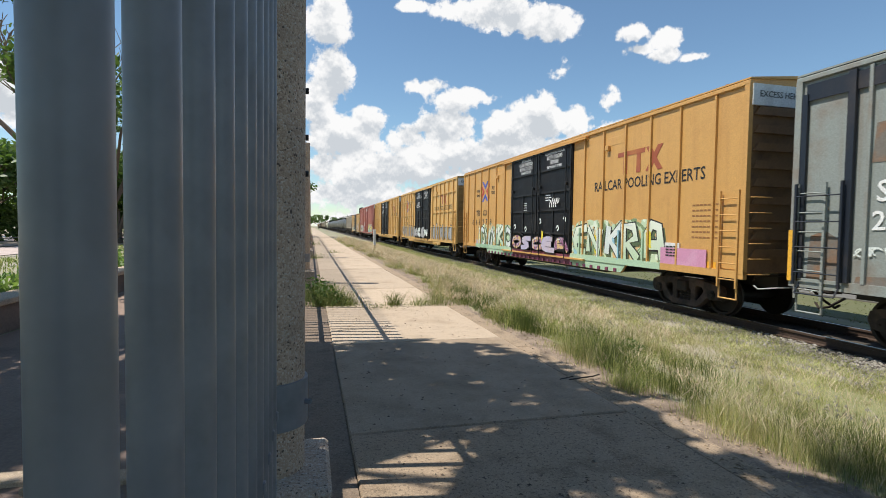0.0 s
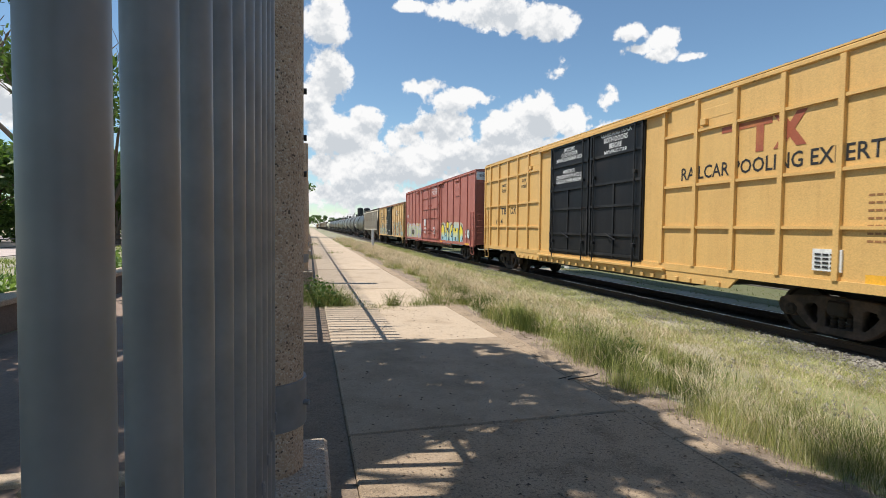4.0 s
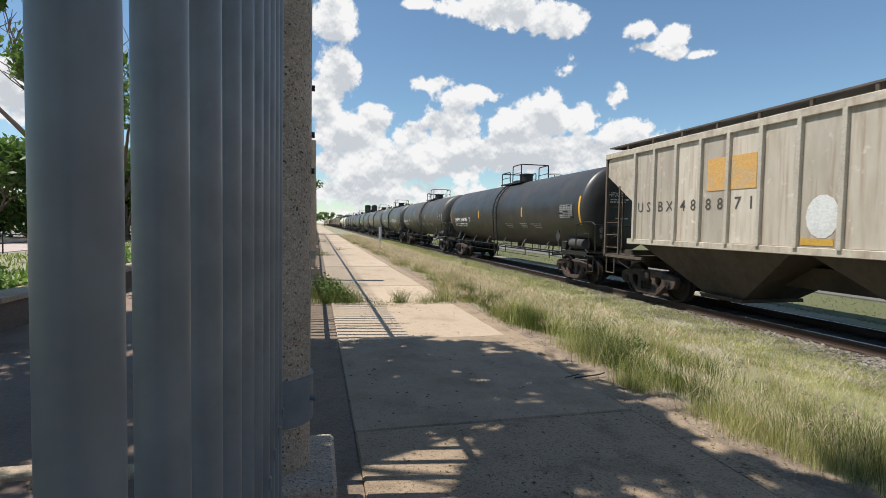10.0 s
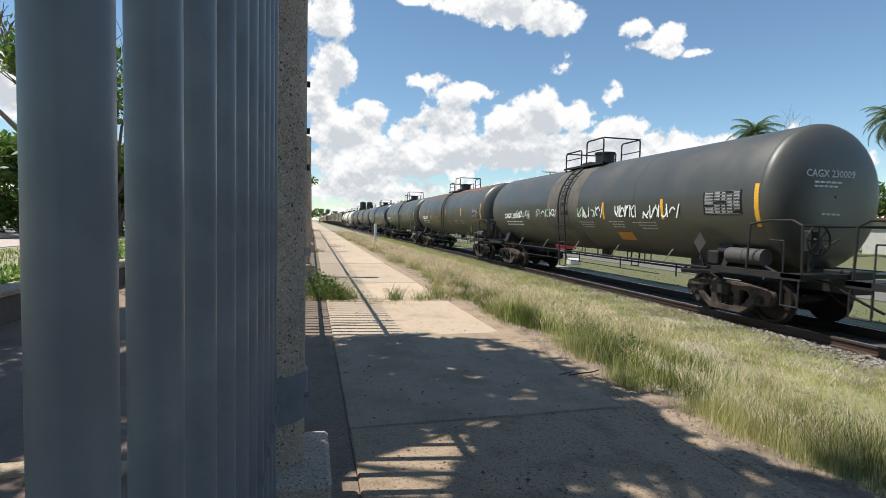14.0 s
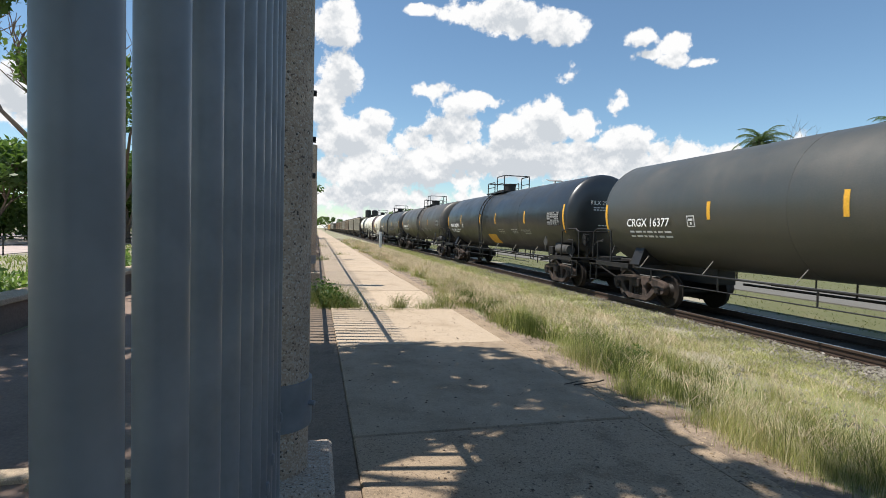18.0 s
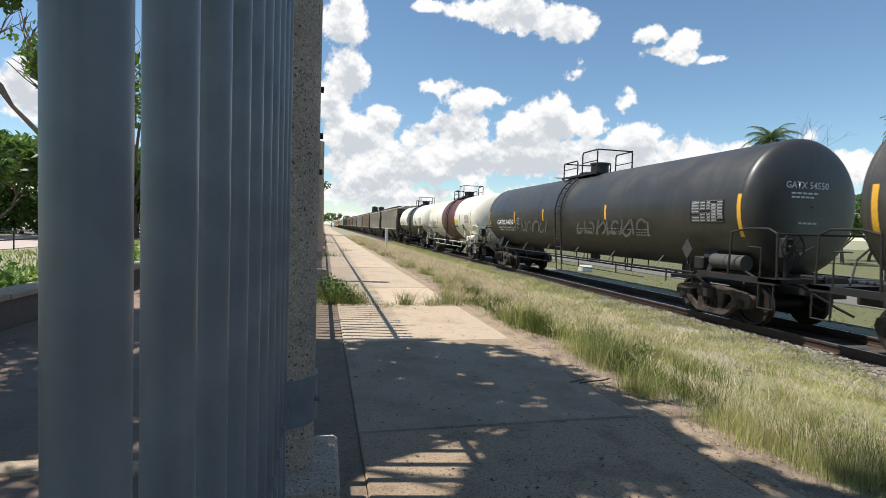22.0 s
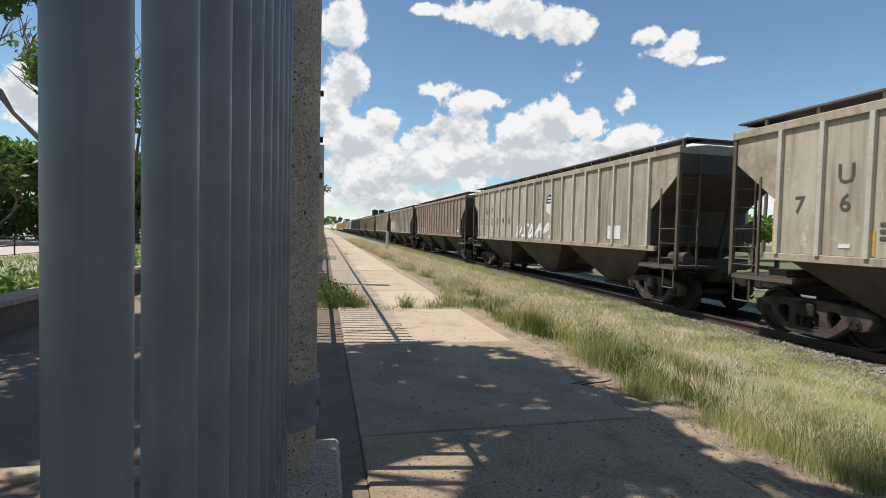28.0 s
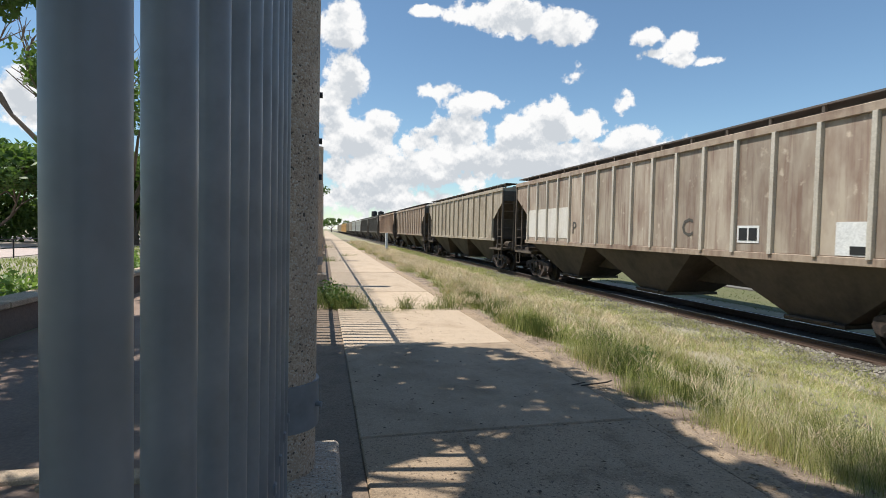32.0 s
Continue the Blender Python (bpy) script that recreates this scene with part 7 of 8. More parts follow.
    # running boards and hatches on the roof
    for s in (-1, 1):
        part("running_board", G().box(s * 1.12 - 0.28, s * 1.12 + 0.28, -0.02, L + 0.02, top + 0.20, top + 0.235), walk_grate, car, "grated roof walk", None)
        stud = G().box(s * 1.36 - 0.03, s * 1.36 + 0.03, 0, 0.06, top, top + 0.22).mesh("board_bracket", lp)
        k = 0
        while 0.1 + 1.1 * k < L:
            ob = new("board_bracket", stud)
            ob.parent, ob.location = car, (0, 0.1 + 1.1 * k, 0)
            k += 1
    for e in (0.0, L - 0.5):
        part("running_board", G().box(-1.2, 1.2, e, e + 0.5, top + 0.20, top + 0.235), walk_grate, car, "", None)
    part("hatch_trough", G().cbox(-0.42, 0.42, 0.8, L - 0.8, top + 0.05, top + 0.2, 0.03), roof or paint, car, "long roof hatch")
    for k in range(6):
        y = 1.4 + k * (L - 2.8) / 5
        part("hatch_clamp", G().box(-0.5, 0.5, y - 0.04, y + 0.04, top + 0.19, top + 0.23), under, car, "", None)
    for y in (1.5, L - 1.5):
        add_truck(car, start, y)
    add_couplers(car, L)
    return car


# bay paint, darkened for the shade on the downward slopes
hopper_under = mat("shaded_bay_paint", (0.075, 0.055, 0.04), 0.75, dirt=(0.022, 0.018, 0.015), amount=0.7, grain=10, blotch=0.9, streak=0.4)
# end sheet paint, darkened because the ends face away from the sun
end_shade = mat("shaded_end_paint", (0.085, 0.07, 0.055), 0.75, dirt=(0.06, 0.05, 0.04), amount=0.7, streak=0.6)
hop_ladder = mat("grimy_ladder_steel", (0.115, 0.088, 0.065), 0.75, dirt=(0.05, 0.04, 0.032), amount=0.7, grain=12, blotch=2.0)
hop_stripe = mat("dulled_yellow_stripe", (0.58, 0.34, 0.06), 0.6, dirt=(0.3, 0.2, 0.08), amount=0.6, blotch=4, bump=0)
# post paints paler than the sheets: sunlight on the posts is in the colour
hop_post = mat("sunlit_post_paint", (0.52, 0.475, 0.40), 0.65, dirt=(0.3, 0.24, 0.18), amount=0.5, streak=0.4)
tan_post = mat("tan_post_paint", (0.42, 0.345, 0.265), 0.65, dirt=(0.24, 0.16, 0.11), amount=0.5, streak=0.4)
walk_grate = mat("roof_walk_steel", (0.13, 0.115, 0.10), 0.6, metal=0.3, dirt=(0.2, 0.13, 0.09), amount=0.5)
hop_grey = mat("grey_hopper_paint", (0.54, 0.475, 0.385), 0.62, dirt=(0.25, 0.165, 0.11), amount=0.5, grain=9, blotch=0.7, streak=0.5, bump=0.06)
hop_warm = mat("dusty_hopper_paint", (0.40, 0.34, 0.255), 0.65, dirt=(0.17, 0.12, 0.08), amount=0.75, grain=9, blotch=0.7, streak=0.6, bump=0.06)
hop_brown = mat("rusty_hopper_paint", (0.345, 0.24, 0.17), 0.7, dirt=(0.15, 0.085, 0.06), amount=0.6, grain=9, blotch=0.7, streak=0.6, bump=0.06)
hop_tan = mat("rust_streaked_hopper_paint", (0.36, 0.28, 0.21), 0.65, dirt=(0.17, 0.10, 0.07), amount=0.8, grain=9, blotch=0.9, streak=0.8, bump=0.06)
hop_white = mat("pale_hopper_paint", (0.58, 0.57, 0.53), 0.6, dirt=(0.34, 0.30, 0.26), amount=0.5, grain=9, blotch=0.8, streak=0.5, bump=0.06)
hop_dark = mat("dark_hopper_paint", (0.13, 0.115, 0.10), 0.65, dirt=(0.07, 0.06, 0.05), amount=0.6, grain=9, blotch=0.8, streak=0.5, bump=0.06)


def sheet_material(name, color, grime, rust):
    """Sun-bleached paint on one steel sheet: grime that runs down in streaks, rust along the lower edge, each sheet its own."""
    m = bpy.data.materials.new(name)
    m.use_nodes = True
    nt = m.node_tree
    N, L = nt.nodes.new, nt.links.new
    b = nt.nodes["Principled BSDF"]
    b.inputs["Roughness"].default_value, b.inputs["Specular IOR Level"].default_value = 0.65, 0.35
    tc, oi = N("ShaderNodeTexCoord"), N("ShaderNodeObjectInfo")

    def tex(scale, stretch, detail):
        mp, n = N("ShaderNodeMapping"), N("ShaderNodeTexNoise")
        mp.inputs["Scale"].default_value = stretch
        L(tc.outputs["Object"], mp.inputs[0])
        L(mp.outputs[0], n.inputs["Vector"])
        n.noise_dimensions = "4D"
        far = N("ShaderNodeMath")
        far.operation = "MULTIPLY"
        L(oi.outputs["Random"], far.inputs[0])
        far.inputs[1].default_value = 97.0
        L(far.outputs[0], n.inputs["W"])
        n.inputs["Scale"].default_value, n.inputs["Detail"].default_value, n.inputs["Roughness"].default_value = scale, detail, 0.6
        return n.outputs[0]

    def rng(v, a, c, d, e):
        r = N("ShaderNodeMapRange")
        L(v, r.inputs[0])
        for k, q in enumerate((a, c, d, e)):
            r.inputs[k + 1].default_value = q
        return r.outputs[0]

    def mixed(fac, a, c, mode="MIX"):
        x = N("ShaderNodeMix")
        x.data_type, x.blend_type = "RGBA", mode
        for sock, v in (("Factor", fac), ("A", a), ("B", c)):
            if isinstance(v, tuple):
                x.inputs[sock].default_value = (*v, 1)
            elif isinstance(v, float):
                x.inputs[sock].default_value = v
            else:
                L(v, x.inputs[sock])
        return x.outputs["Result"]

    col = mixed(rng(tex(2.4, (1, 1, 0.30), 5), 0.42, 0.66, 0.0, 0.85), tuple(color), tuple(grime))
    col = mixed(rng(tex(9.0, (1, 1, 0.05), 4), 0.50, 0.70, 0.0, 0.75), col, tuple(rust))
    col = mixed(rng(tex(5.0, (1, 1, 0.8), 6), 0.60, 0.70, 0.0, 0.8), col, tuple(c * 1.35 for c in color))
    tone = rng(oi.outputs["Random"], 0.0, 1.0, 0.80, 1.16)
    grey = N("ShaderNodeCombineColor")
    for k in range(3):
        L(tone, grey.inputs[k])
    L(mixed(1.0, col, grey.outputs[0], "MULTIPLY"), b.inputs["Base Color"])
    return m


SHEETS = {"grey_hopper_paint": sheet_material("bleached_grey_sheet", (0.56, 0.50, 0.42), (0.44, 0.38, 0.30), (0.32, 0.22, 0.15)),
          "dusty_hopper_paint": sheet_material("dusty_beige_sheet", (0.43, 0.385, 0.30), (0.29, 0.25, 0.185), (0.22, 0.16, 0.105)),
          "rusty_hopper_paint": sheet_material("rusty_brown_sheet", (0.36, 0.265, 0.20), (0.21, 0.135, 0.10), (0.14, 0.07, 0.05)),
          "rust_streaked_hopper_paint": sheet_material("streaked_tan_sheet", (0.42, 0.355, 0.28), (0.24, 0.17, 0.13), (0.17, 0.09, 0.065))}


def side_bits(car, rows, m, x=-1.512, name="panel"):
    """Small painted panels on the side: y0, y1, z0, z1."""
    for y0, y1, z0, z1 in rows:
        part(name, G().box(x - 0.004, x + 0.004, y0, y1, z0, z1), m, car, "", None)


def glyphs(car, chars, size, m, x=-1.514, z=2.4):
    for ch, y in chars:
        lettering(ch, size, m, car, (x, y, z), SIDE, "car_mark")


FIG_Y = [16.01 - 0.807 * (k // 2 + 0.5) + 0.17 - 0.34 * (k % 2) for k in range(10)]


def build_hoppers():
    dark_ink = mat("faded_dark_lettering", (0.085, 0.076, 0.064), 0.7, amount=0.3, bump=0)
    c = hopper(109.0, 17.5, hop_grey, "pale grey covered hopper with rust streaks and orange patches", posts=19, post_paint=hop_post)
    side_bits(c, [(1.7, 2.25, 2.05, 2.25), (12.1, 13.4, 2.75, 3.45), (5.0, 5.55, 1.78, 1.95)], mat("faded_orange_patch", (0.66, 0.38, 0.12), 0.65, dirt=(0.45, 0.38, 0.28), amount=0.8, blotch=3, bump=0))
    side_bits(c, [(5.0, 5.55, 1.96, 2.2)], mat("brown_patch", (0.25, 0.11, 0.07), 0.7, bump=0))
    for ch, y in zip("USBX488871", FIG_Y):
        lettering(ch, 0.36, dark_ink, c, (-1.512, y, 2.45), SIDE, "car_mark")
    blob = [(10.72 + 0.30 * math.cos(k * math.tau / 14), 2.16 + 0.38 * math.sin(k * math.tau / 14)) for k in range(14)]
    part("stencil_figure", G().prism(blob, -1.512, -1.506), white_end, c, "small rounded white painted patch", None)
    side_bits(c, [(10.5, 11.1, 1.66, 1.78)], hop_stripe)
    c = hopper(307.7, 17.3, hop_warm, "dusty grey covered hopper with dark numerals", posts=19, post_paint=hop_post, a=1.15)
    glyphs(c, (("U", 14.87), ("P", 14.04)), 0.46, dark_ink, z=2.98)
    glyphs(c, (("7", 15.7), ("6", 14.87), ("7", 14.04), ("0", 13.21), ("9", 12.38)), 0.42, dark_ink, z=2.5)
    side_bits(c, [(16.14, 16.24, 1.66, 2.6), (14.36, 14.46, 1.65, 2.05), (11.86, 11.96, 1.65, 2.05), (7.0, 7.1, 1.65, 2.2), (2.1, 2.2, 1.65, 2.2)], hop_stripe)
    side_bits(c, [(13.02, 13.4, 1.84, 2.2), (14.75, 14.95, 1.76, 1.83)], white_end)
    part("repaint_patch", G().prism([(12.74, 1.8), (12.08, 1.76), (12.02, 2.1), (12.2, 2.2), (12.6, 2.18), (12.7, 2.0)], -1.514, -1.509), white_end, c, "pale ragged repaint patch", None)
    bars(c, -1.5145, [(14.3, 2.12 - 0.11 * k, 0.5, 0.06) for k in range(3)], dark_ink)
    c = hopper(326.6, 17.5, hop_warm, "dusty beige covered hopper with a white graffiti tag and a shield", posts=19, post_paint=hop_post, a=1.15)
    glyphs(c, (("7", 15.89), ("2", 15.05), ("2", 14.21), ("5", 13.37), ("9", 12.53), ("0", 11.69)), 0.46, dark_ink, z=2.38)
    glyphs(c, (("U", 15.05), ("P", 14.21)), 0.46, dark_ink, z=2.92)
    part("shield", G().prism([(7.66, 3.28), (7.35, 3.40), (7.04, 3.28), (7.06, 2.72), (7.35, 2.58), (7.64, 2.72)], -1.512, -1.506), white_end, c, "white shield emblem with a dark top", None)
    part("shield_top", G().prism([(7.64, 3.27), (7.35, 3.38), (7.06, 3.27), (7.06, 3.02), (7.64, 3.02)], -1.516, -1.512), black_paint, c, "", None)
    for k in range(2):
        part("shield_bar", G().box(-1.519, -1.516, 7.16, 7.54, 3.20 - 0.12 * k, 3.26 - 0.12 * k), white_end, c, "", None)
    # slanted white strokes in one hand
    glyph = (((0.0, 1), (0.05, 0.2), (0.25, 0), (0.5, 0.2), (0.55, 1), (0.55, 0)), ((0.55, 0.9), (0.3, 1), (0.05, 0.8), (0.45, 0.45), (0.4, 0.1), (0.0, 0.1)), ((0.0, 1), (0.05, 0.2), (0.25, 0), (0.5, 0.2), (0.55, 1), (0.55, 0)), ((0.05, 0), (0.1, 1), (0.4, 0.95), (0.5, 0.7), (0.15, 0.5), (0.55, 0)), ((0.05, 0), (0.1, 1), (0.45, 0.95), (0.55, 0.65), (0.15, 0.45)))
    for k, pts in enumerate(glyph):
        line = rounded([(10.85 - 0.68 * k - 0.68 * (u + 0.75 * v), 1.68 + 0.55 * v) for u, v in pts])
        part("graffiti_letter", ribbon([line], 0.13, -1.512), white_paint, c, "white spray-painted letter", None)
    for k in range(2, 17):
        y = 16.31 - 0.84 * k
        if 7.5 < y < 10.8:
            part("painted_post", G().box(-1.5885, -1.5835, y - 0.043, y + 0.043, 1.74, 2.12), white_paint, c, "", None)
    part("graffiti_letter", ribbon([rounded([(7.35, 1.72), (7.28, 1.80), (7.2, 1.72), (7.28, 1.66), (7.35, 1.72)])], 0.05, -1.52), white_paint, c, "small white spray-painted ring", None)
    side_bits(c, [(16.34, 16.46, 1.66, 2.3), (12.98, 13.07, 1.65, 2.1), (9.62, 9.72, 1.65, 2.2), (6.26, 6.36, 1.65, 2.2), (1.15, 1.25, 1.65, 2.5)], hop_stripe)
    side_bits(c, [(2.5, 3.2, 1.75, 2.15)], white_end)
    c = hopper(345.8, 17.3, hop_brown, "rusty red-brown covered hopper with white stencils", posts=18, post_paint=tan_post, a=1.15)
    side_bits(c, [(4.6, 5.0, 1.76, 2.05), (1.65, 2.1, 1.66, 1.94)], white_end)
    side_bits(c, [(4.66, 4.94, 1.80, 2.01), (1.75, 1.95, 1.67, 1.78)], black_paint, -1.519)
    side_bits(c, [(3.7, 4.15, 1.75, 2.05)], hop_post)
    side_bits(c, [(1.2, 1.34, 1.27, 1.39)], red_paint, -1.56, "red_reflector")
    side_bits(c, [(15.4, 15.95, 1.98, 2.05), (14.5, 15.05, 1.98, 2.05)], white_end)
    glyphs(c, (("7", 15.67), ("2", 14.79), ("7", 13.92), ("3", 13.04)), 0.5, mat("faded_grey_lettering", (0.30, 0.25, 0.21), 0.7, bump=0), z=2.4)
    side_bits(c, [(7.8, 7.88, 1.65, 2.1), (12.56, 12.63, 1.65, 2.1)], mat("dull_orange_stripe", (0.50, 0.22, 0.06), 0.6, bump=0))
    for k, ch in enumerate("ENRK"):
        for run in ALPHABET[ch]:
            part("tag_letter", ribbon([rounded([(14.28 - 0.18 * k - 0.14 * u, 1.68 + 0.40 * v) for u, v in run], 1)], 0.024, -1.52), white_paint, c, "", None)
    side_bits(c, [(12.87, 13.2, 1.72, 2.02), (15.5, 15.9, 1.64, 1.80)], white_end)
    side_bits(c, [(12.91, 13.16, 1.76 + 0.08 * k, 1.79 + 0.08 * k) for k in range(3)], black_paint, -1.519)
    chalk = mat("pale_chalk_tag", (0.50, 0.44, 0.38), 0.8, amount=0.5, bump=0)
    rt = random.Random(71)
    for k in range(7):
        y, z = 12.4 - 0.24 * k, 1.95
        part("tag_letter", ribbon([rounded([(y + rt.uniform(-0.15, 0.2), z + rt.uniform(-0.25, 0.3)) for _ in range(5)])], 0.024, -1.52), chalk, c, "", None)
    c = hopper(364.8, 17.7, hop_tan, "rust-streaked tan covered hopper with a white repainted panel", posts=17, post_paint=hop_post)
    side_bits(c, [(12.6, 16.2, 1.75, 2.85)], mat("white_repaint", (0.66, 0.62, 0.55), 0.65, dirt=(0.4, 0.33, 0.27), amount=0.5, streak=0.4, bump=0.04), -1.512)
    glyphs(c, (("C", 6.6), ("P", 12.2)), 0.58, dark_ink, z=2.1)
    side_bits(c, [(4.55, 5.1, 1.80, 2.15), (2.45, 3.0, 1.64, 2.2)], white_end)
    side_bits(c, [(4.6, 4.8, 1.85, 2.1), (4.84, 5.05, 1.85, 2.1), (2.5, 2.75, 1.66, 1.8)], black_paint, -1.519)
    # the cars still to come
    follow = [(384.2, 17.7, hop_warm, "dusty beige covered hopper"), (403.6, 17.5, hop_tan, "rust-streaked tan covered hopper"), (422.8, 17.5, hop_brown, "rusty brown covered hopper"),
              (442.0, 17.5, hop_dark, "dark brown covered hopper"), (461.2, 17.5, hop_dark, "dark brown covered hopper"), (480.4, 17.5, hop_white, "pale covered hopper"), (499.6, 17.5, hop_white, "pale covered hopper"),
              (518.8, 17.5, hop_grey, "grey covered hopper"), (538.0, 17.5, hop_warm, "dusty covered hopper")]
    for s, L, p, lab in follow:
        hopper(s, L, p, lab + " far back in the train", posts=14)
    for s in (557.2, 575.0, 592.8, 610.6, 628.4, 646.2, 664.0):
        boxcar(s, 16.4, rail_yellow if s < 600 else hop_grey, roof_metal, "boxcar far back in the train", top=4.3, posts=12, doors=(6.7, 9.7), leaves=1, door_style="ribbed", white_top=False)


build_hoppers()


# ---- trees ----
def leaf_cloud(name, centres, leaves, size, material, parent, seed, gaps=(), label=""):
    """Many small leaves about the given centres (x, y, z, radius across, radius up)."""
    r = np.random.RandomState(seed)
    cs = np.array(centres, float)
    wt = cs[:, 3] ** 2 * cs[:, 4]
    pick = r.choice(len(cs), leaves, p=wt / wt.sum())
    u = r.randn(leaves, 3)
    u /= np.linalg.norm(u, axis=1)[:, None]
    rad = r.rand(leaves)[:, None] ** 0.42
    p = cs[pick, :3] + u * rad * np.stack([cs[pick, 3], cs[pick, 3], cs[pick, 4]], 1)
    keep = np.ones(leaves, bool)
    dx, dy = math.cos(SUN_AZ) / math.tan(SUN_EL), -math.sin(SUN_AZ) / math.tan(SUN_EL)
    for gx, gy, rx, ry in gaps:
        sx, sy = p[:, 0] + p[:, 2] * dx, p[:, 1] + p[:, 2] * dy
        keep &= ((sx - gx) / rx) ** 2 + ((sy - gy) / ry) ** 2 > 1
    p = p[keep]
    n = len(p)
    a, b = r.randn(n, 3), r.randn(n, 3)
    a /= np.linalg.norm(a, axis=1)[:, None]
    b -= a * (a * b).sum(1)[:, None]
    b /= np.linalg.norm(b, axis=1)[:, None]
    s = size * (0.6 + 0.8 * r.rand(n))[:, None]
    v = np.stack([p - a * s, p + b * s * 0.45, p + a * s, p - b * s * 0.45], 1).reshape(-1, 3)
    me = bpy.data.meshes.new(name)
    me.from_pydata(v.tolist(), [], (np.arange(n)[:, None] * 4 + np.arange(4)).tolist())
    me.materials.append(material)
    return part(name, me, material, parent, label)


def limbs(g, base, tip, r0, depth, rnd, ends, spread=0.5):
    """A limb that bends on its way and forks."""
    base, tip = Vector(base), Vector(tip)
    mid = (base + tip) / 2 + Vector((rnd.uniform(-1, 1), rnd.uniform(-1, 1), rnd.uniform(0, 0.6))) * (tip - base).length * 0.12
    g.cyl(base, mid, r0, 8, r0 * 0.82).cyl(mid, tip, r0 * 0.82, 8, r0 * 0.6)
    if depth == 0:
        ends.append(tip)
        return
    ln = (tip - base).length
    d = (tip - base).normalized()
    for k in range(rnd.choice((2, 3))):
        q = Vector((rnd.uniform(-1, 1), rnd.uniform(-1, 1), rnd.uniform(-0.35, 0.75)))
        nd = (d + q * spread * 1.5).normalized()
        limbs(g, tip, tip + nd * ln * rnd.uniform(0.55, 0.85), r0 * 0.58, depth - 1, rnd, ends, spread)


def tree(x, y, height, crown_r, label, seed, leaves=2600, leaf=0.16, material=None, trunk_r=0.16, gaps=(), z0=-0.05, low=0.42, squash=0.62, depth=2, group=""):
    rnd = random.Random(seed)
    t = thing("tree", label, "tree", pose(0, 0, 0), group)
    g, ends = G(), []
    fork = Vector((x + rnd.uniform(-0.3, 0.3), y + rnd.uniform(-0.3, 0.3), z0 + height * low))
    g.cyl((x, y, z0 - 0.1), (x, y, z0 + 0.3), trunk_r * 1.35, 12, trunk_r)
    g.cyl((x, y, z0 + 0.3), fork, trunk_r, 12, trunk_r * 0.75)
    for k in range(5):
        a = k * math.tau / 5 + rnd.uniform(-0.4, 0.4)
        tip = fork + Vector((math.cos(a) * crown_r * 0.5, math.sin(a) * crown_r * 0.5, height * rnd.uniform(0.16, 0.34)))
        limbs(g, fork, tip, trunk_r * 0.5, depth, rnd, ends)
    part("trunk", g, bark, t, "", 40)
    if leaves:
        top = Vector((x, y, z0 + height * (low + 1) / 2))
        cs = []
        for e in ends:
            o = e - top
            o = Vector((max(-crown_r, min(crown_r, o.x)), max(-crown_r, min(crown_r, o.y)), max(-height * 0.3, min(height * 0.3, o.z))))
            q = top + o
            cs.append((q.x, q.y, q.z, crown_r * rnd.uniform(0.2, 0.36), crown_r * squash * rnd.uniform(0.2, 0.34)))
        for k in range(26):
            a, w = rnd.uniform(0, math.tau), rnd.uniform(0, 1) ** 0.5
            cs.append((x + math.cos(a) * w * crown_r * 0.8, y + math.sin(a) * w * crown_r * 0.8, top.z + rnd.uniform(-0.26, 0.3) * height * (1 - 0.5 * w), crown_r * rnd.uniform(0.18, 0.34), crown_r * squash * rnd.uniform(0.2, 0.36)))
        leaf_cloud("crown", cs, leaves, leaf, material or leaf_mat, t, seed, gaps)
    return t


def shade_tree(x, y, cx, cy, cz, rx, ry, label, seed, leaves, gaps):
    """A broad park tree whose crown stands over the fence's sunny side."""
    rnd = random.Random(seed)
    t = thing("tree", label, "tree", pose(0, 0, 0), "trees of the park")
    g, ends = G(), []
    fork = Vector((x, y, 3.4))
    g.cyl((x, y, -0.15), (x, y, 0.35), 0.34, 14, 0.25).cyl((x, y, 0.35), fork, 0.25, 14, 0.19)
    for k in range(7):
        a = k * math.tau / 7
        limbs(g, fork, (cx + math.cos(a) * rx * 0.32, cy + math.sin(a) * ry * 0.30, cz + rnd.uniform(-1.2, 0.4)), 0.05, 1, rnd, ends, 0.4)
    part("trunk", g, bark, t, "", 40)
    cs = []
    for k in range(130):
        a, w = rnd.uniform(0, math.tau), rnd.uniform(0, 1) ** 0.5
        cs.append((cx + math.cos(a) * w * rx, cy + math.sin(a) * w * ry, cz + rnd.uniform(-1.1, 1.2) * (1.1 - 0.5 * w), rnd.uniform(0.4, 0.75), rnd.uniform(0.3, 0.5)))
    leaf_cloud("crown", cs, leaves, 0.11, leaf_mat, t, seed, gaps)
    return t


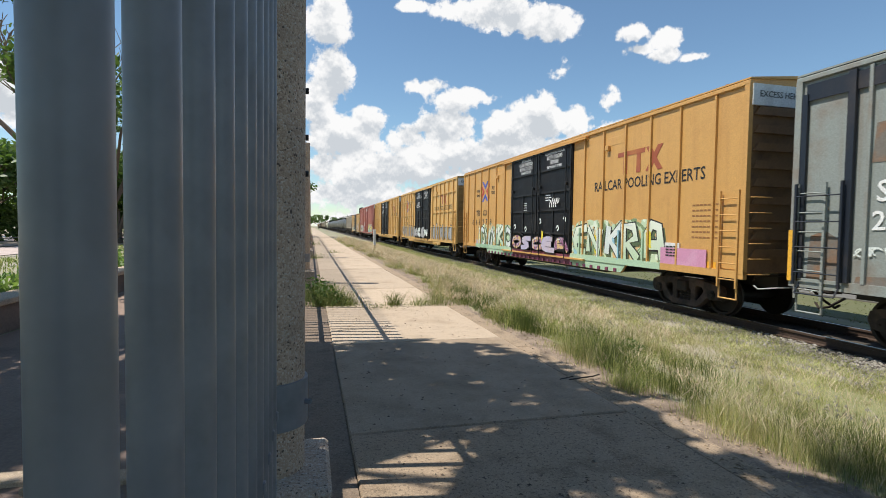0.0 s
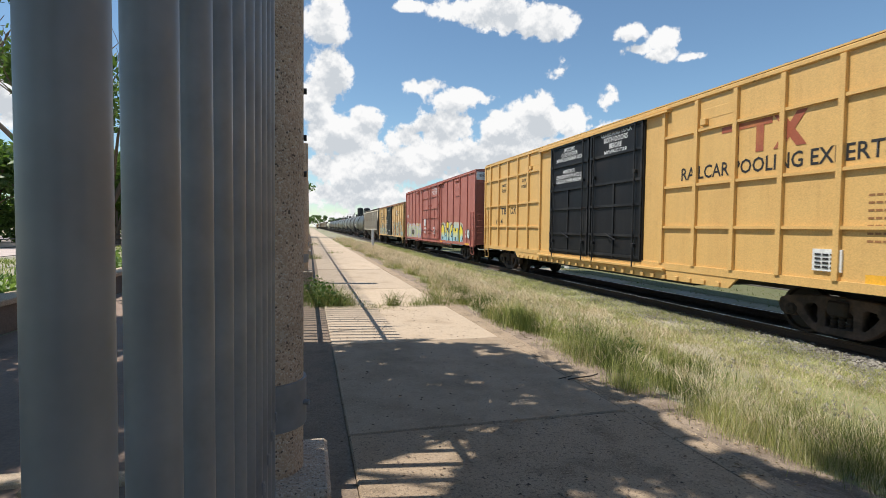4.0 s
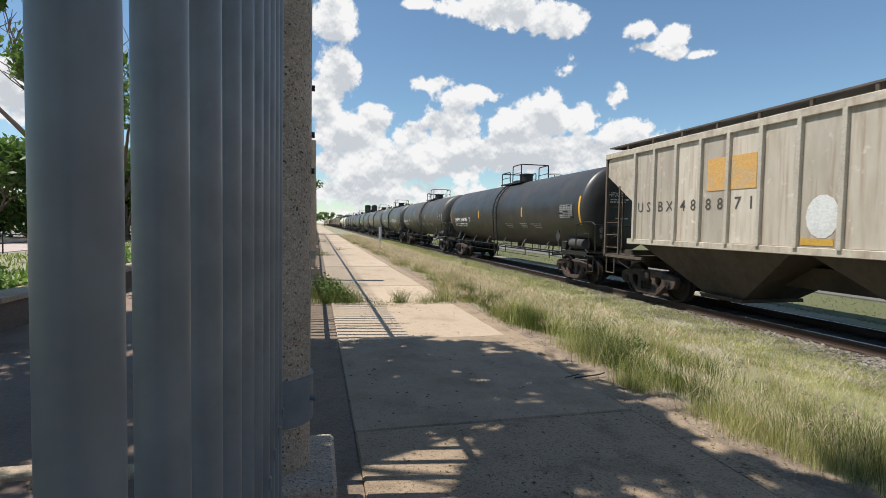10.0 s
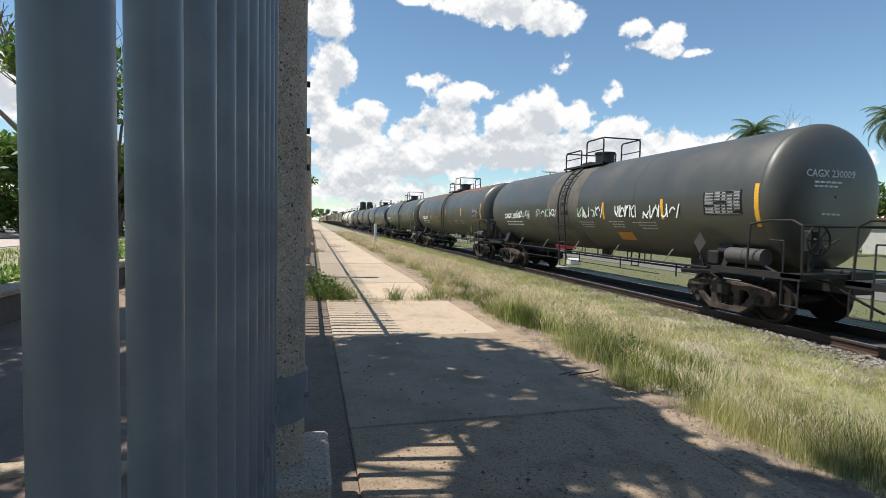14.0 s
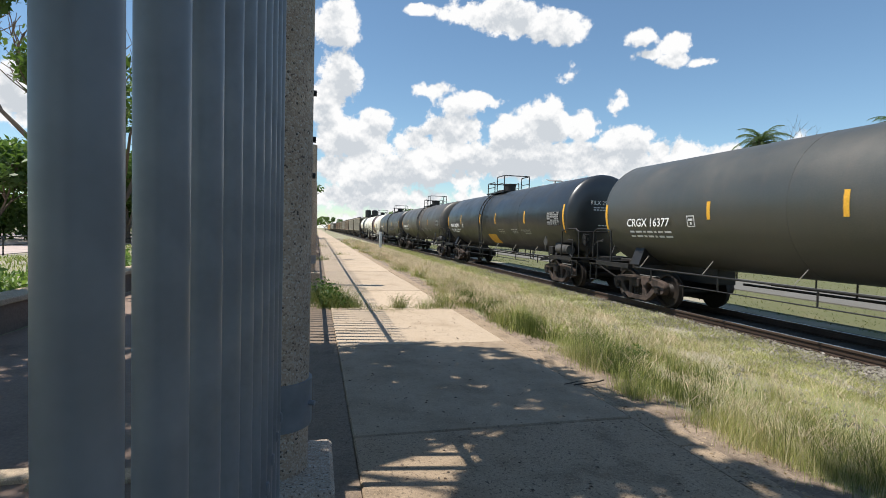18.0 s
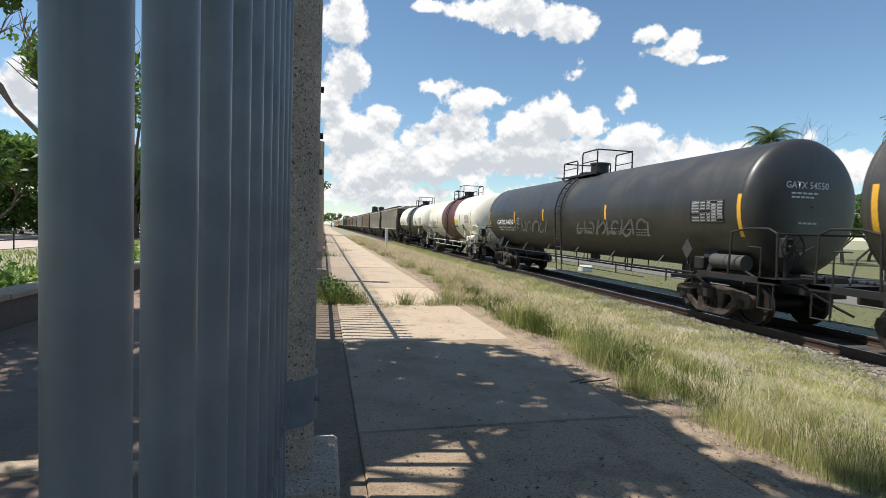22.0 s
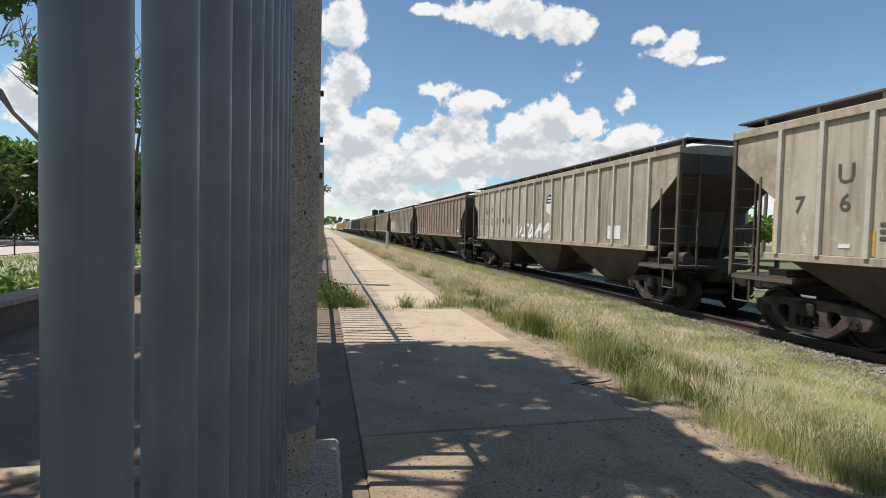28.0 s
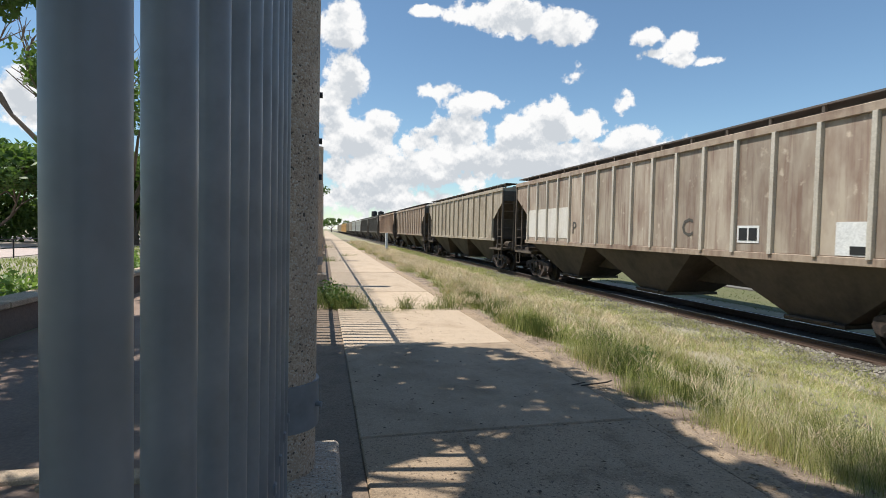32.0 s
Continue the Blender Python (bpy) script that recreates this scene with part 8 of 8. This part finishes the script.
def build_park():
    paving = mat("park_paving", (0.27, 0.19, 0.145), 0.9, dirt=(0.14, 0.10, 0.078), amount=0.6, grain=30, blotch=1.2, bump=0.3)
    thing("park_paving", "reddish brown paving behind the fence", "pavement", kind="structure", mesh=fixed(G().box(-4.05, -0.56, -20, 70, -0.2, 0.0).mesh("park_paving", paving)))
    edge = thing("paving_edge", "pale concrete edging strip in the paving", "kerb", kind="structure")
    for k in range(6):
        part("edge_stone", G().cbox(-4.0 + 0.6 * k, -3.415 + 0.6 * k, 3.78 - 0.113 * k * 0.6 / 0.6, 3.93 - 0.113 * k, -0.05, 0.035, 0.01), concrete, edge)
    wall = thing("planter_wall", "low brown planter wall with a pale concrete coping", "wall", pose(0, 0, 0))
    part("wall_body", G().box(-4.5, -4.15, 2, 46, -0.1, 0.38), mat("planter_plaster", (0.20, 0.15, 0.12), 0.9, amount=0.5), wall)
    for k in range(22):
        part("coping_stone", G().cbox(-4.56, -4.09, 2 + 2 * k, 3.985 + 2 * k, 0.385, 0.47, 0.012), concrete, wall)
    lawn = []
    r = np.random.RandomState(21)
    for _ in range(9000):
        x, y = -4.6 - 8 * r.rand() ** 1.3, 5 + 40 * r.rand() ** 1.2
        lawn.append((x, y, -0.02, 0.08 + 0.1 * r.rand(), 0.02 + 0.0008 * y, 0.5))
    blades("lawn", "green lawn of the park", lawn, green_grass, 22)
    hedge = thing("hedge", "leafy green hedge in the planter", "hedge", pose(0, 0, 0), kind="stuff")
    rnd = random.Random(6)
    cs = [(-5.2 + rnd.uniform(-0.5, 0.5), 5 + k * 0.45, 0.35 + rnd.uniform(-0.1, 0.15), 0.5, 0.35) for k in range(70)]
    leaf_cloud("hedge_leaves", cs, 9000, 0.075, leaf_light, hedge, 23)
    # plaza beyond the lawn, with a low rail before it
    thing("plaza", "pale pink paved plaza beyond the lawn", "pavement", kind="structure", mesh=fixed(G().box(-34, -13.5, 8, 90, -0.2, 0.012).mesh("plaza", mat("plaza_paving", (0.52, 0.42, 0.37), 0.9, amount=0.4))))
    rail = thing("park_railing", "low dark metal railing by the lawn", "railing", pose(0, 0, 0))
    for k in range(16):
        part("post", G().cyl((-13.2, 14 + 2.4 * k, -0.05), (-13.2, 14 + 2.4 * k, 0.8), 0.03, 8), iron, rail)
    for z in (0.42, 0.8):
        part("rail", G().cyl((-13.2, 14, z), (-13.2, 50, z), 0.025, 8), iron, rail)
    # the two trees that shade the platform
    # sun patches set out on the ground; leaves that would shade them are dropped
    gaps = [(0.5, 3.0, 0.40, 0.36), (0.84, 3.26, 0.28, 0.18), (1.6, 9.95, 4.4, 3.05), (1.92, 6.7, 0.5, 0.16), (2.4, 6.6, 0.42, 0.2), (1.3, 3.64, 0.16, 0.09), (1.25, 3.48, 0.12, 0.05), (0.96, 3.5, 0.12, 0.05), (1.84, 4.15, 0.17, 0.09), (1.57, 4.24, 0.1, 0.06)]
    gaps += [(5.4, 4.3, 1.8, 1.9), (3.7, 3.2, 0.45, 0.6), (3.08, 3.85, 0.24, 0.24), (3.12, 3.35, 0.36, 0.55), (2.73, 3.03, 0.1, 0.15), (2.9, 3.48, 0.16, 0.18), (3.2, 2.75, 0.22, 0.24), (2.15, 5.87, 0.2, 0.08), (0.36, 6.37, 0.1, 0.06), (1.36, 2.86, 0.07, 0.05), (1.52, 2.62, 0.08, 0.06)]
    spots = random.Random(19)
    gaps += [(spots.uniform(0.4, 2.8), spots.uniform(3.7, 6.7), spots.uniform(0.05, 0.15), spots.uniform(0.03, 0.075)) for _ in range(38)]
    gaps += [(spots.uniform(0.5, 2.8), spots.uniform(1.8, 3.6), spots.uniform(0.04, 0.09), spots.uniform(0.03, 0.07)) for _ in range(16)]
    gaps += [(spots.uniform(2.7, 3.3), spots.uniform(2.2, 6.6), spots.uniform(0.04, 0.12), spots.uniform(0.04, 0.1)) for _ in range(22)]
    shade_tree(-2.6, -1.6, -2.7, -0.6, 6.9, 1.85, 3.4, "broad green park tree that shades the platform", 31, 32000, gaps)
    shade_tree(-3.4, 2.9, -2.35, 4.1, 7.0, 1.95, 2.9, "broad green park tree that shades the platform", 32, 30000, gaps)
    # unseen trees added over the park's paths to keep sky light off
    for k, (x, y, cx, cy, rx, ry) in enumerate(((-7.0, 0.5, -6.0, 1.4, 2.7, 3.9), (-7.6, 7.0, -6.0, 7.4, 2.6, 2.8), (-11.0, 3.5, -11.0, 3.5, 3.0, 4.0), (-6.5, -7.0, -5.0, -7.5, 4.0, 3.6))):
        shade_tree(x, y, cx, cy, 7.4, rx, ry, "unseen green park tree added to shade the paving", 36 + k, 15000, gaps)
    shrubs = thing("shrub_row", "dark green shrubs along the far side of the plaza", "shrubs", pose(0, 0, 0), kind="stuff")
    rs = random.Random(8)
    cs = [(-46 + 0.55 * k + rs.uniform(-0.5, 0.5), 47 + rs.uniform(-1, 1), 2.2 + rs.uniform(-1.6, 2.6), 1.3, 1.4) for k in range(80)]
    leaf_cloud("shrub_leaves", cs, 30000, 0.22, leaf_mat, shrubs, 24)
    # a low bough of another tree that hangs into the view above the fence
    bough = thing("tree", "dark leafy park tree with a hanging bough", "tree", pose(0, 0, 0), "trees of the park")
    bg, tips = G(), []
    bg.cyl((-7.4, 10.2, -0.1), (-6.9, 9.9, 3.8), 0.22, 12, 0.16)
    limbs(bg, (-6.9, 9.9, 3.8), (-4.6, 8.0, 4.9), 0.09, 2, random.Random(3), tips, 0.4)
    part("trunk", bg, bark, bough, "", 40)
    leaf_cloud("crown", [(q.x, q.y, q.z, 0.5, 0.4) for q in tips] + [(-3.95, 7.3, 4.35, 0.45, 0.33), (-4.2, 7.6, 4.5, 0.5, 0.3), (-3.6, 7.35, 4.4, 0.35, 0.2), (-4.5, 7.9, 4.6, 0.6, 0.5)], 5000, 0.06, leaf_mat, bough, 45, gaps)
    tree(-4.4, 12.8, 6.0, 1.7, "slender leafy park tree behind the fence", 35, 4200, 0.085, leaf_mat, 0.09, low=0.3, squash=0.9, group="trees of the park")
    # bare tree and the leafy trees farther off
    tree(-9.9, 23.0, 10.5, 3.4, "nearly bare dark-limbed tree in the park", 33, leaves=0, trunk_r=0.24, depth=4, low=0.34, group="trees of the park")
    row = ((-21.5, 40, 8.6, 3.4), (-17.6, 42.5, 8.0, 3.2), (-14.0, 43.5, 9.2, 3.4), (-10.5, 45, 8.4, 3.2), (-25.5, 43, 9.5, 3.8), (-7.0, 50, 8.8, 3.4), (-30, 52, 11, 5), (-20, 58, 11, 4.6), (-12, 62, 11, 4.4), (-4.5, 72, 9, 4), (-38, 60, 12, 6))
    for k, (x, y, h, cr) in enumerate(row):
        tree(x, y, h, cr, "dense green tree at the far side of the park", 40 + k, 4200, 0.24, leaf_light if k % 3 == 1 else leaf_mat, 0.2, low=0.12, group="trees of the park")


build_park()


# ---- beyond the track ----
palm_green = mat("palm_green", (0.06, 0.10, 0.03), 0.6, dirt=(0.10, 0.13, 0.05), amount=0.6, grain=3, blotch=0.8, bump=0.0)
add_translucency(palm_green, (0.14, 0.22, 0.04), 0.3)


def palm(x, y, z, h, label, seed=9):
    t = thing("palm_tree", label, "palm tree", pose(x, y, z))
    g = G()
    for k in range(12):
        a, b = h * k / 12, h * (k + 1) / 12
        g.cyl((0.02 * k, 0, a), (0.02 * (k + 1), 0, b), 0.24 - 0.006 * k, 10, 0.22 - 0.006 * k)
    part("trunk", g, bark, t, "", 40)
    rnd = random.Random(seed)
    for k in range(44):
        a = k * 2.4
        up = 1.45 - 2.3 * k / 44 + rnd.uniform(-0.15, 0.15)
        pts, L = [], rnd.uniform(3.0, 4.0)
        p, e = Vector((0.24, 0, h)), up
        for i in range(9):
            pts.append(p.copy())
            p = p + Vector((math.cos(a) * math.cos(e), math.sin(a) * math.cos(e), math.sin(e))) * (L / 8)
            e -= 0.24
        f = G()
        for i in range(8):
            d = (pts[i + 1] - pts[i]).normalized()
            side = d.cross(Vector((0, 0, 1))).normalized()
            for u in range(6):
                q = pts[i] + (pts[i + 1] - pts[i]) * (u / 6)
                ln = 0.8 * math.sin(math.pi * (0.12 + 0.85 * (i + u / 6) / 8)) * rnd.uniform(0.8, 1.1)
                for s in (-1, 1):
                    tip = q + side * s * ln * 0.8 + d * 0.35 - Vector((0, 0, ln * rnd.uniform(0.25, 0.7)))
                    f.add([q - d * 0.03, q + d * 0.04, tip], [(0, 1, 2)])
        f.tube(pts, 0.025, 4)
        part("frond", f, palm_green, t, "", None)
    return t


def motor_car(name, label, paint, high):
    """A plain family car; its nose points along -y."""
    t = thing(name, label, "car")
    glass = mat("car_glass", (0.03, 0.035, 0.04), 0.1, amount=0.1, bump=0)
    part("body", G().prism([(-2.2, 0.35), (2.15, 0.35), (2.2, 0.75), (2.1, 0.95), (1.0, 1.0), (-1.1, 0.98), (-2.1, 0.82), (-2.25, 0.6)], -0.86, 0.86), paint, t)
    part("cabin", G().prism([(-1.15, 0.97), (1.9 if high else 1.35, 0.97), (1.6 if high else 0.8, 1.42 + high), (-0.45, 1.45 + high)], -0.74, 0.74), paint, t)
    part("side_window", G().prism([(-0.95, 1.0), (1.5 if high else 1.1, 1.0), (1.4 if high else 0.7, 1.36 + high), (-0.42, 1.38 + high)], -0.755, 0.755), glass, t)
    for y in (-1.35, 1.35):
        for s in (-1, 1):
            w = part("wheel", G().cyl((s * 0.70, y, 0.33), (s * 0.89, y, 0.33), 0.33, 18), mat("tyre_rubber", (0.03, 0.03, 0.03), 0.85, bump=0), t)
            part("rim", G().cyl((s * 0.85, y, 0.33), (s * 0.90, y, 0.33), 0.2, 14), mat("rim_alloy", (0.5, 0.5, 0.5), 0.4, metal=0.8, bump=0), w)
    return t


def build_beyond():
    road = mat("far_road", (0.15, 0.14, 0.12), 0.9, dirt=(0.11, 0.105, 0.085), amount=0.4)
    thing("far_road", "dusty grey road beyond the track", "road", kind="structure", mesh=fixed(G().box(17.0, 21.5, -60, 400, -0.75, -0.56).mesh("far_road", road)))
    palm(49.8, 49.3, -0.6, 13.2, "tall green palm behind the track")
    palm(61.5, 42.5, -0.6, 14.5, "tall palm with hanging fronds behind the track", 12)
    spots = ((45, 36, 6.5, 3.2), (52, 30, 8, 4), (56, 42, 7, 3.6), (48, 58, 7, 3.5), (41, 66, 6, 3), (60, 24, 8, 4), (36, 84, 7, 3), (33, 100, 7.5, 3.4), (28, 118, 8, 3.6), (34, 140, 8, 4), (44, 48, 4.5, 2.6), (39, 40, 4.2, 2.4), (58, 14, 7, 3.6), (50, 22, 5, 3), (20, 61, 5.8, 2.0), (26, 160, 9, 4.5))
    for k, (x, y, h, cr) in enumerate(spots):
        tree(x, y, h, cr, "green tree beyond the track", 60 + k, 1700, 0.30, leaf_light if k % 2 else leaf_mat, 0.15, z0=-0.62, low=0.22, group="trees beyond the track")
    tree(47, 42.5, 9.5, 3.0, "bare grey tree beyond the track", 80, leaves=0, trunk_r=0.14, depth=4, z0=-0.62, group="trees beyond the track")
    # where the track meets the sky
    for k, (x, y, h, cr) in enumerate(((4.5, 300, 8, 4.5), (9, 320, 7, 4), (-2, 330, 9, 5), (-8, 280, 7, 4.5), (20, 380, 8, 5))):
        tree(x if x != 9 else 16, y, h, cr, "dark tree far down the track", 90 + k, 900, 0.5, leaf_mat, 0.25, low=0.2, group="trees far down the track")
    house = thing("building", "low white building beyond the road", "building", pose(62, 40, -0.6, 0, 0, 35))
    plaster = mat("white_plaster", (0.66, 0.64, 0.60), 0.85, amount=0.3)
    part("wall", G().box(-9, 9, -4, 4, 0, 3.2), plaster, house)
    part("roof", G().box(-9.4, 9.4, -4.4, 4.4, 3.2, 3.5), mat("red_roof", (0.32, 0.10, 0.07), 0.8, amount=0.4), house)
    for k in range(5):
        part("window", G().box(-7.6 + 3.4 * k, -6.2 + 3.4 * k, -4.04, -3.98, 1.0, 2.2), mat("dark_window", (0.05, 0.06, 0.07), 0.2, bump=0), house)
    part("door", G().box(3.3, 4.3, -4.05, -3.98, 0, 2.1), mat("brown_door", (0.16, 0.08, 0.05), 0.6, bump=0), house)
    # water tanks on a frame, far down on the right side of the track
    wt = thing("water_tower", "dark twin water tanks on a steel frame", "water tower", pose(15.3, 149, -0.6))
    for x in (-0.95, 0.95):
        part("tank", G().cyl((x, 0, 5.3), (x, 0, 7.4), 0.85, 16).cyl((x, 0, 7.4), (x, 0, 7.65), 0.85, 16, 0.3), iron, wt, "", 40)
    for x in (-1.7, 1.7):
        for y in (-0.8, 0.8):
            part("leg", G().cyl((x, y, 0), (x, y, 5.3), 0.08, 8), iron, wt)
    part("deck", G().box(-2.0, 2.0, -1.0, 1.0, 5.2, 5.3), iron, wt)
    # lamp with a flat panel
    lamp = thing("street_lamp", "street lamp with a flat solar panel", "street lamp", pose(26.4, 53.9, -0.6))
    part("post", G().cyl((0, 0, 0), (0, 0, 7.9), 0.07, 8), reservoir_grey, lamp)
    part("solar_panel", G().add([(-0.9, -0.5, 8.05), (0.9, -0.5, 8.05), (0.9, 0.5, 8.3), (-0.9, 0.5, 8.3), (-0.9, -0.5, 8.1), (0.9, -0.5, 8.1), (0.9, 0.5, 8.35), (-0.9, 0.5, 8.35)], [(0, 3, 2, 1), (4, 5, 6, 7), (0, 1, 5, 4), (1, 2, 6, 5), (2, 3, 7, 6), (3, 0, 4, 7)]).box(-0.05, 0.05, -0.05, 0.05, 7.9, 8.2), reservoir_grey, lamp)
    part("lamp_head", G().cbox(-0.9, -0.3, -0.1, 0.1, 7.2, 7.3, 0.02).box(-0.35, 0, -0.03, 0.03, 7.22, 7.28), placard_grey, lamp)
    lamp2 = thing("street_lamp", "tall grey street lamp with a curved arm", "street lamp", pose(38, 47, -0.6))
    part("post", G().cyl((0, 0, 0), (0, 0, 8.6), 0.08, 8), reservoir_grey, lamp2)
    part("arm", G().tube([(0, 0, 8.6), (-0.4, 0, 9.1), (-1.2, 0, 9.3), (-1.9, 0, 9.3)], 0.05, 8), reservoir_grey, lamp2)
    part("lamp_head", G().cbox(-2.5, -1.8, -0.14, 0.14, 9.22, 9.36, 0.04), placard_grey, lamp2)
    # things by the track
    post = thing("marker_post", "white concrete marker post in the grass", "post", pose(5.5, 45.5, -0.35))
    part("shaft", G().cbox(-0.11, 0.11, -0.11, 0.11, -0.1, 1.65, 0.02), white_end, post)
    stone = thing("white_block", "pale painted stone beside the track", "stone", pose(13.6, 24.6, -0.56))
    part("stone_body", G().cbox(-0.35, 0.35, -0.2, 0.2, -0.05, 0.34, 0.08), white_end, stone)
    branch = thing("fallen_branch", "dark dry branch lying on the platform edge", "branch", pose(2.72, 4.66, 0.012, 0, 0, 25))
    part("stick", G().tube([(-0.16, 0.05, 0.01), (0.0, 0.0, 0.016), (0.14, -0.03, 0.012), (0.26, -0.02, 0.01)], 0.007, 6).tube([(-0.22, 0.12, 0.01), (-0.08, 0.06, 0.03)], 0.005, 6), mat("dry_dark_bark", (0.04, 0.03, 0.025), 0.9, amount=0.4), branch)
    leafy = thing("leafy_plant", "small dark-leaved plant among the grass", "plant", pose(0, 0, 0), kind="stuff")
    cs = [(3.45, 4.9, -0.02, 0.12, 0.1), (3.7, 6.1, 0.0, 0.14, 0.12)]
    cs += [(0.30, 10.2, 0.2, 0.3, 0.24), (0.55, 10.05, 0.12, 0.2, 0.16), (0.12, 10.8, 0.24, 0.3, 0.3)]
    leaf_cloud("plant_leaves", cs, 620, 0.035, leaf_mat, leafy, 77)
    dark_weed = thing("weed", "dark-leaved weed standing in the grass", "weed", pose(0, 0, 0), kind="stuff")
    leaf_cloud("weed_leaves", [(3.6, 5.7, 0.02, 0.2, 0.16), (3.45, 5.2, 0.0, 0.2, 0.12), (3.95, 5.6, 0.06, 0.16, 0.12), (3.3, 4.5, -0.02, 0.12, 0.06)], 1100, 0.026, leaf_mat, dark_weed, 78)
    # crumbs and dead leaves on the slabs
    r = np.random.RandomState(12)
    g = G()
    for _ in range(900):
        x, y, s, a = 0.2 + 2.7 * r.rand(), 1.8 + 9 * r.rand() ** 1.3, 0.007 + 0.014 * r.rand() ** 2, r.rand() * 6.28
        ca, sa = math.cos(a) * s, math.sin(a) * s
        g.add([(x - ca, y - sa, 0.006), (x + sa * 0.5, y - ca * 0.5, 0.012), (x + ca, y + sa, 0.008), (x - sa * 0.5, y + ca * 0.5, 0.014)], [(0, 1, 2, 3)])
    thing("debris", "dead leaves and crumbs on the platform", "debris", kind="stuff", mesh=g.mesh("debris", bark))


build_beyond()
RED_CAR = motor_car("red_car", "red car driving on the road beyond the track", mat("red_car_paint", (0.5, 0.03, 0.05), 0.3, amount=0.1, bump=0), 0.0)
DARK_CAR = motor_car("dark_car", "dark grey high car driving on the road beyond the track", mat("dark_car_paint", (0.06, 0.065, 0.07), 0.25, amount=0.1, bump=0), 0.2)


def motions():
    """The train rolls past at an even pace; its wheels turn with it while they are near."""
    for car, s in CARS:
        walk(car, [(t, pose(TX, s - SPEED * t, RAIL_Z)) for t in (0.0, 8.0, 16.0, 24.0, 32.0)])
    walk(RED_CAR, [(t, pose(18.3, 15.6 - 7.0 * (t - 17.0), -0.56)) for t in (0.0, 8.0, 16.0, 24.0, 32.0)])
    walk(DARK_CAR, [(t, pose(20.2, 19.2 + 6.0 * (t - 25.0), -0.56, 0, 0, 180)) for t in (0.0, 8.0, 16.0, 24.0, 32.0)])
    turn = math.degrees(SPEED / WHEEL_R)
    for w, s, y in WHEELS:
        t0, t1 = (s + y - 34.0) / SPEED, (s + y + 1.0) / SPEED
        a, b = max(0, math.ceil(t0 * FPS)), min(32 * FPS, math.floor(t1 * FPS))
        if b - a < 3:
            continue
        times = [k / FPS for k in range(a, b + 1)]
        rows = [(t, pose(0, y, WHEEL_R, turn * (t - times[0]) % 360)) for t in times]
        if a > 0:
            rows.insert(0, (0.0, rows[0][1]))
        if b < 32 * FPS:
            rows.append((32.0, rows[-1][1]))
        walk(w, rows)


motions()
